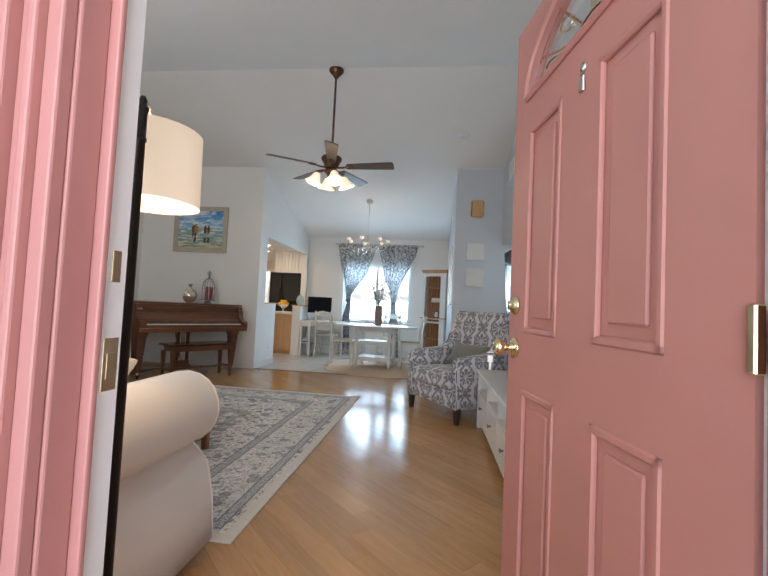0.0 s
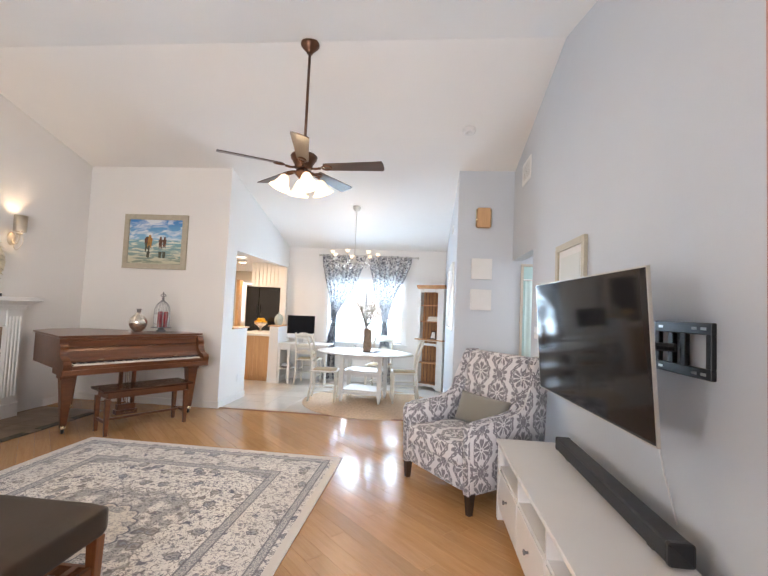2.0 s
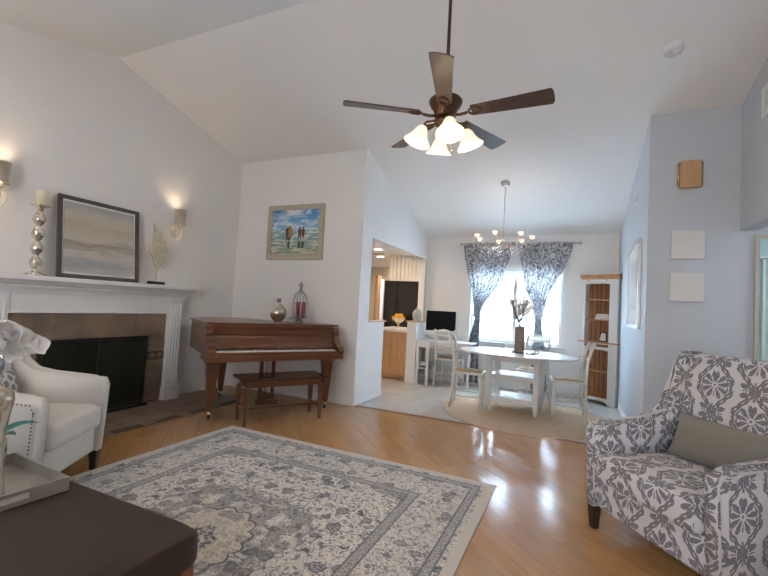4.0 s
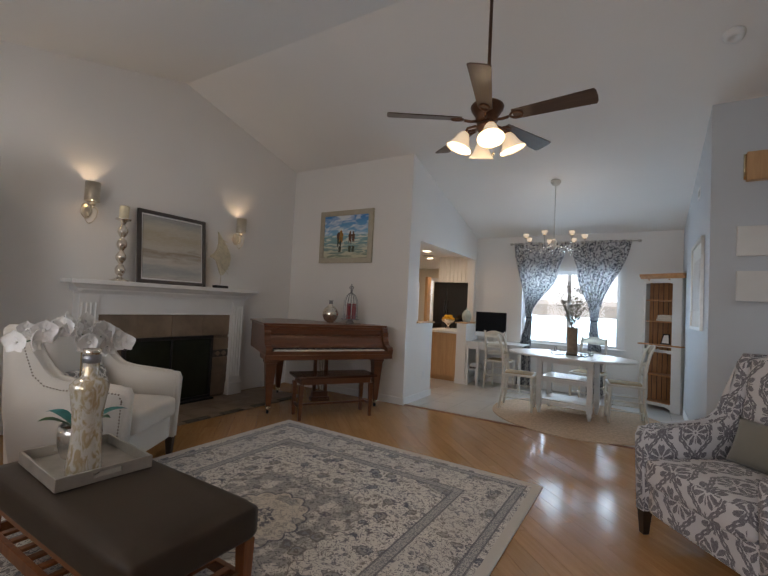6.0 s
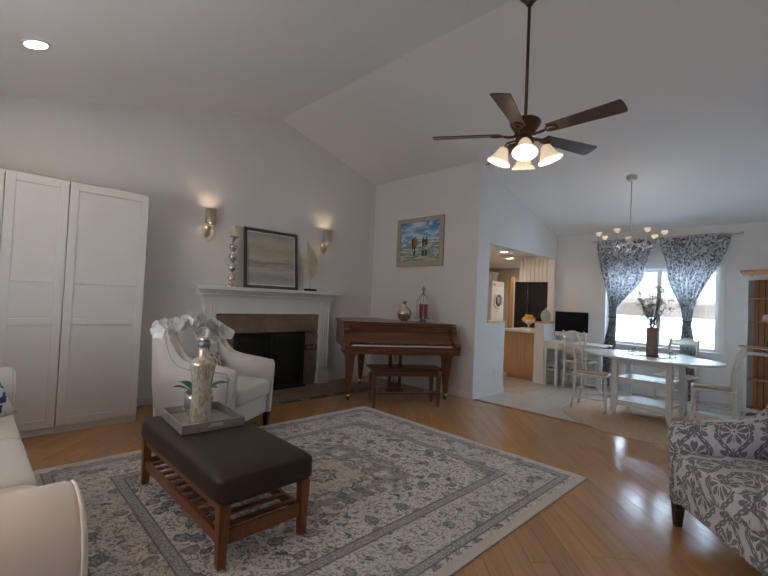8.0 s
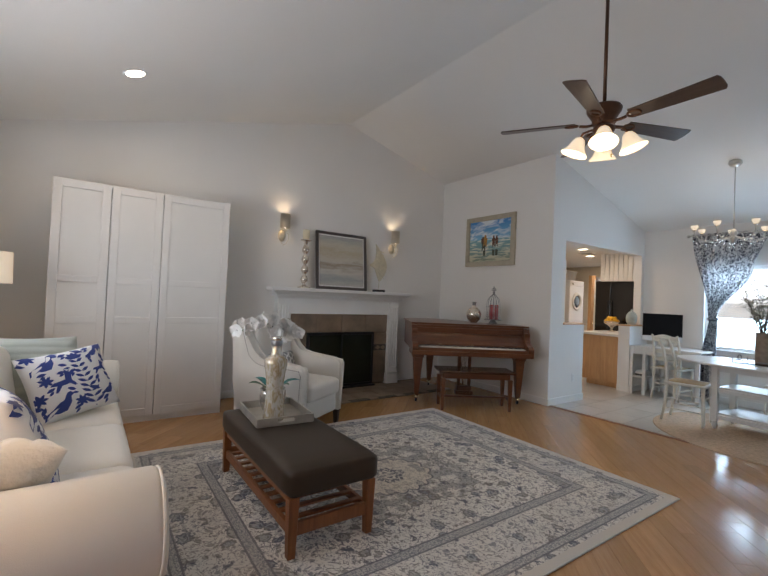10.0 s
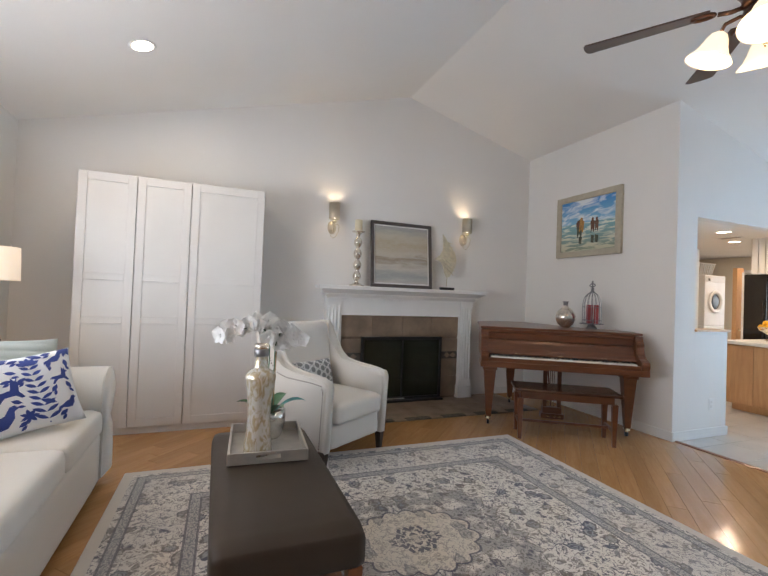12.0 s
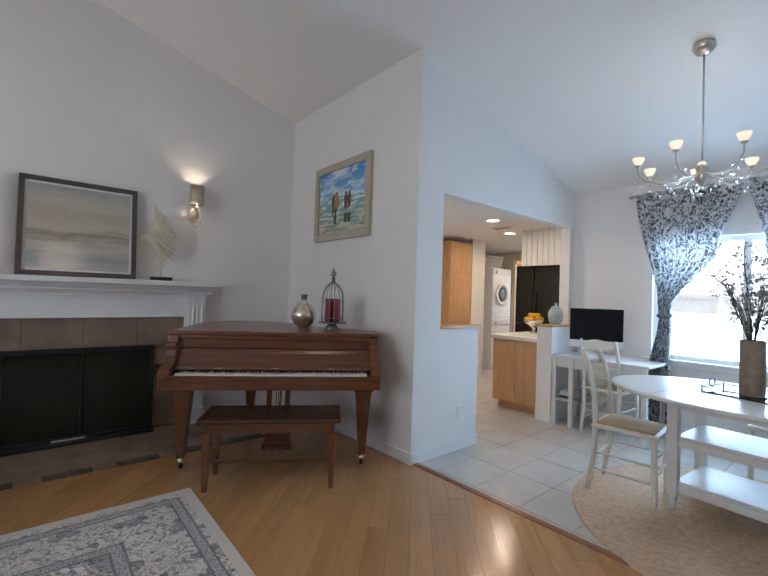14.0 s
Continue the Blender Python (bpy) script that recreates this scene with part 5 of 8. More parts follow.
def sofa():
    X0, X1, Y0, Y1 = -3.62, -0.94, 0.90, 1.88
    s = thing("sofa", "white slipcovered sofa with rolled arms and loose pillows", "sofa")
    part("base", rounded(X1 - X0 - 0.36, Y1 - Y0 - 0.10, 0.34, 0.03, 0, 8, None, ((X0 + X1) / 2, (Y0 + Y1) / 2 + 0.03, 0.235)), SOFA_CLOTH, s, "", True)
    for sg, xo in ((1, X1), (-1, X0)):
        # rolled arm: a roll over an inward-curving side panel, swept front to back
        prof = []
        cx, cz, r = xo - sg * 0.185, 0.645, 0.165
        for k in range(17):
            a = radians(-75 + 290 * k / 16)
            prof.append((cx + sg * r * math.cos(a), cz + r * math.sin(a)))
        side = [(xo - sg * 0.285, 0.48), (xo - sg * 0.285, 0.10)]
        outer = [(xo - sg * 0.01, 0.06), (xo - sg * 0.025, 0.24), (xo - sg * 0.06, 0.40)]
        poly = outer + prof + side
        bm = bmesh.new()
        ys = [Y0 + 0.02, Y0 + 0.3, Y0 + 0.6, Y1 - 0.03, Y1]
        rings = []
        mx, mz = xo - sg * 0.17, 0.4
        for y in ys:
            k = 0.94 if y == Y1 else 1.0
            rings.append([bm.verts.new((mx + (x - mx) * k, y + 0.0, mz + (z - mz) * k)) for x, z in poly])
        for a, b in zip(rings, rings[1:]):
            for i in range(len(poly)):
                j = (i + 1) % len(poly)
                bm.faces.new((a[i], a[j], b[j], b[i]))
        bm.faces.new(rings[0])
        bm.faces.new(rings[-1])
        part("arm", bm, SOFA_CLOTH, s, "rolled arm", True)
        part("arm_welt", tube([(mx + (x - mx) * 0.985, Y1 - 0.012, mz + (z - mz) * 0.985) for x, z in poly], 0.005, 6, None, True), SOFA_CLOTH, s)
    wi = (X1 - X0 - 0.58) / 3
    for k in range(3):
        cx = X0 + 0.29 + wi * (k + 0.5)
        part("seat_cushion", rounded(wi - 0.008, 0.74, 0.17, 0.05, 0.015, 12, None, (cx, Y1 - 0.375, 0.475)), SOFA_CLOTH, s, "", True)
        bk = rounded(wi - 0.008, 0.24, 0.48, 0.09, 0, 12)
        for v in bk.verts:
            v.co.y -= 0.09 * (v.co.z / 0.48)
        part("back_cushion", moved(bk, pose(cx, Y0 + 0.30, 0.76)), SOFA_CLOTH, s, "", True)
    part("back_frame", rounded(X1 - X0 - 0.36, 0.17, 0.78, 0.07, 0, 8, None, ((X0 + X1) / 2, Y0 + 0.10, 0.47)), SOFA_CLOTH, s, "", True)
    for x in (X0 + 0.2, X1 - 0.2):
        for y in (Y0 + 0.1, Y1 - 0.09):
            part("foot", lathe([(0, 0), (0.025, 0), (0.035, 0.05), (0.036, 0.10), (0, 0.10)], 16, None, (x, y, 0.0)), DARKLEG, s, "", True)
    # far pillows
    throw_pillow("sage_pillow", "sage green ribbed pillow against the sofa arm", 0.54, 0.50, 0.19, SAGE, pose(-3.12, 1.40, 0.79, -22, 3, 118), "rib")
    m = pose(-2.88, 1.59, 0.765, -27, -7, 120.8)
    p = thing("embroidered_pillow", "white pillow embroidered with cobalt birds and leaves", "pillow", m)
    part("cover", pillow_mesh(0.49, 0.43, 0.15), PILLOW, p, "", True)
    fn = pillow_point(0.49, 0.43, 0.15, -1)
    bm = bmesh.new()
    deer = [(-1.0, -0.05), (-0.72, 0.16), (-0.2, 0.20), (0.22, 0.30), (0.34, 0.72), (0.22, 1.05), (0.40, 0.80), (0.55, 1.0), (0.50, 0.76), (0.78, 0.60), (0.56, 0.52), (0.52, 0.10), (0.80, -0.30), (0.62, -0.36), (0.32, -0.12), (-0.28, -0.18), (-0.62, -0.62), (-0.78, -0.56), (-0.56, -0.12)]
    for u, v, sc, fl in ((0.22, 0.80, 0.16, 1), (0.26, 0.16, 0.17, 1), (0.86, 0.22, 0.10, 1), (0.82, 0.86, 0.10, 1)):
        decal(bm, fn, bird_outline(u, v, sc, fl), 0.0022)
        decal(bm, fn, leaf_outline(u - fl * sc, v + 0.04, math.pi / 2 + fl * 1.1, 0.16, 0.06), 0.0024)
    for u, v, sc, fl in ((0.36, 0.48, 0.17, 1), (0.85, 0.58, 0.11, 1)):
        decal(bm, fn, [(u + fl * sc * q, v + sc * 1.2 * w_) for q, w_ in deer], 0.0022)
    for k in range(9):
        v0, u0 = 0.08 + 0.085 * k, 0.66 - 0.010 * k
        for a, ln in ((0.55, 0.15), (math.pi - 0.55, 0.15)):
            decal(bm, fn, leaf_outline(u0, v0, a, ln * (1 - 0.04 * k), 0.045), 0.0022)
    decal(bm, fn, [(0.665, 0.03), (0.678, 0.03), (0.580, 0.84), (0.570, 0.84)], 0.002)
    for a in (0.5, 1.05, 1.57, 2.1, 2.65):
        decal(bm, fn, leaf_outline(0.575, 0.82, a, 0.12, 0.06), 0.0024)
    for u, v in ((0.17, 0.56), (0.50, 0.16), (0.10, 0.95), (0.94, 0.95), (0.06, 0.33)):
        for k in range(7):
            decal(bm, fn, leaf_outline(u, v, k * 2 * math.pi / 7, 0.09, 0.04, 4), 0.0024)
    for u, v, a in ((0.40, 0.90, 0.3), (0.46, 0.74, 2.8), (0.10, 0.66, 0.2), (0.30, 0.64, 0.1), (0.06, 0.12, 1.2), (0.46, 0.34, 2.6), (0.14, 0.40, 0.4), (0.40, 0.06, 0.5), (0.76, 0.08, 0.7), (0.74, 0.40, 1.0), (0.94, 0.42, 2.0), (0.94, 0.72, 1.8), (0.70, 0.94, 0.2), (0.74, 0.74, 1.2), (0.32, 0.96, 0.0), (0.44, 0.60, 0.6)):
        decal(bm, fn, leaf_outline(u, v, a, 0.11, 0.05, 5), 0.0018)
        decal(bm, fn, leaf_outline(u + 0.02, v - 0.05, a + 0.3, 0.075, 0.035, 5), 0.0018)
    part("embroidery", bm, NAVY, p, "cobalt blue embroidered birds and leaves")
    q = copy_thing(p, pose(-1.62, 1.48, 0.785, -20, 4, -170))
    tagged(q, "white pillow with cobalt embroidery beside the knit pillow", "pillow")
    throw_pillow("knit_pillow", "cream cable-knit pillow against the sofa arm", 0.46, 0.42, 0.18, KNIT, pose(-1.36, 1.38, 0.775, -60, 0, -84), "cable")


def arc_lamp(x, y, ang, zs, label, power=8):
    l = thing("floor_lamp", label, "floor lamp", pose(x, y, 0, 0, 0, ang))
    part("base", lathe([(0, 0), (0.13, 0), (0.135, 0.008), (0.13, 0.02), (0.03, 0.028), (0.016, 0.04), (0, 0.04)], 28), BLACK, l, "", True)
    top = zs + 0.195
    part("pole", lathe([(0, 0.03), (0.013, 0.03), (0.013, top - 0.08), (0.0155, top - 0.08), (0.0155, top - 0.07), (0.013, top - 0.07), (0.013, top), (0.016, top + 0.002), (0.016, top + 0.012), (0.008, top + 0.02), (0.011, top + 0.03), (0.006, top + 0.042), (0, top + 0.044)], 18), BLACK, l, "", True)
    pts = [(0.0, 0, top - 0.01), (0.03, 0, top + 0.03), (0.09, 0, top + 0.055), (0.16, 0, top + 0.05), (0.21, 0, top + 0.02), (0.24, 0, top - 0.02), (0.25, 0, top - 0.06)]
    part("arm", tube(pts, 0.006, 8), CHAMPAGNE, l, "curved metal arm", True)
    c = (0.25, 0, zs)
    part("shade", lathe([(0.152, -0.004), (0.148, 0.232), (0.146, 0.232), (0.150, -0.004), (0.152, -0.004)], 40, None, c), SHADE, l, "lit cream drum shade", True)
    bm = bmesh.new()
    for k in range(3):
        a = 2 * math.pi * k / 3
        tube([(c[0], 0, zs + 0.18), (c[0] + 0.145 * math.cos(a), 0.145 * math.sin(a), zs + 0.225)], 0.0025, 5, bm)
    part("spider", bm, CHAMPAGNE, l)
    part("bulb", lathe([(0, 0.08), (0.02, 0.09), (0.03, 0.12), (0.02, 0.16), (0.012, 0.20), (0, 0.20)], 14, None, c), BULB, l, "lit bulb", True)
    p = pose(x, y, 0, 0, 0, ang) @ Vector((0.25, 0, zs + 0.05))
    lamp("lamp_light", "POINT", power, (1.0, 0.64, 0.33), Matrix.Translation(p), 0.05)
    return l


def table_lamp():
    x, y = -3.95, 0.99
    t = thing("side_table", "small round dark wooden table behind the sofa arm", "table", pose(x, y, 0))
    part("top", lathe([(0, 0.58), (0.19, 0.58), (0.20, 0.59), (0.195, 0.605), (0, 0.606)], 32), DARKLEG, t, "", True)
    part("pedestal", lathe([(0, 0.05), (0.05, 0.05), (0.03, 0.12), (0.025, 0.30), (0.04, 0.5), (0.06, 0.58), (0, 0.58)], 20), DARKLEG, t, "", True)
    part("foot", lathe([(0, 0), (0.15, 0), (0.155, 0.02), (0.06, 0.05), (0, 0.051)], 28), DARKLEG, t, "", True)
    l = thing("table_lamp", "grey turned table lamp with a cream drum shade", "table lamp", pose(x, y, 0.607))
    grey = material("weathered_grey_wood", (0.23, 0.215, 0.20), 0.7, vary=0.25, scale=14, grain=60, bump=0.3)
    part("base", lathe([(0, 0), (0.10, 0), (0.105, 0.02), (0.09, 0.035), (0.125, 0.08), (0.14, 0.16), (0.125, 0.25), (0.085, 0.34), (0.05, 0.43), (0.032, 0.52), (0.028, 0.60), (0.035, 0.62), (0.02, 0.64), (0, 0.641)], 32), grey, l, "turned grey wooden base", True)
    part("neck", lathe([(0, 0.64), (0.012, 0.64), (0.012, 0.76), (0, 0.76)], 14), CHAMPAGNE, l, "", True)
    part("bulb", lathe([(0, 0.75), (0.02, 0.77), (0.03, 0.81), (0.018, 0.85), (0, 0.86)], 14), BULB, l, "lit bulb", True)
    part("shade", lathe([(0.185, 0.755), (0.178, 0.995), (0.176, 0.995), (0.183, 0.755), (0.185, 0.755)], 40), SHADE, l, "lit cream drum shade", True)
    part("finial", lathe([(0, 0.86), (0.004, 0.86), (0.004, 0.99), (0.012, 1.0), (0, 1.015)], 10), CHAMPAGNE, l, "", True)
    lamp("table_lamp_light", "POINT", 2.2, (1.0, 0.70, 0.40), pose(x, y, 1.45), 0.04)


def console():
    c = thing("media_console", "white three-drawer media console with open shelves", "tv console", pose(0.50, 2.50, 0))
    D, L, H = 0.47, 1.83, 0.57
    part("top", box(-0.012, D, -0.012, L + 0.012, H - 0.024, H, 0.004), WHITE, c)
    for x in (0.0, D - 0.05):
        for y in (0.0, L - 0.05):
            part("leg", box(x, x + 0.05, y, y + 0.05, 0, H - 0.024, 0.003), WHITE, c)
    part("back", box(D - 0.02, D - 0.012, 0.05, L - 0.05, 0.08, H - 0.03), WHITE, c)
    part("bottom", box(0.012, D - 0.02, 0.05, L - 0.05, 0.08, 0.10), WHITE, c)
    part("shelf", box(0.012, D - 0.02, 0.05, L - 0.05, 0.37, 0.388), WHITE, c)
    for y in (0.0, L - 0.03):
        part("side_panel", box(0.05, D - 0.05, y + 0.008, y + 0.022, 0.08, H - 0.024), WHITE, c)
    k = (L - 0.10) / 3
    for i in (1, 2):
        y = 0.05 + i * k
        part("divider", box(0.008, D - 0.02, y - 0.011, y + 0.011, 0.10, H - 0.024), WHITE, c)
    for i in range(3):
        y0, y1 = 0.05 + i * k + 0.014, 0.05 + (i + 1) * k - 0.014
        d = part("drawer", box(0.004, 0.022, y0, y1, 0.105, 0.366, 0.002), WHITE, c)
        bm = lathe([(0, 0), (0.008, 0), (0.006, 0.012), (0.014, 0.02), (0.015, 0.026), (0, 0.03)], 14)
        part("knob", moved(bm, pose(0.004, (y0 + y1) / 2, 0.25, 0, -90, 0)), PEWTER, d, "dark metal knob", True)
    b = thing("media_player", "black media box on the console shelf", "media player", pose(0.60, 2.72, 0.389))
    part("case", box(0, 0.22, 0, 0.36, 0.006, 0.05, 0.004), BLACK, b)
    part("display", box(-0.001, 0.002, 0.1, 0.26, 0.02, 0.036), BLACKGLASS, b)
    r = thing("router", "small black box on the console shelf", "router", pose(0.62, 3.33, 0.389, 0, 0, 8))
    part("case", box(0, 0.16, 0, 0.12, 0, 0.06, 0.008), BLACK, r)
    s = thing("soundbar", "long black soundbar lying on the media console", "soundbar", pose(0.86, 2.62, 0.571))
    part("body", box(0, 0.095, 0.17, 1.53, 0.008, 0.095, 0.012, 3), BLACK, s)
    part("grille", box(-0.002, 0.003, 0.19, 1.51, 0.02, 0.083), material("speaker_mesh", (0.03, 0.03, 0.032), 0.8, vary=0.2, scale=300, bump=0.3), s, "dark mesh grille")
    for y in (0.17, 1.50):
        part("end_cap", box(-0.002, 0.097, y - 0.006, y + 0.036, 0.006, 0.097, 0.012, 2), BLACKGLASS, s)
    for y in (0.3, 1.3):
        part("foot", box(0.01, 0.08, y, y + 0.05, 0, 0.009), BLACK, s)


def television():
    # tilted forward a little on a swing arm
    m = Matrix.Translation((0.745, 3.365, 1.03)) @ pose(0, 0, 0, 0, 0, -90 + 3.6) @ pose(0, 0, 0, 4.0, 0, 0)
    t = thing("television", "large flat black television on a wall bracket", "television", m)
    W, H = 1.265, 0.685
    part("panel", box(-W / 2 + 0.003, W / 2 - 0.003, 0.0, 0.012, 0.003, H - 0.003, 0.002), BLACK, t)
    part("screen", box(-W / 2 + 0.008, W / 2 - 0.008, -0.0015, 0.0005, 0.016, H - 0.008), TV_GLASS, t, "glossy black screen")
    part("bezel", frame_bars(W, H, 0.006, 0.016, 0.001), CHROME, t, "thin silver bezel").matrix_local = pose(0, 0.014, 0)
    part("rear_housing", box(-0.42, 0.42, 0.012, 0.05, 0.03, 0.42, 0.01), BLACK, t)
    b = thing("wall_bracket", "black steel television bracket on the wall", "tv bracket", pose(XR - 0.001, 3.06, 1.27))
    bm = bmesh.new()
    for y0, y1, z0, z1 in ((-0.19, 0.22, 0.185, 0.235), (-0.19, 0.22, 0.0, 0.045), (-0.19, -0.155, 0.045, 0.185), (-0.02, 0.02, 0.045, 0.185), (0.07, 0.11, 0.045, 0.185), (0.185, 0.22, 0.045, 0.185)):
        box(-0.022, 0, y0, y1, z0, z1, 0.003, 1, bm)
    part("wall_plate", bm, BLACK, b)
    for y in (-0.16, -0.10, 0.15):
        for z in (0.022, 0.21):
            part("slot", box(-0.0235, -0.0215, y, y + 0.035, z - 0.006, z + 0.006, 0.0005, 1), CHROME, b)
    part("arm", tube([(-0.02, 0.05, 0.115), (-0.15, 0.20, 0.115), (-0.285, 0.26, 0.115)], 0.02, 8), BLACK, b)
    cable = tube([(XR - 0.03, 3.30, 1.10), (XR - 0.02, 3.26, 0.95), (XR - 0.03, 3.18, 0.80), (XR - 0.015, 3.10, 0.60)], 0.004, 6)
    solo("power_cable", cable, TRIM, "white power cable hanging down the wall", "cable", None, True)


def east_wall_things():
    art = painted("pale_landscape", [(0.02, (0.30, 0.36, 0.32)), (0.10, (0.42, 0.46, 0.42)), (0.2, (0.60, 0.62, 0.58))], (1, 1), 0.3)
    picture("framed_print", "gilt framed pale landscape print on the wall", 0.66, 0.52, 0.055, 0.03, GOLDFRAME, art, pose(XR - 0.002, 4.545, 1.60, 0, 0, -90), 0.06)
    v = thing("wall_vent", "white louvred air vent high on the wall", "air vent", pose(XR - 0.001, 6.13, 3.10, 0, 0, -90))
    part("frame", frame_bars(0.40, 0.27, 0.04, 0.012), TRIM, v)
    part("backing", box(-0.16, 0.16, -0.003, 0, 0.04, 0.23), GROUT, v)
    for k in range(8):
        one = box(-0.16, 0.16, -0.002, 0.002, -0.006, 0.006)
        part("slat", moved(one, pose(0, -0.006, 0.053 + k * 0.0235, 35, 0, 0)), TRIM, v)
    t = thing("thermostat", "small silver wall thermostat", "thermostat", pose(XR - 0.001, 5.40, 1.60, 0, 0, -90))
    part("plate", box(-0.065, 0.065, -0.008, 0, -0.05, 0.07, 0.004), TRIM, t)
    part("dial", moved(lathe([(0, 0), (0.042, 0), (0.042, 0.02), (0.034, 0.026), (0, 0.027)], 24), pose(0, -0.008, 0.012, 90, 0, 0)), CHROME, t, "", True)
    s = thing("light_switch", "white light switch plate beside the hall opening", "light switch", pose(XR - 0.001, 5.55, 1.33, 0, 0, -90))
    part("plate", box(-0.06, 0.06, -0.006, 0, -0.06, 0.06, 0.003), TRIM, s)
    for x in (-0.024, 0.024):
        part("toggle", box(x - 0.006, x + 0.006, -0.016, -0.005, -0.012, 0.012, 0.002), TRIM, s)
    for z, lb in ((2.11, "white embossed square canvas on the wall"), (1.69, "white embossed square canvas below another")):
        c = thing("canvas_panel", lb, "wall art", pose(0.667, YP - 0.001, z, 0, 0, 0), "white canvases")
        part("canvas", box(-0.138, 0.138, -0.035, 0, -0.14, 0.14, 0.004), MATBOARD, c)
        bm = bmesh.new()
        for k in range(22):
            a = 2 * math.pi * k / 22
            one = [(0.0 + r * math.cos(a + 0.5 * r / 0.13), -0.036, r * math.sin(a + 0.5 * r / 0.13)) for r in (0.015, 0.05, 0.085, 0.12)]
            tube(one, 0.002, 4, bm)
        part("relief", bm, MATBOARD, c)
    b = thing("door_chime", "honey wood door chime box with brass ends", "door chime", pose(0.672, YP - 0.001, 2.67))
    part("box", box(-0.085, 0.085, -0.07, 0, 0, 0.27, 0.006), MAPLE, b)
    for s_ in (-1, 1):
        part("chime_bar", tube([(s_ * 0.095, -0.03, 0.015), (s_ * 0.095, -0.03, 0.255)], 0.012, 10), BRASS, b, "", True)


def ceiling_fan():
    cx, cy = -1.26, 4.80
    f = thing("ceiling_fan", "bronze five-blade ceiling fan with four lit glass shades", "ceiling fan", pose(cx, cy, 0))
    part("canopy", lathe([(0, 4.0), (0.075, 4.0), (0.088, 3.975), (0.085, 3.955), (0.05, 3.915), (0.03, 3.895), (0.028, 3.88), (0, 3.88)], 28), BRONZE, f, "", True)
    part("downrod", lathe([(0, 3.89), (0.013, 3.89), (0.013, 2.935), (0, 2.935)], 14), BRONZE, f, "", True)
    part("motor_housing", lathe([(0, 2.945), (0.03, 2.940), (0.05, 2.915), (0.115, 2.905), (0.125, 2.890), (0.118, 2.865), (0.095, 2.830), (0.082, 2.805), (0.085, 2.785), (0.075, 2.770), (0, 2.765)], 32), BRONZE, f, "", True)
    part("light_kit", lathe([(0, 2.770), (0.055, 2.765), (0.078, 2.745), (0.075, 2.720), (0.05, 2.695), (0.03, 2.675), (0.012, 2.660), (0, 2.655)], 28), BRONZE, f, "", True)
    base = -4.0
    for k in range(5):
        m = pose(0, 0, 2.790, 0, 0, base + 72 * k) @ pose(0, 0, 0, -13, 0, 0)
        bm = bmesh.new()
        n = 12
        out = []
        for i in range(n + 1):
            t = i / n
            out.append((0.20 + 0.545 * t, -(0.052 + 0.022 * t)))
        out += [(0.757, -0.05), (0.760, 0.0), (0.757, 0.05)]
        out += [(0.20 + 0.545 * (1 - i / n), 0.052 + 0.022 * (1 - i / n)) for i in range(n + 1)]
        prism(out, "z", -0.004, 0.004, bm)
        bl = part("blade", bm, BLADE, f, "dark walnut blade", False, m)
        bm = tube([(0.07, 0, -0.012), (0.12, 0, -0.018), (0.17, 0.0, -0.012)], 0.011, 8)
        tube([(0.225 + 0.045 * math.cos(a), 0.033 * math.sin(a), -0.008) for a in (2 * math.pi * i / 14 for i in range(14))], 0.009, 6, bm, True)
        part("blade_iron", bm, BRONZE, bl, "", True)
    for k in range(4):
        a = radians(28 + 90 * k)
        dx, dy = math.cos(a), math.sin(a)
        pts = [(0.05 * dx, 0.05 * dy, 2.730), (0.085 * dx, 0.085 * dy, 2.740), (0.14 * dx, 0.14 * dy, 2.725), (0.158 * dx, 0.158 * dy, 2.690)]
        arm = part("light_arm", tube(pts, 0.009, 8), BRONZE, f, "", True)
        m = Matrix.Translation((0.158 * dx, 0.158 * dy, 2.690)) @ Matrix.Rotation(radians(-20), 4, Vector((-dy, dx, 0)))
        bm = lathe([(0.020, 0.0), (0.034, -0.010), (0.046, -0.032), (0.057, -0.066), (0.074, -0.100), (0.094, -0.122), (0.100, -0.134), (0.095, -0.129), (0.072, -0.104), (0.055, -0.068), (0.043, -0.032), (0.02, -0.008)], 28)
        part("glass_shade", moved(bm, m @ pose(0, 0, 0, 0, -0, 0)), FROST, f, "lit frosted bell shade", True)
        part("bulb", moved(lathe([(0, -0.02), (0.018, -0.03), (0.026, -0.06), (0.015, -0.085), (0, -0.09)], 12), m), BULB, f, "lit bulb", True)
    for x, y, ln in ((0.02, -0.03, 0.10), (0.05, 0.03, 0.13)):
        part("pull_chain", tube([(x, y, 2.675), (x, y, 2.675 - ln)], 0.0015, 5), BRASS, f)
        part("chain_pull", lathe([(0, 0), (0.008, -0.006), (0.009, -0.016), (0.004, -0.026), (0, -0.028)], 10, None, (x, y, 2.675 - ln)), BRASS, f, "", True)
    for k in range(4):
        a = radians(28 + 90 * k)
        lamp("fan_light", "POINT", 3.2, WARM, pose(cx + 0.17 * math.cos(a), cy + 0.17 * math.sin(a), 2.535), 0.04)


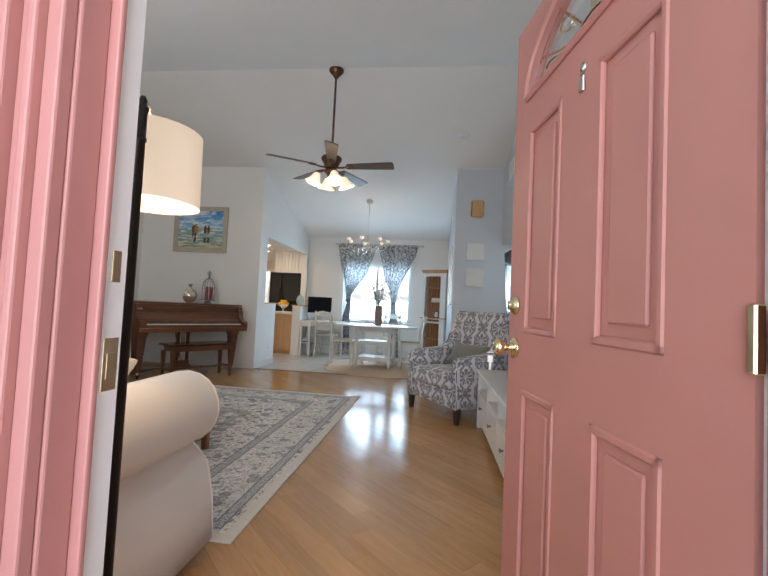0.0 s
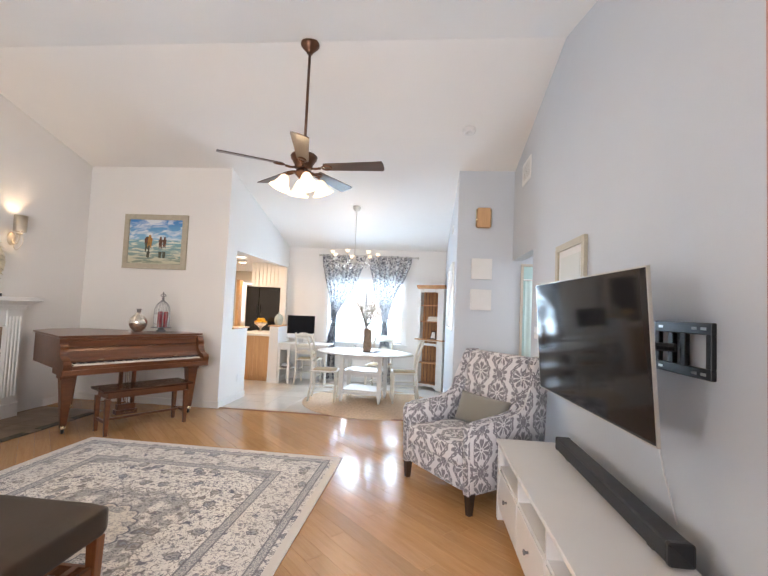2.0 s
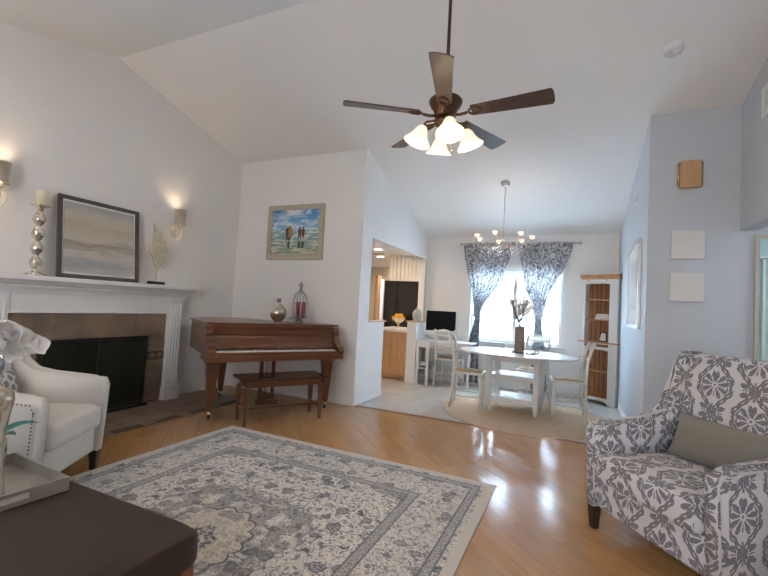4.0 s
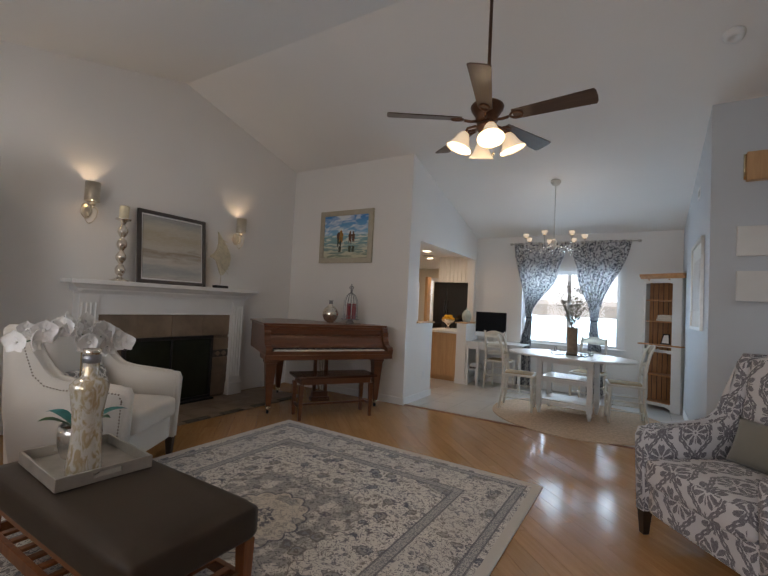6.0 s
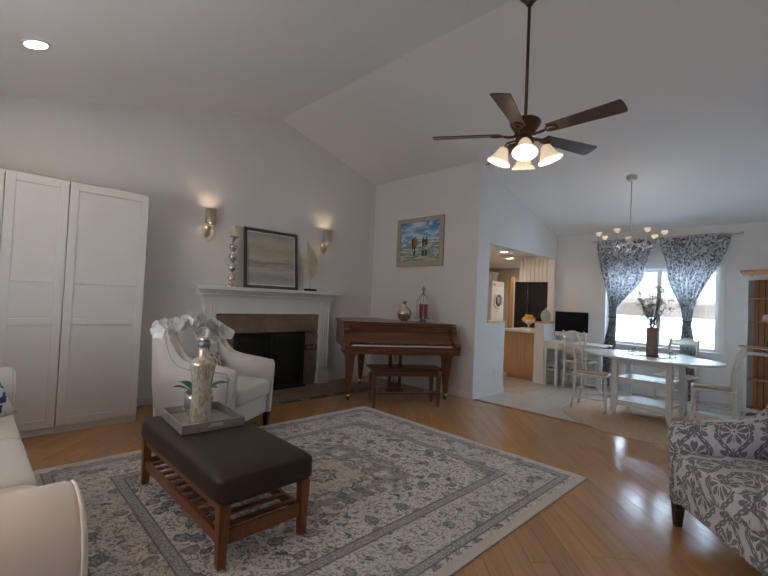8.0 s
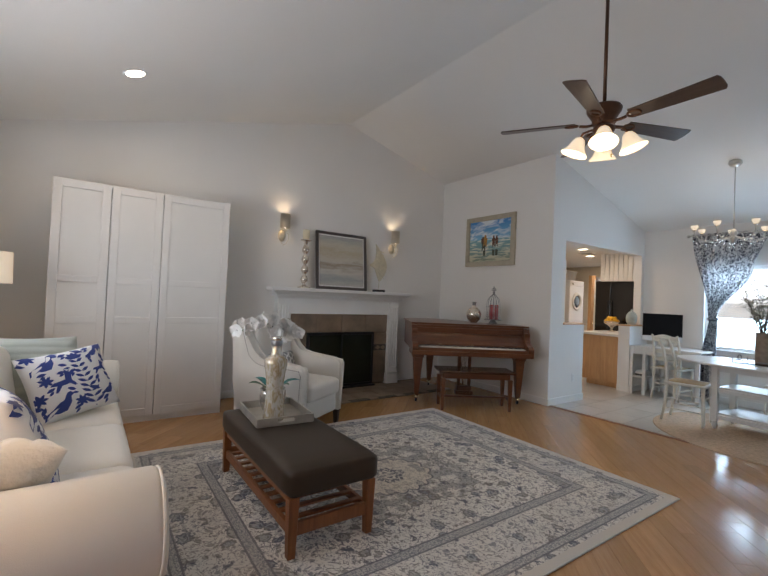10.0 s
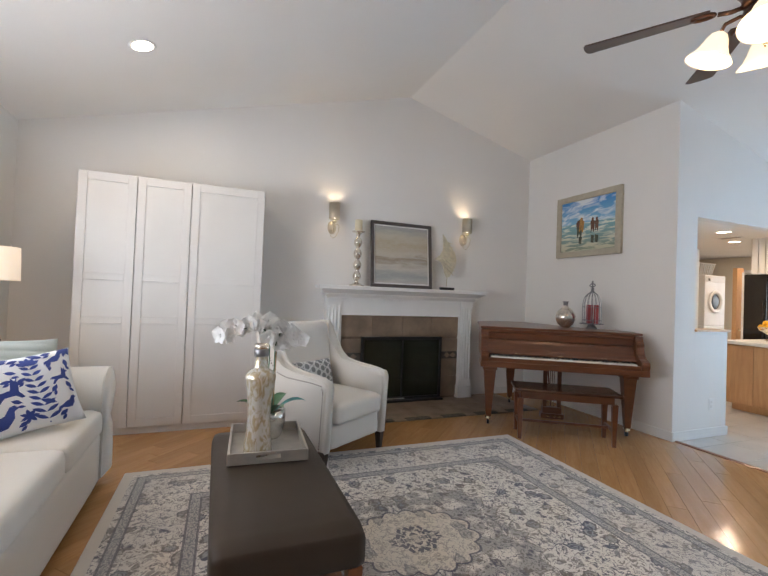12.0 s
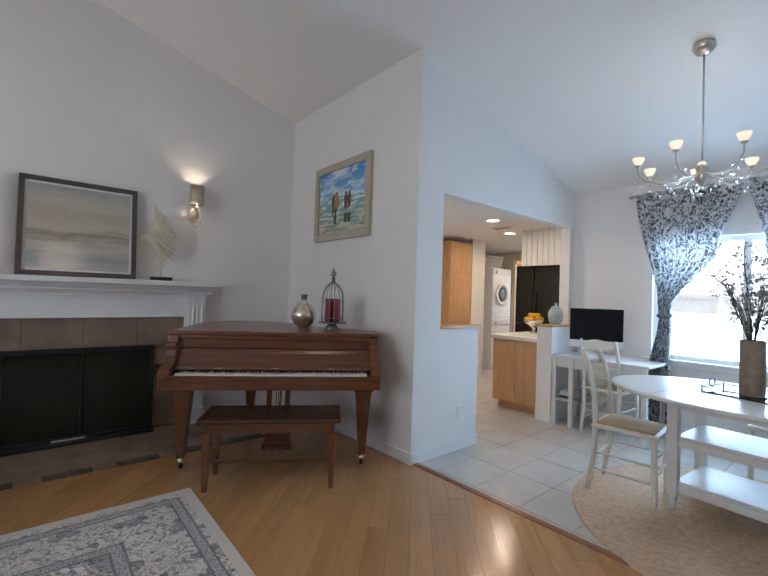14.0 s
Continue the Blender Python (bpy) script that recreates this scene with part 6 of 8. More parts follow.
def ceiling_things():
    tilt = math.degrees(math.atan(0.265))
    d = thing("smoke_detector", "round white smoke detector on the sloping ceiling", "smoke detector", pose(0.365, 6.0, roof(6.0) - 0.001, -tilt, 0, 0))
    part("base", lathe([(0, 0), (0.078, 0), (0.078, -0.012), (0, -0.012)], 28), TRIM, d, "", True)
    part("cover", lathe([(0.07, -0.012), (0.07, -0.03), (0.055, -0.042), (0.03, -0.045), (0.03, -0.040), (0, -0.040)], 28), TRIM, d, "", True)
    for x, y in ((-3.85, 1.90),):
        c = thing("recessed_light", "lit round recessed downlight in the sloping ceiling", "ceiling light", pose(x, y, roof(y) - 0.0005, tilt, 0, 0))
        part("trim_ring", lathe([(0.075, 0), (0.098, 0), (0.098, -0.004), (0.085, -0.008), (0.075, -0.004)], 32), TRIM, c, "", True)
        part("lens", lathe([(0, -0.003), (0.076, -0.003), (0.076, -0.001), (0, -0.001)], 32), DOWN, c, "glowing lens", True)
        lamp("downlight", "AREA", 7, (1.0, 0.82, 0.60), pose(x, y, roof(y) - 0.03, tilt, 0, 0), 0.12)


rug()
wardrobe()
fireplace()
sconce(3.80)
sconce(5.68)
mantel_things()
painting()
armchairs()
ottoman()
tray_things()
sofa()
arc_lamp(-0.79, 1.01, 120, 1.445, "black arc floor lamp with lit drum shade behind the sofa", 9)
table_lamp()
console()
television()
east_wall_things()
ceiling_fan()
ceiling_things()


def piano():
    m = pose(-3.367, 5.782, 0, 0, 0, 57.5)
    p = thing("baby_grand_piano", "red-brown mahogany baby grand piano with closed lid", "piano", m)
    h = 0.785
    def rim(inset):
        pts = [(-h + inset, 0.30), (-h + inset, 1.20), (-0.60, 1.42), (-0.36, 1.50 - inset), (-0.12, 1.42 - inset), (0.08, 1.18), (0.24, 0.90), (0.46, 0.72), (0.66, 0.62 - inset), (h - inset, 0.50), (h - inset, 0.30)]
        return pts
    part("case", prism(rim(0.0), "z", 0.70, 1.035), MAHOGANY, p)
    part("lid", prism([(-h - 0.015, 0.20)] + [(x * 1.015, y + 0.01) for x, y in rim(-0.01)[1:-1]] + [(h + 0.015, 0.48), (h + 0.015, 0.20)], "z", 1.045, 1.065), MAHOGANY, p)
    part("lid_edge", box(-h - 0.018, h + 0.018, 0.185, 0.205, 1.042, 1.068, 0.006), MAHOGANY, p)
    part("front_board", box(-h + 0.06, h - 0.06, 0.235, 0.255, 0.80, 1.04, 0.003), MAHOGANY, p)
    part("fallboard", prism([(0.115, 0.785), (0.120, 0.805), (0.150, 0.835), (0.19, 0.90), (0.20, 0.925), (0.234, 0.925), (0.234, 0.785)], "x", -h + 0.06, h - 0.06), MAHOGANY, p)
    part("fallboard_trim", box(-h + 0.06, h - 0.06, 0.194, 0.236, 0.927, 0.935, 0.002), MAHOGANY, p)
    part("music_flap", box(-h + 0.06, h - 0.06, 0.205, 0.234, 0.939, 1.005, 0.003), MAHOGANY, p)
    part("flap_rail", box(-h + 0.055, h - 0.055, 0.19, 0.234, 1.009, 1.040, 0.004), MAHOGANY, p)
    for x in (-0.42, 0.0, 0.42):
        part("hinge", box(x - 0.03, x + 0.03, 0.117, 0.124, 0.788, 0.798, 0.001, 1), BRASS, p, "small brass hinge")
    part("keybed", box(-h - 0.02, h + 0.02, 0.0, 0.33, 0.655, 0.715, 0.006), MAHOGANY, p)
    part("key_slip", box(-h + 0.06, h - 0.06, 0.004, 0.026, 0.715, 0.757, 0.004), MAHOGANY, p)
    for s in (-1, 1):
        cheek = [(0.0, 0.715), (-0.012, 0.745), (-0.012, 0.775), (0.005, 0.80), (0.035, 0.812), (0.075, 0.822), (0.11, 0.848), (0.132, 0.885), (0.14, 0.925), (0.135, 0.955), (0.142, 0.975), (0.165, 0.985), (0.172, 1.035), (0.32, 1.035), (0.32, 0.715)]
        x0, x1 = sorted((s * (h + 0.015), s * (h - 0.058)))
        part("cheek", prism(cheek, "x", x0, x1), MAHOGANY, p)
    kw = 2 * (h - 0.085) / 52
    keys = part("keyboard", box(-h + 0.085, h - 0.085, 0.03, 0.2, 0.735, 0.752), BLACK, p)
    me = bpy.data.meshes.new("white_key")
    one = box(-kw / 2 + 0.0006, kw / 2 - 0.0006, 0.028, 0.185, 0.752, 0.770, 0.0015, 1)
    one.to_mesh(me)
    one.free()
    me.materials.append(IVORY)
    mb = bpy.data.meshes.new("black_key")
    one = box(-0.0055, 0.0055, 0.078, 0.185, 0.7705, 0.782, 0.0015, 1)
    one.to_mesh(mb)
    one.free()
    mb.materials.append(BLACK)
    for k in range(52):
        x = -h + 0.085 + kw * (k + 0.5)
        ob = new("white_key", me)
        ob.parent, ob.location = keys, (x, 0, 0)
        if (k + 5) % 7 not in (2, 6) and k < 51:
            ob = new("black_key", mb)
            ob.parent, ob.location = keys, (x + kw / 2, 0, 0)
    for x, y in ((-h + 0.09, 0.24), (h - 0.09, 0.24), (-0.36, 1.28)):
        l = part("leg", tapered(x, y, 0.09, 0.60, 0.055, 0.125), MAHOGANY, p)
        part("leg_block", box(x - 0.075, x + 0.075, y - 0.075, y + 0.075, 0.60, 0.70, 0.006), MAHOGANY, l)
        part("ferrule", lathe([(0.028, 0.055), (0.03, 0.09), (0, 0.092)], 16, None, (x, y, 0)), BRASS, l, "brass ferrule", True)
        bm = lathe([(0, -0.011), (0.026, -0.011), (0.028, 0), (0.026, 0.011), (0, 0.011)], 18)
        part("caster", moved(bm, pose(x, y + 0.008, 0.028, 0, 90, 0)), BLACK, l, "", True)
    ly = part("lyre", box(-0.10, 0.10, 0.42, 0.50, 0.12, 0.19, 0.006), MAHOGANY, p)
    for s in (-1, 1):
        part("lyre_post", box(s * 0.075 - 0.02, s * 0.075 + 0.02, 0.44, 0.48, 0.19, 0.70, 0.004), MAHOGANY, ly)
    for k in (-1, 0, 1):
        part("lyre_rod", tube([(k * 0.02, 0.46, 0.19), (k * 0.02, 0.46, 0.70)], 0.004, 6), BRASS, ly)
        part("pedal", moved(rounded(0.028, 0.13, 0.012, 0.006, 0, 3), pose(k * 0.055, 0.385, 0.115)), BRASS, ly, "brass pedal", True)
    part("lyre_brace", tube([(0, 0.48, 0.16), (0, 0.78, 0.70)], 0.008, 6), MAHOGANY, ly)
    part("pedal_box", box(-0.12, 0.12, 0.40, 0.51, 0.07, 0.125, 0.006), MAHOGANY, ly)
    # darker bench wood for the seat, with its dark reflection painted in
    bench_top_dark = wood("bench_wood_dark_reflection", (0.035, 0.012, 0.007), (0.085, 0.030, 0.014), 0.25, 0, coat=0.3)
    # bench
    b = thing("piano_bench", "mahogany piano bench with straight legs", "bench", m @ pose(0.015, -0.19, 0))
    part("seat", box(-0.49, 0.49, -0.015, 0.385, 0.470, 0.498, 0.008), bench_top_dark, b, "polished seat, its dark reflection put into the colour")
    part("apron", box(-0.43, 0.43, 0.04, 0.33, 0.395, 0.465, 0.004), MAHOGANY, b)
    for x in (-0.43, 0.43):
        for y in (0.04, 0.33):
            part("leg", tapered(x, y, 0, 0.40, 0.034, 0.052), MAHOGANY, b)
        part("side_stretcher", box(x - 0.012, x + 0.012, 0.05, 0.32, 0.13, 0.16, 0.003), MAHOGANY, b)
    part("stretcher", box(-0.42, 0.42, 0.173, 0.197, 0.133, 0.157, 0.003), MAHOGANY, b)
    # vase and birdcage candle holder on the lid
    z = 1.066
    v = thing("round_vase", "round silver mercury-glass vase on the piano", "vase", pose(-3.86, 6.30, z))
    part("body", lathe([(0, 0), (0.045, 0), (0.048, 0.008), (0.085, 0.04), (0.108, 0.09), (0.112, 0.125), (0.10, 0.17), (0.065, 0.21), (0.032, 0.235), (0.026, 0.255)], 32), MERCURY, v, "", True)
    part("neck", lathe([(0.026, 0.25), (0.026, 0.29), (0.036, 0.302), (0.033, 0.304), (0.022, 0.29), (0.022, 0.25)], 24), PEWTER, v, "", True)
    c = thing("birdcage_candle_holder", "pewter birdcage candle holder with three red candles", "candle holder", pose(-3.645, 6.47, z))
    part("foot", lathe([(0, 0), (0.06, 0), (0.062, 0.01), (0.045, 0.03), (0.035, 0.05), (0, 0.05)], 24), PEWTER, c, "", True)
    part("plate", lathe([(0, 0.05), (0.125, 0.055), (0.13, 0.062), (0.12, 0.066), (0, 0.062)], 32), PEWTER, c, "", True)
    for k in range(14):
        a = 2 * math.pi * k / 14
        pts = [(0.098 * math.cos(a) * q, 0.098 * math.sin(a) * q, zz) for q, zz in ((1, 0.064), (1, 0.25), (0.96, 0.30), (0.85, 0.345), (0.62, 0.385), (0.33, 0.41), (0.06, 0.418))]
        part("wire", tube(pts, 0.003, 5), PEWTER, c)
    for zz in (0.10, 0.25):
        part("hoop", tube([(0.099 * math.cos(2 * math.pi * k / 24), 0.099 * math.sin(2 * math.pi * k / 24), zz) for k in range(24)], 0.003, 5, None, True), PEWTER, c)
    bm = lathe([(0, 0.415), (0.03, 0.418), (0.016, 0.43), (0.012, 0.445), (0.022, 0.455), (0.010, 0.465), (0, 0.466)], 16)
    for q, s_ in ((0, 1), (0, -1), (1, 0)):
        tube([(0.0, 0, 0.47), (0.025 * s_, 0, 0.485 + 0.02 * q), (0.04 * s_, 0, 0.49 + 0.03 * q), (0.028 * s_, 0, 0.505 + 0.02 * q), (0, 0, 0.52)], 0.006, 6, bm)
    tube([(0, 0, 0.46), (0, 0, 0.545)], 0.008, 6, bm)
    part("finial", bm, PEWTER, c, "cross-shaped finial", True)
    for k in range(3):
        a = 2.1 * k + 0.5
        part("candle", lathe([(0, 0.064), (0.026, 0.064), (0.026, 0.27), (0.02, 0.274), (0, 0.27)], 16, None, (0.045 * math.cos(a), 0.045 * math.sin(a), 0)), REDWAX, c, "dark red candle", True)


piano()

# ---- dining area and kitchen ----
TILE = material("pale_stone_floor_tile", (0.52, 0.49, 0.45), 0.28, vary=0.08, scale=4, grain=40, bump=0.06)
TILEGROUT = material("grey_tile_grout", (0.42, 0.40, 0.37), 0.9, vary=0.1, scale=20)
JUTE = material("woven_jute", (0.55, 0.40, 0.275), 0.95, vary=0.18, scale=30, grain=160, bump=0.6)
RUSH = material("woven_rush_seat", (0.46, 0.34, 0.19), 0.85, vary=0.2, scale=50, grain=200, bump=0.5)
CHAIRW = material("antique_white_chair_paint", (0.72, 0.68, 0.60), 0.45, vary=0.05, scale=14, bump=0.05)
STAINLESS = material("stainless_steel", (0.55, 0.55, 0.55), 0.25, 1.0, vary=0.05)
COUNTER = material("white_counter_tile", (0.80, 0.79, 0.76), 0.3, vary=0.03, scale=6)
STUCCO = material("pale_stucco", (0.80, 0.78, 0.74), 0.9, vary=0.05, scale=2, grain=40, bump=0.3)
LEMON = material("lemon_skin", (0.75, 0.42, 0.02), 0.45, vary=0.1, scale=20, grain=120, bump=0.2)
CELADON = material("celadon_glaze", (0.45, 0.52, 0.50), 0.2, vary=0.12, scale=14, bump=0.02)
BROWNVASE = material("brown_ceramic", (0.25, 0.18, 0.125), 0.4, vary=0.2, scale=20, grain=40, bump=0.2)
BOUGH = material("dark_twig", (0.07, 0.05, 0.035), 0.8, vary=0.2, scale=40)
BLOSSOM = material("dried_blossom", (0.30, 0.31, 0.25), 0.8, vary=0.3, scale=40)
LOUVRE = material("backlit_white_shutter", (0.8, 0.8, 0.78), 0.6, vary=0.02)
DRUM = material("washer_door_glass", (0.10, 0.13, 0.16), 0.12, vary=0)


def curtain_material():
    m = material("printed_sheer_curtain", (0.7, 0.7, 0.7), 0.95, vary=0)
    n = Nodes(m)
    c = n.coords("UV")
    u, v, w = n.split(c)
    p = n.join(n.op("MULTIPLY", u, 1.0), v)
    w1 = n.op("MULTIPLY", n.op("SUBTRACT", n.noise(p, 9, 2), 0.5), 0.16)
    w2 = n.op("MULTIPLY", n.op("SUBTRACT", n.noise(n.join(v, u), 9, 2), 0.5), 0.16)
    q = n.join(n.op("ADD", u, w1), n.op("ADD", v, w2))
    edge = n.voronoi(q, 19, "DISTANCE_TO_EDGE")
    core = n.voronoi(q, 19, "F1")
    outline = n.op("LESS_THAN", edge, 0.085)
    vein = n.op("LESS_THAN", n.op("ABSOLUTE", n.op("SUBTRACT", core, 0.24)), 0.035)
    holes = n.op("GREATER_THAN", n.noise(q, 24, 2, 0.6), 0.58)
    f = n.op("SUBTRACT", 1.0, n.op("MAXIMUM", n.op("MAXIMUM", outline, vein), holes))
    col = n.mix(f, (0.70, 0.69, 0.68), (0.105, 0.105, 0.125))
    n.colour(col)
    nt = n.nt
    tr = nt.nodes.new("ShaderNodeBsdfTranslucent")
    nt.links.new(col, tr.inputs["Color"])
    mixer = nt.nodes.new("ShaderNodeMixShader")
    mixer.inputs[0].default_value = 0.27
    nt.links.new(n.b.outputs[0], mixer.inputs[1])
    nt.links.new(tr.outputs[0], mixer.inputs[2])
    nt.links.new(mixer.outputs[0], nt.nodes["Material Output"].inputs["Surface"])
    return m


CURTAIN = curtain_material()
TIE = fabric("grey_tie_cloth", (0.12, 0.125, 0.15), 0.1)


def dining_window():
    w0, w1, z0, z1 = -2.06, -0.50, 0.80, 2.08
    W, H = w1 - w0, z1 - z0
    w = tagged(new("window_1"), "white sliding dining window with a wide casing", "window", "", "structure")
    w.matrix_world = pose((w0 + w1) / 2, YB, z0)
    bm = frame_bars(W + 0.15, H + 0.15, 0.075, 0.022)
    part("window_casing", moved(bm, pose(0, 0, -0.075)), TRIM, w)
    part("window_sill", box(-W / 2 - 0.10, W / 2 + 0.10, -0.06, 0.05, -0.02, 0.004, 0.006), TRIM, w)
    fr = part("window_frame", moved(frame_bars(W, H, 0.05, 0.05), pose(0, 0.09, 0)), TRIM, w)
    part("mullion", box(-0.03, 0.03, 0.045, 0.085, 0.05, H - 0.05, 0.003), TRIM, fr)
    for s in (-1, 1):
        pane = part("pane", box(*sorted((s * 0.03, s * (W / 2 - 0.05))), 0.064, 0.068, 0.05, H - 0.05), GLASS, fr)
        pane.visible_shadow = False
    # outside: patio wall, fence and ground
    setting("ground", box(-60, 60, -60, 60, -0.6, -0.35), STUCCO, "pale concrete ground")
    glow = material("bright_hazy_sky", (0.9, 0.95, 1.0), 1.0, vary=0, emit=2.2, emit_colour=(0.90, 0.96, 1.0))
    setting("backdrop", box(-60, 60, 59.5, 59.8, -0.35, 45), glow, "bright hazy sky beyond the dining window")
    h = thing("neighbour_house", "low pale stucco house beyond the dining window", "house", pose(-1.5, 16.5, -0.35))
    part("wall", box(-7, 4, 0, 0.3, 0, 1.9), STUCCO, h)
    part("roof", prism([(-0.02, 1.9), (2.4, 2.1), (2.4, 2.2), (-0.02, 1.98)], "x", -7.4, 4.4), STUCCO, h)
    part("window", box(0.0, 0.7, -0.02, 0.05, 1.0, 1.6), TILEGROUT, h)
    f = thing("patio_rail", "pale metal rail outside the dining window", "railing", pose(-1.3, 11.4, -0.35))
    part("top_rail", box(-1.6, 1.6, -0.02, 0.02, 1.20, 1.24), TRIM, f)
    part("bottom_rail", box(-1.6, 1.6, -0.02, 0.02, 0.3, 0.33), TRIM, f)
    for k in range(17):
        part("baluster", box(-1.6 + k * 0.2 - 0.01, -1.6 + k * 0.2 + 0.01, -0.01, 0.01, 0, 1.2), TRIM, f)


def curtains():
    y = YB - 0.11
    rod = thing("curtain_rod", "thin brushed metal curtain rod above the window", "curtain rod", pose(0, y, 2.57))
    part("pole", tube([(-2.24, 0, 0), (-0.27, 0, 0)], 0.010, 10), CHROME, rod, "", True)
    for x in (-2.26, -0.25):
        part("finial", moved(lathe([(0, -0.03), (0.02, -0.02), (0.026, 0), (0.02, 0.02), (0, 0.03)], 14), pose(x, 0, 0, 0, 90, 0)), CHROME, rod, "", True)
    for x in (-2.15, -0.36):
        part("bracket", box(x - 0.01, x + 0.01, 0, 0.11, -0.02, 0.012), CHROME, rod)

    def lerp(ks, v):
        for (a, p), (b, q) in zip(ks, ks[1:]):
            if v <= b:
                t = (v - a) / (b - a)
                t = t * t * (3 - 2 * t)
                return p + (q - p) * t
        return ks[-1][1]

    for lb, outer, inner in (("grey floral curtain tied back by the desk side", ((0, -2.21), (0.5, -1.975), (0.525, -1.965), (0.75, -2.06), (1, -2.10)), ((0, -1.29), (0.22, -1.45), (0.5, -1.86), (0.525, -1.85), (0.7, -1.86), (1, -1.84))),
                             ("grey floral curtain tied back by the hutch side", ((0, -0.36), (0.5, -0.80), (0.525, -0.81), (0.75, -0.74), (1, -0.70)), ((0, -1.26), (0.22, -1.15), (0.5, -0.93), (0.525, -0.925), (0.7, -0.95), (1, -0.96)))):
        c = thing("curtain", lb, "curtain", pose(0, y, 0), "dining window curtains")

        def surf(u, v, outer=outer, inner=inner):
            x = lerp(outer, v) * (1 - u) + lerp(inner, v) * u
            width = abs(lerp(outer, v) - lerp(inner, v))
            amp = 0.012 + 0.05 * max(0, 1 - width / 0.95)
            if 0.48 < v < 0.55:
                amp *= 0.6
            return Vector((x, amp * math.sin(2 * math.pi * 8 * u) + 0.004 * math.sin(31 * u + 5 * v), 2.59 - 2.57 * v))
        nu, nv = 96, 60
        bm = sheet(surf, nu, nv)
        bm.verts.index_update()
        uv = bm.loops.layers.uv.new("UVMap")
        for f in bm.faces:
            for lp in f.loops:
                i = lp.vert.index
                lp[uv].uv = ((i % (nu + 1)) / nu * 1.25, (i // (nu + 1)) / nv * 2.57)
        part("cloth", bm, CURTAIN, c, "", True)
        xm = (lerp(outer, 0.512) + lerp(inner, 0.512)) / 2
        part("tie_back", tube([(xm + 0.068 * math.cos(t), 0.05 * math.sin(t), 1.265 + 0.02 * math.sin(t)) for t in (2 * math.pi * k / 16 for k in range(16))], 0.010, 6, None, True), TIE, c, "", True)


def dining_chair(m, label, made=[]):
    """Cream ladder-back chair with a rush seat, facing local -y."""
    if made:
        ob = copy_thing(made[0], m)
        tagged(ob, label)
        return ob
    c = thing("dining_chair", label, "chair", m, "cream dining chairs")
    made.append(c)
    for s in (-1, 1):
        part("front_leg", tube([(s * 0.19, -0.19, 0), (s * 0.192, -0.195, 0.05), (s * 0.19, -0.19, 0.2), (s * 0.19, -0.185, 0.46)], [0.014, 0.018, 0.021, 0.021], 8), CHAIRW, c, "", True)
        part("back_post", tube([(s * 0.185, 0.235, 0), (s * 0.18, 0.20, 0.22), (s * 0.178, 0.185, 0.47), (s * 0.178, 0.20, 0.70), (s * 0.175, 0.245, 0.90), (s * 0.172, 0.285, 0.99)], [0.016, 0.019, 0.021, 0.020, 0.018, 0.015], 8), CHAIRW, c, "", True)
        for z in (0.16, 0.28):
            part("side_rung", tube([(s * 0.19, -0.185, z), (s * 0.182, 0.20, z)], 0.009, 6), CHAIRW, c, "", True)
    for z in (0.20, 0.32):
        part("front_rung", tube([(-0.19, -0.188, z), (0.19, -0.188, z)], 0.009, 6), CHAIRW, c, "", True)
    part("back_rung", tube([(-0.18, 0.20, 0.24), (0.18, 0.20, 0.24)], 0.009, 6), CHAIRW, c, "", True)
    bm = rounded(0.43, 0.43, 0.035, 0.016, 0, 6, None, (0, 0, 0.472))
    part("seat_frame", bm, CHAIRW, c, "", True)
    part("rush_seat", rounded(0.37, 0.37, 0.02, 0.01, 0.004, 6, None, (0, 0, 0.487)), RUSH, c, "woven rush seat", True)
    for z, hh in ((0.62, 0.03), (0.74, 0.032), (0.935, 0.05)):
        yb = 0.195 if z < 0.65 else (0.208 if z < 0.8 else 0.262)
        bm = sheet(lambda u, v, z=z, hh=hh, yb=yb: Vector(((2 * u - 1) * 0.175, yb + 0.028 * (1 - (2 * u - 1) ** 2) + 0.02 * v * (z > 0.9), z + hh * (2 * v - 1) * 1.0 + 0.018 * math.cos(math.pi * (2 * u - 1)) * (v > 0.5))), 12, 2)
        bmesh.ops.solidify(bm, geom=bm.faces[:], thickness=0.014)
        part("ladder_slat", bm, CHAIRW, c, "", True)
    return c


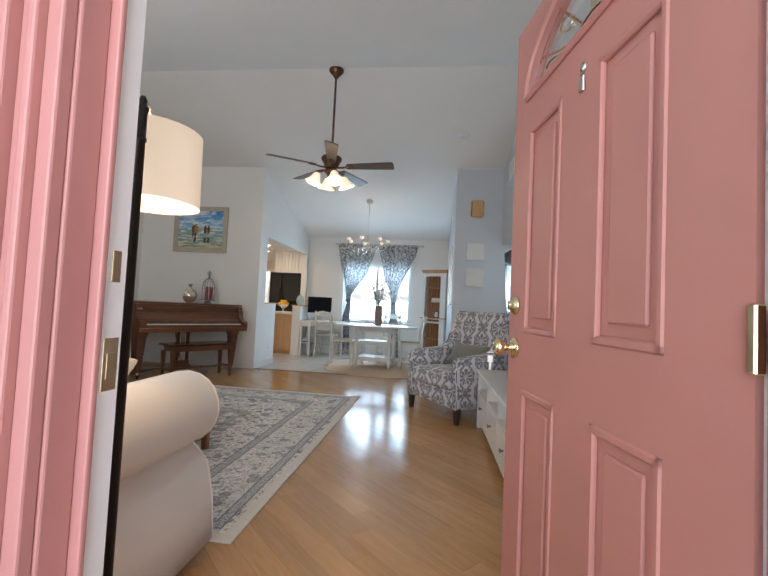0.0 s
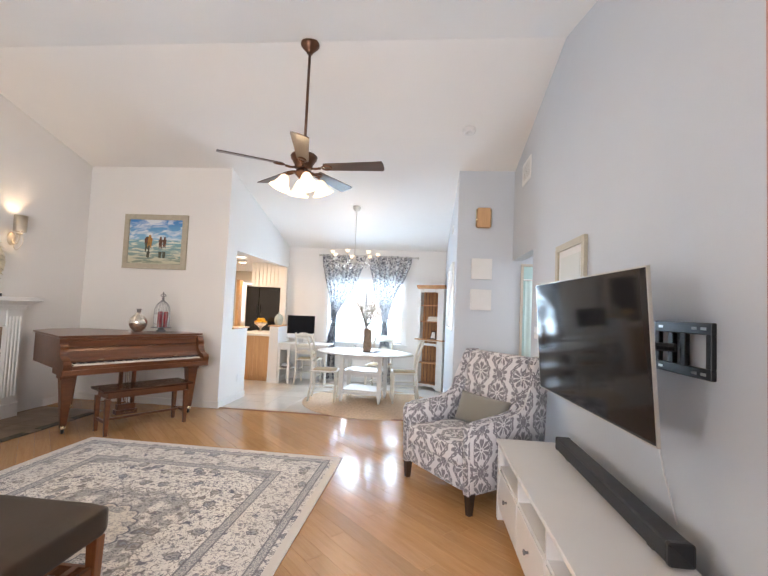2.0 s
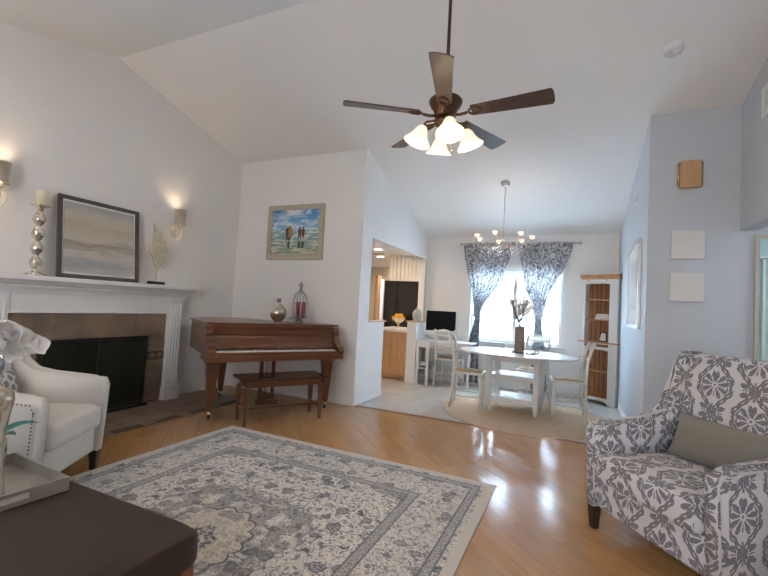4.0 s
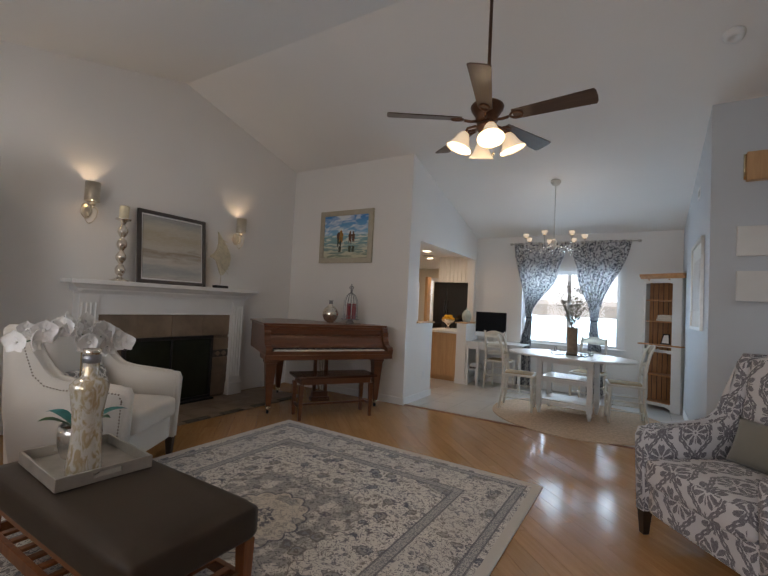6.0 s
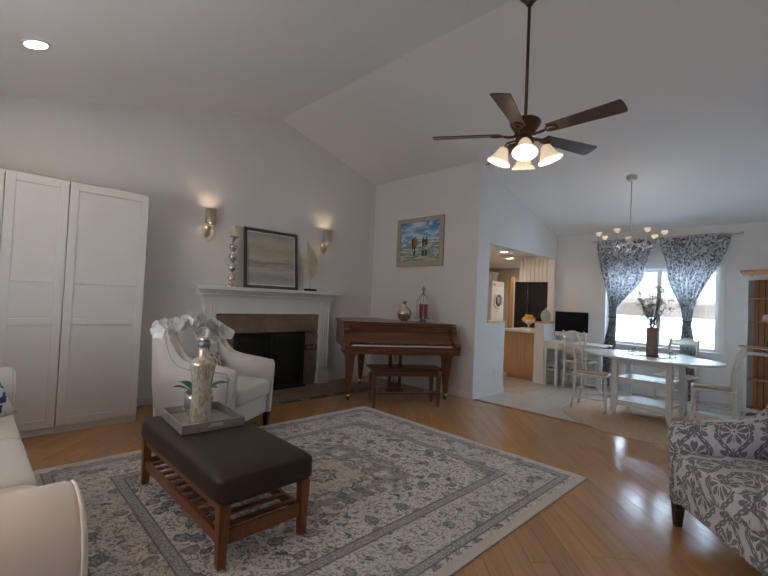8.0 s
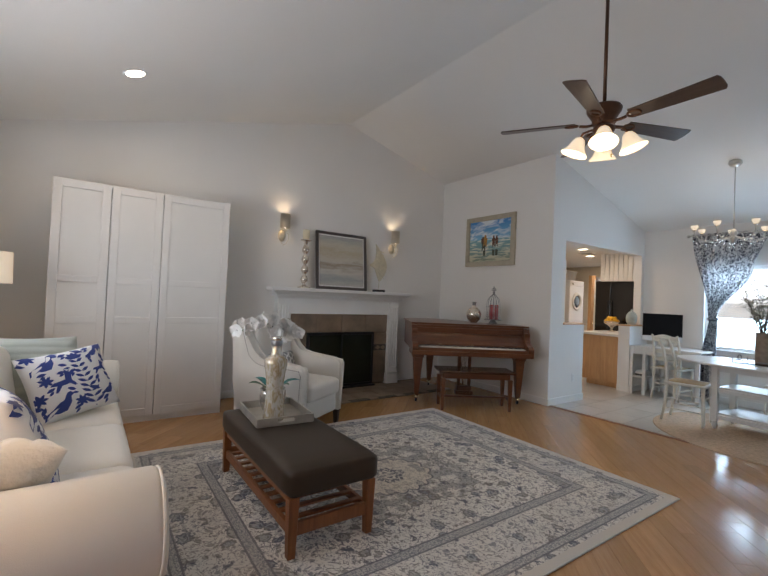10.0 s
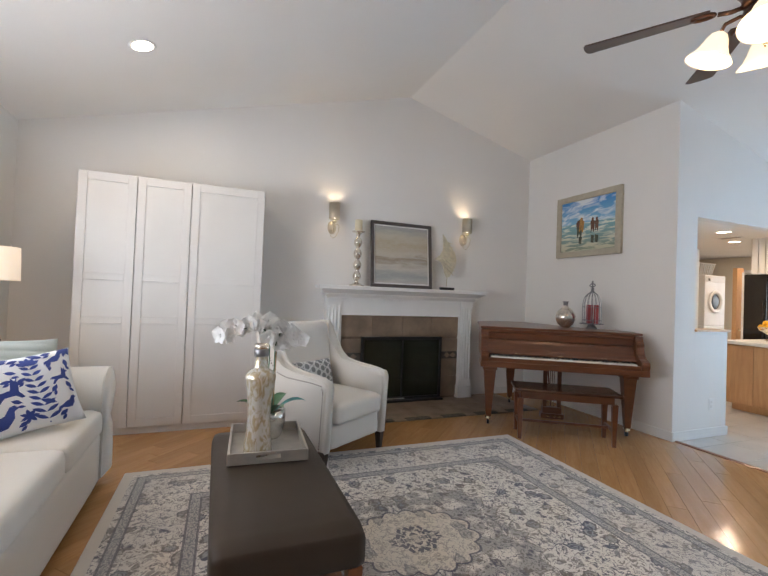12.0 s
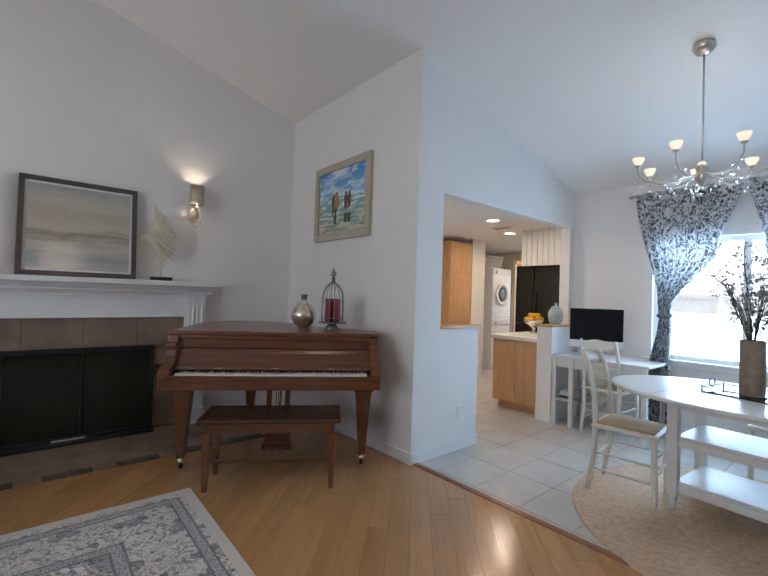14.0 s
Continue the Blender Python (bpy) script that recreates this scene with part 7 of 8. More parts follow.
def dining_set():
    z = 0.008
    rug_ = thing("jute_rug", "round braided jute rug under the dining table", "rug", pose(-0.9, 7.82, 0.004))
    part("base", lathe([(0, 0), (1.05, 0), (1.05, 0.006), (0, 0.006)], 64), JUTE, rug_)
    for k in range(21):
        r = 0.05 + k * 0.05
        bm = tube([(r * math.cos(2 * math.pi * i / 48), r * math.sin(2 * math.pi * i / 48), 0.006) for i in range(48)], 0.0235, 4, None, True)
        bmesh.ops.scale(bm, vec=(1, 1, 0.25), verts=bm.verts)
        part("braid_coil", bm, JUTE, rug_)
    t = thing("dining_table", "white oval dining table with two lower shelves", "table", pose(-1.03, 7.95, 0.012, 0, 0, -5))
    a, b, h = 0.80, 0.58, 0.785
    n = 48
    bm = bmesh.new()
    for zz, k in ((h - 0.028, 0.985), (h - 0.02, 1.0), (h - 0.006, 1.0), (h, 0.99)):
        for i in range(n):
            bm.verts.new((a * k * math.cos(2 * math.pi * i / n), b * k * math.sin(2 * math.pi * i / n), zz))
    bm.verts.ensure_lookup_table()
    for r in range(3):
        for i in range(n):
            j = (i + 1) % n
            bm.faces.new((bm.verts[r * n + i], bm.verts[r * n + j], bm.verts[(r + 1) * n + j], bm.verts[(r + 1) * n + i]))
    bm.faces.new([bm.verts[i] for i in range(n)][::-1])
    bm.faces.new([bm.verts[3 * n + i] for i in range(n)])
    part("tabletop", bm, WHITE, t)
    for s in (-1, 1):
        part("leaf_joint", box(s * 0.36 - 0.0015, s * 0.36 + 0.0015, -0.51, 0.51, h - 0.001, h + 0.0008), TILEGROUT, t)
    lx, ly = 0.31, 0.25
    for sx in (-1, 1):
        for sy in (-1, 1):
            lg = part("leg", box(sx * lx - 0.032, sx * lx + 0.032, sy * ly - 0.032, sy * ly + 0.032, 0.10, h - 0.028, 0.004), WHITE, t)
            part("turned_foot", lathe([(0, 0), (0.016, 0), (0.022, 0.03), (0.030, 0.06), (0.022, 0.075), (0.032, 0.09), (0.032, 0.10), (0, 0.10)], 14, None, (sx * lx, sy * ly, 0)), WHITE, lg, "", True)
    for zz in (0.17, 0.47):
        part("shelf", box(-lx + 0.01, lx - 0.01, -ly + 0.01, ly - 0.01, zz, zz + 0.022, 0.003), WHITE, t)
        for sy in (-1, 1):
            part("shelf_rail", box(-lx + 0.032, lx - 0.032, sy * ly - 0.012, sy * ly + 0.012, zz - 0.045, zz + 0.0, 0.003), WHITE, t)
    for sy in (-1, 1):
        part("apron", box(-lx + 0.032, lx - 0.032, sy * ly - 0.012, sy * ly + 0.012, h - 0.11, h - 0.028, 0.003), WHITE, t)
    dining_chair(pose(-1.64, 7.78, 0.012, 0, 0, 95), "cream ladder-back chair with rush seat beside the table")
    dining_chair(pose(-0.37, 8.02, 0.012, 0, 0, -82), "cream ladder-back chair with rush seat near the hutch")
    dining_chair(pose(-0.86, 8.72, 0.012, 0, 0, -10), "cream ladder-back chair with rush seat facing the window")
    dining_chair(pose(-2.30, 9.12, 0.0, 0, 0, 176), "cream ladder-back chair with rush seat at the desk")
    # tray and vase of branches
    zt = 0.797
    tr = thing("mirror_tray", "small metal-railed tray on the dining table", "tray", pose(-1.0, 7.98, zt + 0.001, 0, 0, -14))
    part("plate", box(-0.22, 0.22, -0.14, 0.14, 0, 0.008, 0.002), BLACKGLASS, tr)
    for s in (-1, 1):
        part("rail", tube([(-0.22, s * 0.14, 0.035), (0.22, s * 0.14, 0.035)], 0.004, 6), PEWTER, tr)
        part("end_rail", tube([(s * 0.22, -0.14, 0.035), (s * 0.22, 0.14, 0.035)], 0.004, 6), PEWTER, tr)
        part("ring_handle", tube([(s * 0.225, 0.035 * math.cos(q), 0.055 + 0.03 * math.sin(q)) for q in (2 * math.pi * k / 14 for k in range(14))], 0.005, 6, None, True), PEWTER, tr)
    for x in (-0.22, 0.22):
        for yy in (-0.14, 0.14):
            part("post", tube([(x, yy, 0), (x, yy, 0.05)], 0.005, 6), PEWTER, tr)
    v = thing("vase_of_branches", "tall brown vase holding dried flowering branches", "vase", pose(-1.0, 7.98, zt + 0.010))
    part("vase", lathe([(0, 0), (0.064, 0), (0.067, 0.006)] + [(0.066 + 0.002 * (k % 2), 0.012 + 0.0165 * k) for k in range(21)] + [(0.070, 0.36), (0.064, 0.36), (0.058, 0.32), (0.055, 0.03), (0, 0.03)], 24), BROWNVASE, v, "ribbed brown ceramic vase", True)
    random.seed(33)
    tips = []
    for k in range(22):
        a0 = random.uniform(0, 6.28)
        spread = random.uniform(0.10, 0.40)
        hgt = random.uniform(0.30, 0.62)
        pts = []
        for i in range(7):
            q = i / 6
            pts.append(Vector((spread * q ** 1.4 * math.cos(a0 + 0.4 * q), spread * q ** 1.4 * math.sin(a0 + 0.4 * q), 0.25 + (0.11 + hgt) * q - 0.10 * spread * q * q)) + Vector((random.uniform(-1, 1), random.uniform(-1, 1), 0)) * 0.012 * q)
        part("branch", tube(pts, [0.004 - 0.0004 * i for i in range(7)], 5), BOUGH, v)
        tips += pts[3:]
        for i in range(2, 7):
            d = Vector((random.uniform(-1, 1), random.uniform(-1, 1), random.uniform(0, 1))).normalized() * random.uniform(0.05, 0.11)
            part("twig", tube([pts[i], pts[i] + d * 0.6, pts[i] + d], [0.002, 0.0016, 0.001], 4), BOUGH, v)
            tips += [pts[i] + d, pts[i] + d * 0.7]
    bm = bmesh.new()
    for p in tips:
        for q in range(4):
            c = p + Vector((random.uniform(-1, 1), random.uniform(-1, 1), random.uniform(-1, 1))) * 0.024
            d = Vector((random.uniform(-1, 1), random.uniform(-1, 1), random.uniform(-0.6, 1))).normalized()
            e = d.orthogonal().normalized()
            ln, wd = random.uniform(0.014, 0.032), random.uniform(0.005, 0.010)
            mid = c + d * ln * 0.5 + d.cross(e) * 0.003
            v0, v1, v2, v3 = (bm.verts.new(x) for x in (c, mid + e * wd, c + d * ln, mid - e * wd))
            bm.faces.new((v0, v1, v2))
            bm.faces.new((v0, v2, v3))
    tagged(part("blossom_clumps", bm, BLOSSOM, v, "small dried grey blossoms"), kind="stuff")


def chandelier():
    cx, cy = -1.265, 7.88
    zt = roof(cy)
    tilt = math.degrees(math.atan(0.265))
    c = thing("chandelier", "brushed nickel chandelier with lit cup shades and crystals", "chandelier", pose(cx, cy, 0))
    part("canopy", moved(lathe([(0, 0.0), (0.065, 0.0), (0.068, -0.02), (0.05, -0.05), (0.02, -0.062), (0, -0.063)], 24), pose(0, 0, zt, -tilt, 0, 0)), CHROME, c, "", True)
    part("stem", tube([(0, 0, zt - 0.04), (0, 0, 2.310)], 0.006, 8), CHROME, c, "", True)
    part("hub", lathe([(0, 2.380), (0.02, 2.370), (0.04, 2.330), (0.03, 2.300), (0.045, 2.270), (0.03, 2.240), (0.012, 2.210), (0, 2.200)], 20), CHROME, c, "", True)
    random.seed(12)
    for k in range(7):
        a = radians(-98 + 360 * k / 7)
        dx, dy = math.cos(a), math.sin(a)
        R = 0.385
        zc = 2.378
        pts = [(r * R * dx, r * R * dy, zz) for r, zz in ((0.08, 2.290), (0.3, 2.250), (0.6, 2.230), (0.88, 2.260), (1.0, 2.310), (1.0, zc - 0.02))]
        arm = part("arm", tube(pts, 0.006, 6), CHROME, c, "", True)
        part("cup", lathe([(0, -0.025), (0.018, -0.02), (0.022, -0.005), (0, -0.004)], 14, None, (R * dx, R * dy, zc)), CHROME, arm, "", True)
        part("glass_shade", lathe([(0.012, 0), (0.024, 0.006), (0.033, 0.024), (0.038, 0.045), (0.035, 0.045), (0.029, 0.024), (0.02, 0.012), (0, 0.010)], 18, None, (R * dx, R * dy, zc)), FROST, arm, "lit cup-shaped glass shade", True)
        for q in range(9):
            r = R * (0.2 + 0.1 * q)
            zz = 2.235 + 0.035 * (q % 3) - 0.02 - random.uniform(0.0, 0.02)
            one = bmesh.new()
            bmesh.ops.create_icosphere(one, subdivisions=1, radius=random.uniform(0.008, 0.013))
            bmesh.ops.translate(one, vec=(r * dx + random.uniform(-0.02, 0.02), r * dy + random.uniform(-0.02, 0.02), zz - 0.02), verts=one.verts)
            part("crystal", one, GLASS, arm, "clear crystal drop")
    lamp("chandelier_light", "POINT", 3.5, WARM, pose(cx, cy, 2.480), 0.25)


def hutch():
    w = 0.55
    h = thing("corner_hutch", "white corner hutch with orange pine shelves", "hutch", pose(-0.185, 9.36, 0, 0, 0, -31.0))
    H = 1.98
    # local x along the front, y to the corner
    back = (0.36, 0.46)
    bm = bmesh.new()
    for x0, x1 in ((0.0, 0.04), (w - 0.13, w)):
        box(x0, x1, 0, 0.022, 0.0, H, 0.003, 1, bm)
    for z0, z1 in ((0.06, 0.10), (0.93, 0.945), (H - 0.06, H)):
        box(0.04, w - 0.13, 0, 0.022, z0, z1, bm=bm)
    part("face_frame", bm, WHITE, h)
    for z0, up in ((0.885, True), (H - 0.06, True), (0.10, False)):
        pts = [(0.04, z0)]
        for i in range(25):
            t = i / 24
            drop = 0.05 * abs(math.cos(math.pi * t)) ** 0.6 + 0.014 * math.cos(6 * math.pi * t) * (1 - abs(2 * t - 1))
            pts.append((0.04 + t * (w - 0.17), z0 - (drop if up else -0.0) - (0.0 if up else 0.10 - 0.06 + 0.03 - 0.05 * math.sin(math.pi * t))))
        pts.append((w - 0.13, z0))
        part("scalloped_valance", prism(pts, "y", 0.002, 0.02), WHITE, h)
    for x in (0.085, w - 0.175):
        part("heart_cutout", prism([(x, 1.915), (x + 0.014, 1.932), (x + 0.008, 1.942), (x, 1.936), (x - 0.008, 1.942), (x - 0.014, 1.932)], "y", -0.002, 0.004), PINE, h)
    for (xa, ya), (xb, yb) in (((0.0, 0.022), (0.0, 0.16)), ((w, 0.022), (w, 0.12))):
        part("side", box(xa - 0.004 if xa else xa, xa + 0.014 if not xa else xa, ya, yb, 0.0, H), WHITE, h)
    bm = prism([(0.0, 0.16), (0.014, 0.155), (back[0], back[1] - 0.02), (back[0], back[1])], "z", 0.06, H - 0.01)
    prism([(w, 0.12), (back[0], back[1]), (back[0], back[1] - 0.02), (w - 0.014, 0.115)], "z", 0.06, H - 0.01, bm)
    part("back_panel", bm, PINE, h, "orange pine back")
    n = 7
    for i in range(1, n):
        t = i / n
        x, y = back[0] * t, 0.155 + (back[1] - 0.175) * t
        part("board_groove", box(x - 0.003, x + 0.003, y - 0.012, y - 0.006, 0.1, H - 0.06), DARKLEG, h)
    for z in (0.10, 0.50, 0.93, 1.30, 1.62, H - 0.02):
        part("shelf", prism([(0.014, 0.022), (w - 0.014, 0.022), (w - 0.014, 0.115), (back[0], back[1] - 0.02), (0.014, 0.155)], "z", z - 0.008, z + 0.010), PINE, h)
    part("waist_ledge", box(-0.04, w + 0.03, -0.05, 0.05, 0.945, 0.965, 0.004), PINE, h, "brown pine ledge")
    part("cornice", prism([(-0.0, 1.945), (-0.05, 1.985), (-0.055, 2.015), (0.05, 2.015), (0.05, 1.945)], "x", -0.035, w + 0.035), PINE, h, "orange pine cornice")
    part("cornice_top", box(-0.04, w + 0.04, -0.06, 0.10, 2.0155, 2.03, 0.003), WHITE, h)
    m = h.matrix_world
    bx = thing("folded_linens", "folded white linens on the hutch shelf", "linens", m @ pose(0.27, 0.14, 1.312))
    for k in range(3):
        part("cloth", rounded(0.24 - 0.02 * k, 0.13, 0.03, 0.012, 0.004, 6, None, (0, 0, 0.015 + 0.03 * k)), SOFA_CLOTH, bx, "", True)
    f = thing("small_frame", "small dark tabletop frame on the hutch ledge", "photo frame", m @ pose(0.30, 0.06, 0.966, -12, 0, 0))
    part("frame", prism([(-0.07, 0), (0.07, 0), (0.045, 0.16), (-0.045, 0.16)], "y", 0, 0.012), DARKLEG, f)
    part("picture", prism([(-0.05, 0.02), (0.05, 0.02), (0.03, 0.14), (-0.03, 0.14)], "y", -0.002, 0.001), MATBOARD, f)


def desk():
    d = thing("writing_desk", "white writing desk with a side shelf column", "desk", pose(-2.86, 8.94, 0))
    W, D, H = 0.98, 0.60, 0.775
    part("top", box(0, W, 0, D, H - 0.025, H, 0.004), WHITE, d)
    part("apron", box(0.03, W - 0.03, 0.02, 0.04, H - 0.13, H - 0.025, 0.003), WHITE, d)
    for x, y in ((0.025, 0.025), (0.215, 0.025), (W - 0.045, 0.025), (0.025, D - 0.045), (0.215, D - 0.045), (W - 0.045, D - 0.045)):
        part("leg", box(x - 0.02, x + 0.025, y - 0.02, y + 0.025, 0, H - 0.025, 0.003), WHITE, d)
    part("shelf", box(0.03, 0.235, 0.01, D - 0.03, 0.27, 0.29, 0.003), WHITE, d)
    for k, (mat, w) in enumerate(((GREYFRAME, 0.15), (MATBOARD, 0.16), (BLUE, 0.14))):
        bk = thing("book", "closed book lying on the desk shelf", "book", pose(-2.73, 9.13, 0.2905 + 0.028 * k, 0, 0, 4 * k - 3), "books on the desk shelf")
        part("cover", box(-w / 2, w / 2, -0.10, 0.10, 0, 0.027, 0.002), mat, bk)
        part("pages", box(-w / 2 + 0.004, w / 2 + 0.001, -0.097, 0.097, 0.004, 0.023), MATBOARD, bk)
    m = thing("desktop_computer", "silver all-in-one computer with a black screen", "computer", pose(-2.53, 9.30, 0.776, 0, 0, 24))
    part("foot", box(-0.10, 0.10, -0.08, 0.10, 0, 0.006, 0.002), CHROME, m)
    part("neck", prism([(0.03, 0.006), (0.06, 0.006), (0.05, 0.2), (0.035, 0.2)], "x", -0.06, 0.06), CHROME, m)
    part("panel", box(-0.275, 0.275, 0.0, 0.03, 0.085, 0.535, 0.006), CHROME, m)
    part("screen", box(-0.27, 0.27, -0.003, 0.001, 0.17, 0.53), TV_GLASS, m, "dark glossy screen")
    part("chin", box(-0.274, 0.274, -0.002, 0.002, 0.088, 0.168), material("silver_aluminium", (0.78, 0.79, 0.81), 0.4, 0.0, vary=0.02), m, "silver chin")
    part("emblem", box(-0.012, 0.012, -0.0032, -0.0015, 0.118, 0.14), BLACK, m)


def dining_wall():
    art = painted("pale_print", [(0.1, (0.45, 0.44, 0.42)), (0.4, (0.62, 0.60, 0.57)), (0.7, (0.50, 0.46, 0.44))], (1, 1), 0.3)
    picture("tall_framed_print", "tall silver framed print on the dining wall", 0.98, 1.00, 0.045, 0.03, CHROME, art, pose(XD - 0.002, 7.66, 1.24, 0, 0, -90), 0.17)
    o = thing("outlet", "white electrical outlet plate on the half wall", "outlet", pose(XK + 0.003, 7.42, 0.34, 0, 0, 90))
    part("plate", box(-0.036, 0.036, -0.005, 0, -0.058, 0.058, 0.002), TRIM, o)
    for z in (-0.024, 0.024):
        part("socket", box(-0.015, 0.015, -0.0065, -0.004, z - 0.013, z + 0.013, 0.001), MATBOARD, o)
    v = thing("round_vent", "small white vent high on the dining wall", "air vent", pose(XD - 0.001, 7.7, 2.75, 0, 0, -90))
    part("grille", frame_bars(0.2, 0.12, 0.02, 0.01), TRIM, v)
    part("slat_plate", box(-0.08, 0.08, -0.004, 0, 0.02, 0.10), TILEGROUT, v)


def kitchen():
    p = thing("peninsula_cabinet", "honey maple base cabinet under a white counter", "cabinet", pose(0, 0, 0))
    part("body", box(-3.71, XK - 0.10, 9.05, 10.0, 0.09, 0.88), MAPLE, p)
    part("toe_kick", box(-3.65, XK - 0.10, 9.10, 10.0, 0, 0.09), MAPLE, p)
    for x0, x1 in ((-3.705, -3.385), (-3.38, -3.055)):
        part("door", box(x0, x1, 9.03, 9.05, 0.10, 0.87, 0.003), MAPLE, p)
    solo("kitchen_counter", box(-3.76, XK - 0.10, 8.99, 10.05, 0.881, 0.925, 0.005), COUNTER, "white tiled kitchen counter top", "counter")
    f = thing("refrigerator", "tall glossy black refrigerator", "refrigerator", pose(-4.06, 10.09, 0))
    part("body", box(0, 0.835, 0.06, 0.72, 0.02, 1.90, 0.006), BLACK, f)
    part("freezer_door", box(0.004, 0.30, 0.0, 0.058, 0.06, 1.89, 0.008), BLACKGLASS, f)
    part("door", box(0.306, 0.831, 0.0, 0.058, 0.06, 1.89, 0.008), BLACKGLASS, f)
    for x in (0.275, 0.33):
        part("handle", tube([(x, -0.035, 0.6), (x, -0.04, 1.0), (x, -0.035, 1.5)], 0.010, 8), BLACK, f)
    for x in (0.1, 0.66):
        part("foot", box(x - 0.03, x + 0.03, 0.1, 0.6, 0, 0.021), BLACK, f)
    setting("fridge_side_panel", box(-4.105, -4.075, 10.13, 10.95, 0, 1.93), TRIM, "white panel beside the refrigerator")
    setting("fridge_side_wall", box(-3.215, XK - 0.12, 10.11, 10.95, 0, 2.42), WALL, "white wall beside the refrigerator")
    so = tagged(new("soffit"), "white board soffit with dark grooves above the refrigerator", "", "", "structure")
    part("backing", box(-3.905, XK - 0.12, 9.99, 10.10, 1.885, 2.42), GREYFRAME, so)
    for k in range(8):
        x0 = -3.90 + k * 0.086
        part("board", box(x0, x0 + 0.079, 9.965, 9.99, 1.885, 2.42, 0.002, 1), TRIM, so)
    part("end_board", box(-3.212, XK - 0.12, 9.965, 9.99, 1.885, 2.42, 0.002, 1), TRIM, so)
    # pantry
    c = thing("pantry_cabinet", "tall honey maple pantry cabinet", "cabinet", pose(-5.70, 9.72, 0))
    part("body", box(0, 0.62, 0, 0.57, 0, 2.34), MAPLE, c)
    for z0, z1 in ((0.1, 0.95), (0.96, 1.80), (1.81, 2.33)):
        d = part("door", box(0.62, 0.64, 0.01, 0.56, z0, z1, 0.003), MAPLE, c)
        part("panel", box(0.638, 0.646, 0.08, 0.49, z0 + 0.07, z1 - 0.07, 0.004), MAPLE, d)
    w = thing("paper_towel_box", "small white box on the kitchen counter", "box", pose(-4.95, 8.9, 0.925))
    part("box", box(-0.12, 0.12, -0.08, 0.08, 0, 0.15, 0.01), TRIM, w)
    bc = thing("base_cabinet", "honey maple base cabinet with a white top", "cabinet", pose(-5.70, 7.2, 0))
    part("body", box(0, 0.60, 0, 2.45, 0.09, 0.88), MAPLE, bc)
    part("toe_kick", box(0, 0.54, 0, 2.45, 0, 0.09), MAPLE, bc)
    part("counter", box(0, 0.63, 0, 2.47, 0.881, 0.924, 0.004), COUNTER, bc)
    for k in range(5):
        part("door", box(0.60, 0.618, 0.02 + k * 0.485, 0.49 + k * 0.485, 0.11, 0.86, 0.003), MAPLE, bc)
    w.location = (-5.4, 8.9, 0.9245)
    # stacked laundry
    for z, lb in ((0.0, "white front-loading washer under the dryer"), (1.0, "white front-loading dryer stacked on the washer")):
        u = thing("washing_machine" if z == 0 else "clothes_dryer", lb, "washer" if z == 0 else "dryer", pose(-5.35, 11.335, z, 0, 0, 90), "stacked laundry machines")
        part("body", box(0, 0.64, 0.0, 0.65, 0.0, 0.998, 0.012), TRIM, u)
        part("control_panel", box(0.02, 0.62, -0.008, 0.002, 0.86, 0.975, 0.004), WHITE, u)
        ring = part("door_ring", moved(lathe([(0.15, 0), (0.215, 0.0), (0.225, 0.02), (0.21, 0.04), (0.16, 0.03), (0.15, 0.0)], 36), pose(0.32, -0.0, 0.48, 90, 0, 0)), TRIM, u, "", True)
        part("door_glass", moved(lathe([(0, 0.02), (0.08, 0.018), (0.155, 0.0), (0, -0.001)], 28), pose(0.32, -0.004, 0.48, 90, 0, 0)), DRUM, ring, "round door glass", True)
        part("knob", moved(lathe([(0, 0), (0.03, 0), (0.028, 0.02), (0, 0.022)], 16), pose(0.12, -0.008, 0.918, 90, 0, 0)), CHROME, u, "", True)
    b = thing("laundry_basket", "white slatted laundry basket on the dryer", "basket", pose(-5.66, 11.62, 2.0, 0, 0, 90))
    part("rim", tube([(0.26 * sx, 0.17 * sy, 0.24) for sx, sy in ((-1, -1), (1, -1), (1, 1), (-1, 1))], 0.012, 6, None, True), TRIM, b)
    part("bottom", box(-0.21, 0.21, -0.13, 0.13, 0, 0.012, 0.003), TRIM, b)
    for k in range(9):
        x = -0.24 + k * 0.06
        for s in (-1, 1):
            part("slat", tube([(x * 0.86, s * 0.13, 0.01), (x, s * 0.17, 0.24)], 0.012, 4), TRIM, b)
    for s in (-1, 1):
        for yy in (-0.08, 0.0, 0.08):
            part("slat", tube([(s * 0.21, yy, 0.01), (s * 0.26, yy * 1.2, 0.24)], 0.012, 4), TRIM, b)
    dl = tagged(new("door_3"), "honey wood laundry door folded open", "door", "", "structure")
    dl.matrix_world = pose(-4.80, 11.25, 0)
    part("door_leaf", box(-0.035, 0.035, 0, 0.2, 0.01, 2.10, 0.003), MAPLE, dl)
    part("door_knob", lathe([(0, -0.05), (0.025, -0.04), (0.02, -0.02), (0.01, -0.02), (0, 0.02)], 12, None, (0.05, 0.06, 1.0)), BRASS, dl, "", True)
    # shuttered window
    k = tagged(new("window_3"), "white shuttered laundry window", "window", "", "structure")
    k.matrix_world = pose(-4.825, 12.48, 0.95)
    part("window_frame", frame_bars(1.05, 1.20, 0.06, 0.03), TRIM, k)
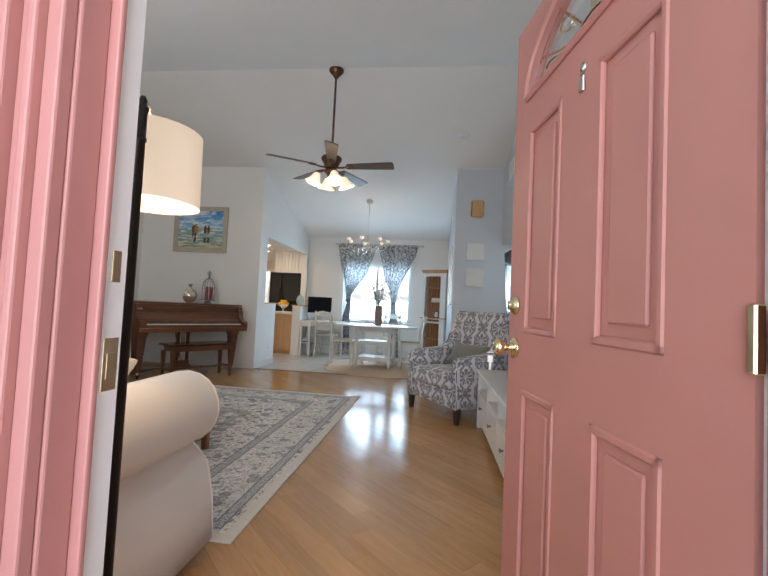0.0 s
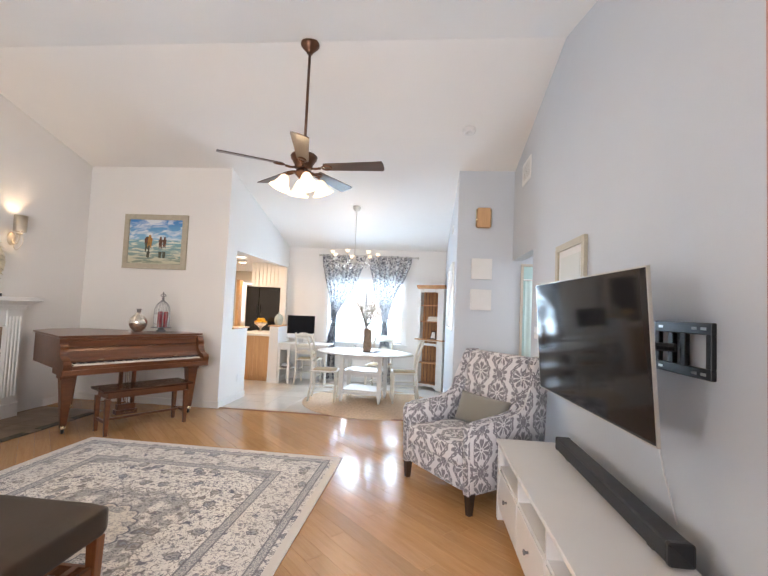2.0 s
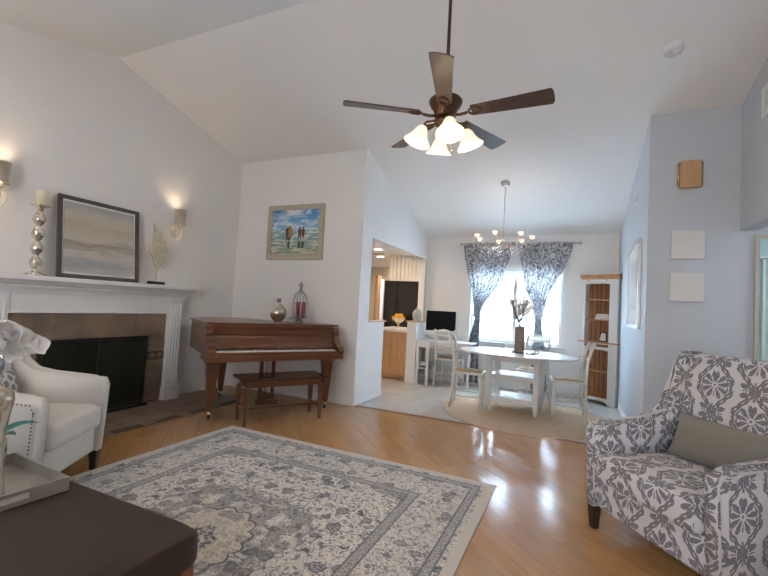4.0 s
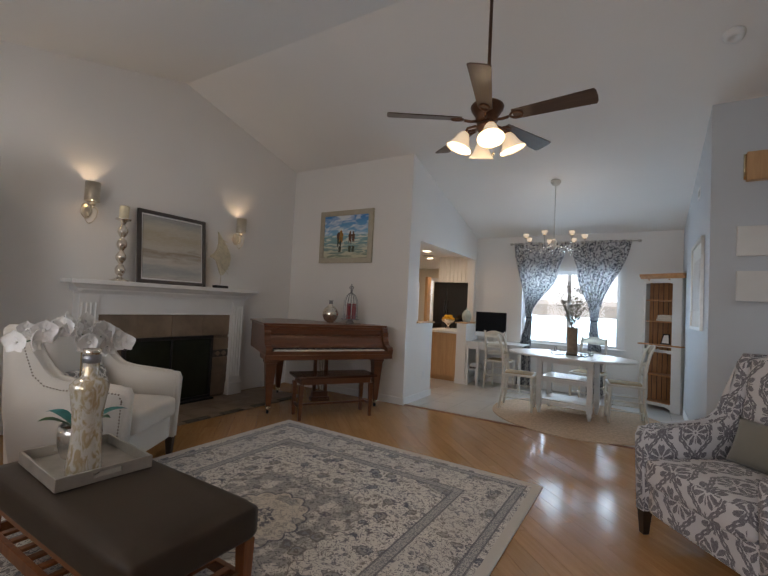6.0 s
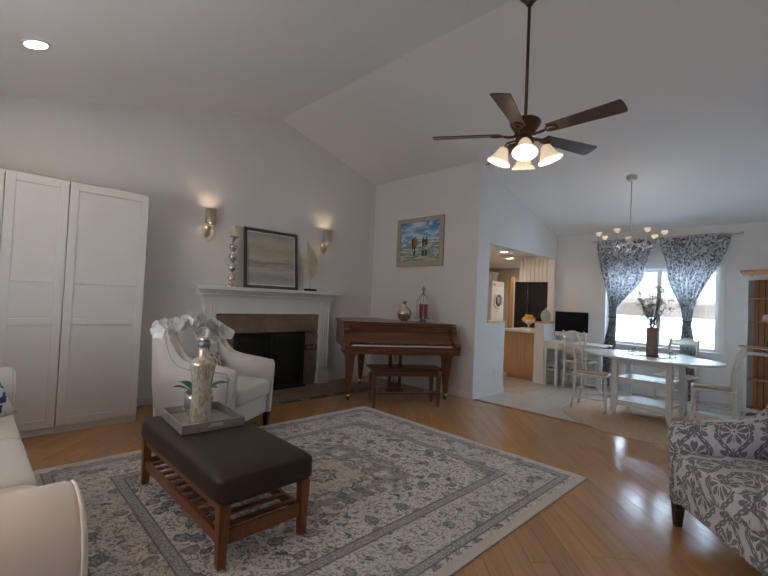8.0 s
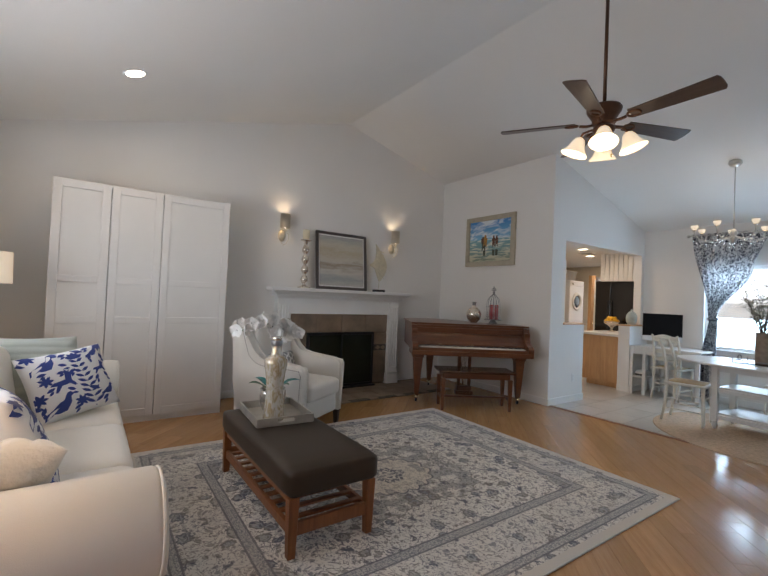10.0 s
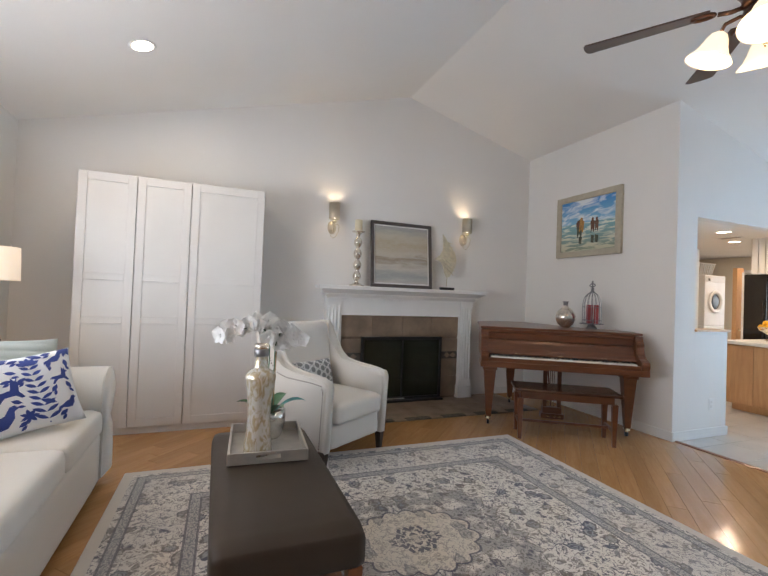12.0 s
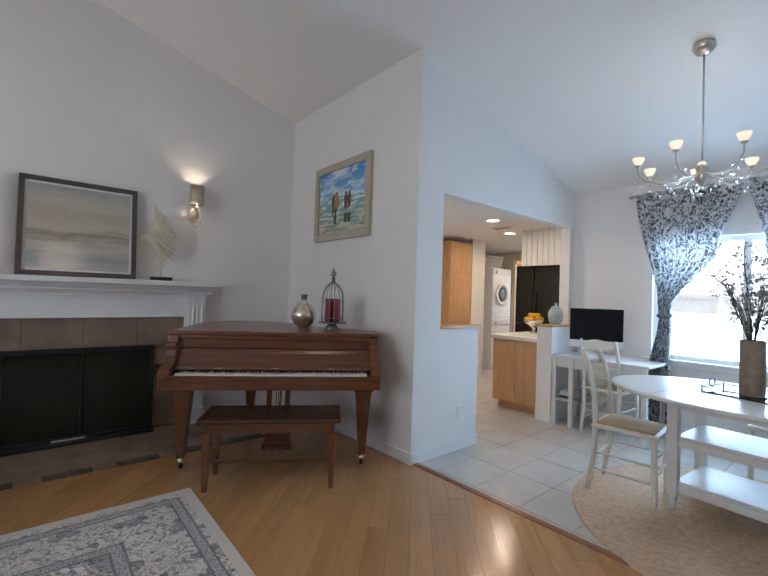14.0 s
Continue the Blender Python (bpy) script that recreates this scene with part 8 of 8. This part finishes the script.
    for i in range(15):
        part("slat", moved(box(-0.46, 0.46, -0.03, 0.03, -0.004, 0.004), pose(0, 0.03, 0.11 + i * 0.07, 40, 0, 0)), LOUVRE, k)
    lamp("daylight_laundry_window", "AREA", 10, DAY, look((-4.825, 12.62, 1.5), (-4.825, 0, 1.3)), 0.9, 1.1)
    # lights in the flat ceiling
    for x, y in ((-3.76, 9.03), (-4.2, 10.1), (-4.9, 8.0)):
        c = thing("kitchen_downlight", "lit round downlight in the kitchen ceiling", "ceiling light", pose(x, y, 2.4195), "kitchen downlights")
        part("trim_ring", lathe([(0.075, 0), (0.098, 0), (0.098, -0.004), (0.085, -0.008), (0.075, -0.004)], 28), TRIM, c, "", True)
        part("lens", lathe([(0, -0.003), (0.076, -0.003), (0.076, -0.001), (0, -0.001)], 28), DOWN, c, "glowing lens", True)
        lamp("kitchen_light", "AREA", 11, (1.0, 0.76, 0.52), pose(x, y, 2.40), 0.14)
    # added area light with no fitting of its own, brightens the laundry
    lamp("laundry_fill", "AREA", 9, (1.0, 0.76, 0.52), pose(-4.5, 11.6, 2.41), 0.2)
    vt = thing("ceiling_vent", "white ceiling vent in the kitchen", "air vent", pose(-4.0, 9.6, 2.4195))
    part("frame", box(-0.15, 0.15, -0.08, 0.08, -0.008, 0, 0.002), TRIM, vt)
    part("grille", box(-0.12, 0.12, -0.05, 0.05, -0.011, -0.0075), TILEGROUT, vt)
    # fruit bowl and jar
    b = thing("fruit_bowl", "silver pedestal bowl piled with lemons", "bowl", pose(-3.55, 9.75, 0.926))
    part("bowl", lathe([(0, 0), (0.06, 0), (0.06, 0.008), (0.02, 0.03), (0.022, 0.07), (0.05, 0.095), (0.12, 0.14), (0.145, 0.19), (0.138, 0.19), (0.11, 0.145), (0, 0.10)], 28), MERCURY, b, "silver pedestal", True)
    random.seed(6)
    for i in range(14):
        a = i * 2.4
        r = 0.10 if i < 8 else 0.05
        z = 0.185 + (0.0 if i < 8 else 0.05) + random.uniform(-0.01, 0.01)
        one = bmesh.new()
        bmesh.ops.create_uvsphere(one, u_segments=12, v_segments=8, radius=0.036)
        bmesh.ops.scale(one, vec=(1.28, 1, 1), verts=one.verts)
        part("lemon", moved(one, pose(r * math.cos(a), r * math.sin(a), z, random.uniform(0, 90), random.uniform(0, 90), random.uniform(0, 180))), LEMON, b, "", True)
    j = thing("ginger_jar", "celadon glazed lidded jar on the counter wall", "jar", pose(XK - 0.02, 9.22, 1.101) @ Matrix.Scale(0.92, 4))
    part("body", lathe([(0, 0), (0.06, 0), (0.085, 0.05), (0.095, 0.12), (0.085, 0.18), (0.06, 0.20), (0.055, 0.205)], 24), CELADON, j, "", True)
    part("lid", lathe([(0.066, 0.2), (0.066, 0.212), (0.04, 0.235), (0.014, 0.245), (0.012, 0.255), (0.02, 0.265), (0.012, 0.28), (0, 0.282)], 20), CELADON, j, "", True)


def hall():
    d = tagged(new("door_2"), "white hall doorway with a wooden frame", "doorway", "", "structure")
    d.matrix_world = pose(XR + 0.59, YP - 0.001, 0)
    aqua = material("pale_aqua_paint", (0.46, 0.66, 0.66), 0.7, vary=0.04)
    part("casing", frame_bars(0.96, 2.195, 0.032, 0.03), material("beige_casing_paint", (0.56, 0.50, 0.42), 0.5, vary=0.03), d)
    part("inner_wall", box(-0.448, 0.448, -0.006, 0, 0.0, 2.163), aqua, d, "pale aqua inner wall")
    part("curtain_rod", tube([(-0.448, -0.02, 1.98), (0.448, -0.02, 1.98)], 0.010, 8), TRIM, d)
    part("curtain_panel", sheet(lambda u, v: Vector((-0.42 + u * 0.86, -0.018 + 0.008 * math.sin(60 * u), 0.03 + 1.94 * v)), 60, 2), material("pale_aqua_curtain", (0.60, 0.76, 0.74), 0.8, vary=0.04), d, "pale aqua curtain", True)
    # added fill without a fixture, brightens the hall behind the opening
    lamp("hall_fill", "AREA", 14, DAY, pose(XR + 1.2, 6.3, 2.43), 0.4)


dining_window()
curtains()
dining_set()
chandelier()
hutch()
desk()
dining_wall()
kitchen()
hall()


# ---- skirting ----
def baseboards():
    h, t = 0.095, 0.014
    bm = box(XL, XL + t, YF, 1.41, 0, h, 0.003)
    box(XL, XL + t, 2.975, 3.44, 0, h, 0.003, bm=bm)
    box(XL, XL + t, 6.31, YP, 0, h, 0.003, bm=bm)
    box(XL + t, XK + t, YP - t, YP, 0, h, 0.003, bm=bm)
    box(XK + 0.002, XK + 0.002 + t, YP, 7.68 + t, 0, h, 0.003, bm=bm)
    box(XK - 0.12, XK + 0.002, 7.68, 7.68 + t, 0, h, 0.003, bm=bm)
    box(XR - t, XR, YF, 5.76, 0, h, 0.003, bm=bm)
    box(XD - t, XR, YP - t, YP, 0, h, 0.003, bm=bm)
    box(XD - t, XD, YP, 9.0, 0, h, 0.003, bm=bm)
    box(-1.85, -0.3, YB - t, YB, 0, h, 0.003, bm=bm)
    box(XK - 0.10, XK + 0.08 + t, 8.95 - t, 8.95, 0, h, 0.003, bm=bm)
    box(XK + 0.08, XK + 0.08 + t, 8.95, YB, 0, h, 0.003, bm=bm)
    setting("baseboard", bm, TRIM, "white painted baseboards")


baseboards()


# ---- floors, piece by piece ----
def clip(poly, x0, x1, y0, y1):
    for axis, lim, sgn in ((0, x0, 1), (0, x1, -1), (1, y0, 1), (1, y1, -1)):
        out = []
        for i, p in enumerate(poly):
            q = poly[(i + 1) % len(poly)]
            a, b = sgn * (p[axis] - lim), sgn * (q[axis] - lim)
            if a >= 0:
                out.append(p)
            if (a > 0) != (b > 0) and a != b:
                t = a / (a - b)
                out.append((p[0] + (q[0] - p[0]) * t, p[1] + (q[1] - p[1]) * t))
        poly = out
        if len(poly) < 3:
            return []
    return poly


def slab(bm, poly, z0, z1, edge=0.0012):
    c = (sum(p[0] for p in poly) / len(poly), sum(p[1] for p in poly) / len(poly))
    lo = [bm.verts.new((*p, z0)) for p in poly]
    mid = [bm.verts.new((*p, z1 - edge)) for p in poly]
    hi = []
    for p in poly:
        d = max(1e-6, math.hypot(p[0] - c[0], p[1] - c[1]))
        hi.append(bm.verts.new((p[0] + (c[0] - p[0]) / d * edge, p[1] + (c[1] - p[1]) / d * edge, z1)))
    bm.faces.new(hi)
    n = len(poly)
    for a, b in ((lo, mid), (mid, hi)):
        for i in range(n):
            j = (i + 1) % n
            bm.faces.new((a[i], a[j], b[j], b[i]))


def plank_material(name, source):
    m = material(name, (0.4, 0.2, 0.09), 0.24, vary=0, coat=0.15)
    n = Nodes(m)
    x, y, z = n.split(n.coords())
    s = math.sqrt(0.5)
    along = n.op("MULTIPLY", n.op("SUBTRACT", x, y), s)
    across = n.op("MULTIPLY", n.op("ADD", x, y), s)
    r = n.random() if source == "object" else n.nt.nodes.new("ShaderNodeNewGeometry").outputs["Random Per Island"]
    v = n.join(n.op("MULTIPLY_ADD", along, 1.3, n.op("MULTIPLY", r, 41.0)), n.op("MULTIPLY", across, 16.0), n.op("MULTIPLY", r, 9.0))
    a = n.noise(v, 1.5, 4, 0.8)
    b = n.noise(v, 10.0, 3)
    c = n.mix(n.step(n.op("ADD", n.op("MULTIPLY", a, 0.65), n.op("MULTIPLY", b, 0.35)), 0.3, 0.7), (0.41, 0.21, 0.082), (0.53, 0.30, 0.13))
    sc = n.nt.nodes.new("ShaderNodeVectorMath")
    sc.operation = "SCALE"
    n.put(sc.inputs[0], c)
    n.put(sc.inputs["Scale"], n.step(r, 0, 1, 0.90, 1.10))
    n.colour(sc.outputs[0])
    n.put(n.b.inputs["Roughness"], n.step(n.noise(n.coords(), 3.0, 3), 0.3, 0.7, 0.12, 0.22))
    n.bump(b, 0.03, 0.002)
    return m


def wood_floor():
    base = setting("floor", box(XL - 0.02, XR + 0.02, YF - 0.02, YP + 0.03, -0.12, -0.004), DARKLEG, "honey wood plank floor laid diagonally")
    pm, rest = plank_material("honey_plank", "object"), plank_material("honey_plank_joined", "island")
    random.seed(5)
    s = math.sqrt(0.5)
    width, gap = 0.125, 0.0007
    joined = bmesh.new()
    count = 0
    across = -4.0
    while across < 6.2:
        along = -9.0 - random.uniform(0, 1.3)
        while along < 2.0:
            ln = random.uniform(0.75, 1.6)
            a0, a1, c0, c1 = along + gap, along + ln - gap, across + gap, across + width - gap
            quad = [((a * s + c * s), (-a * s + c * s)) for a, c in ((a0, c0), (a1, c0), (a1, c1), (a0, c1))]
            quad = clip(quad, XL, XR, YF, YP + 0.03)
            if len(quad) >= 3:
                mx, my = sum(p[0] for p in quad) / len(quad), sum(p[1] for p in quad) / len(quad)
                near = mx > -1.3 or my > 5.0 or mx < -3.5
                under = -3.4 < mx < -1.05 and 2.2 < my < 5.0
                if near and not under and count < 300:
                    bm = bmesh.new()
                    slab(bm, quad, -0.01, 0.0)
                    part("plank", bm, pm, base)
                    count += 1
                else:
                    slab(joined, quad, -0.01, 0.0)
            along += ln
        across += width
    tagged(part("plank_rest", joined, rest, base), kind="stuff")
    setting("floor_transition", prism([(YP + 0.015, -0.005), (YP + 0.02, 0.006), (YP + 0.045, 0.010), (YP + 0.07, 0.006), (YP + 0.075, -0.005)], "x", XK, XD), OTTLEG, "wooden strip between planks and tiles")


def tile_floor():
    base = setting("tile_floor", box(-6.3, XD + 0.02, YP + 0.03, 12.6, -0.12, -0.003), TILEGROUT, "pale stone tile floor in the dining area and kitchen")
    random.seed(9)
    tx, ty, g = 0.365, 0.46, 0.003
    joined = bmesh.new()
    count = 0
    j = 0
    y = YP + 0.065 - 0.42
    while y < 12.5:
        x = -6.3 - 0.1
        while x < XD:
            q = clip([(x + g, y + g), (x + tx - g, y + g), (x + tx - g, y + ty - g), (x + g, y + ty - g)], -6.28, XD, YP + 0.05, 12.48)
            if len(q) >= 3:
                if x > -4.4 and y < 9.6 and count < 90:
                    bm = bmesh.new()
                    slab(bm, q, -0.008, random.uniform(-0.0006, 0.0006), 0.002)
                    part("tile", bm, TILE, base)
                    count += 1
                else:
                    slab(joined, q, -0.008, 0.0, 0.002)
            x += tx
        y += ty
        j += 1
    tagged(part("tile_rest", joined, TILE, base), kind="stuff")


wood_floor()
tile_floor()
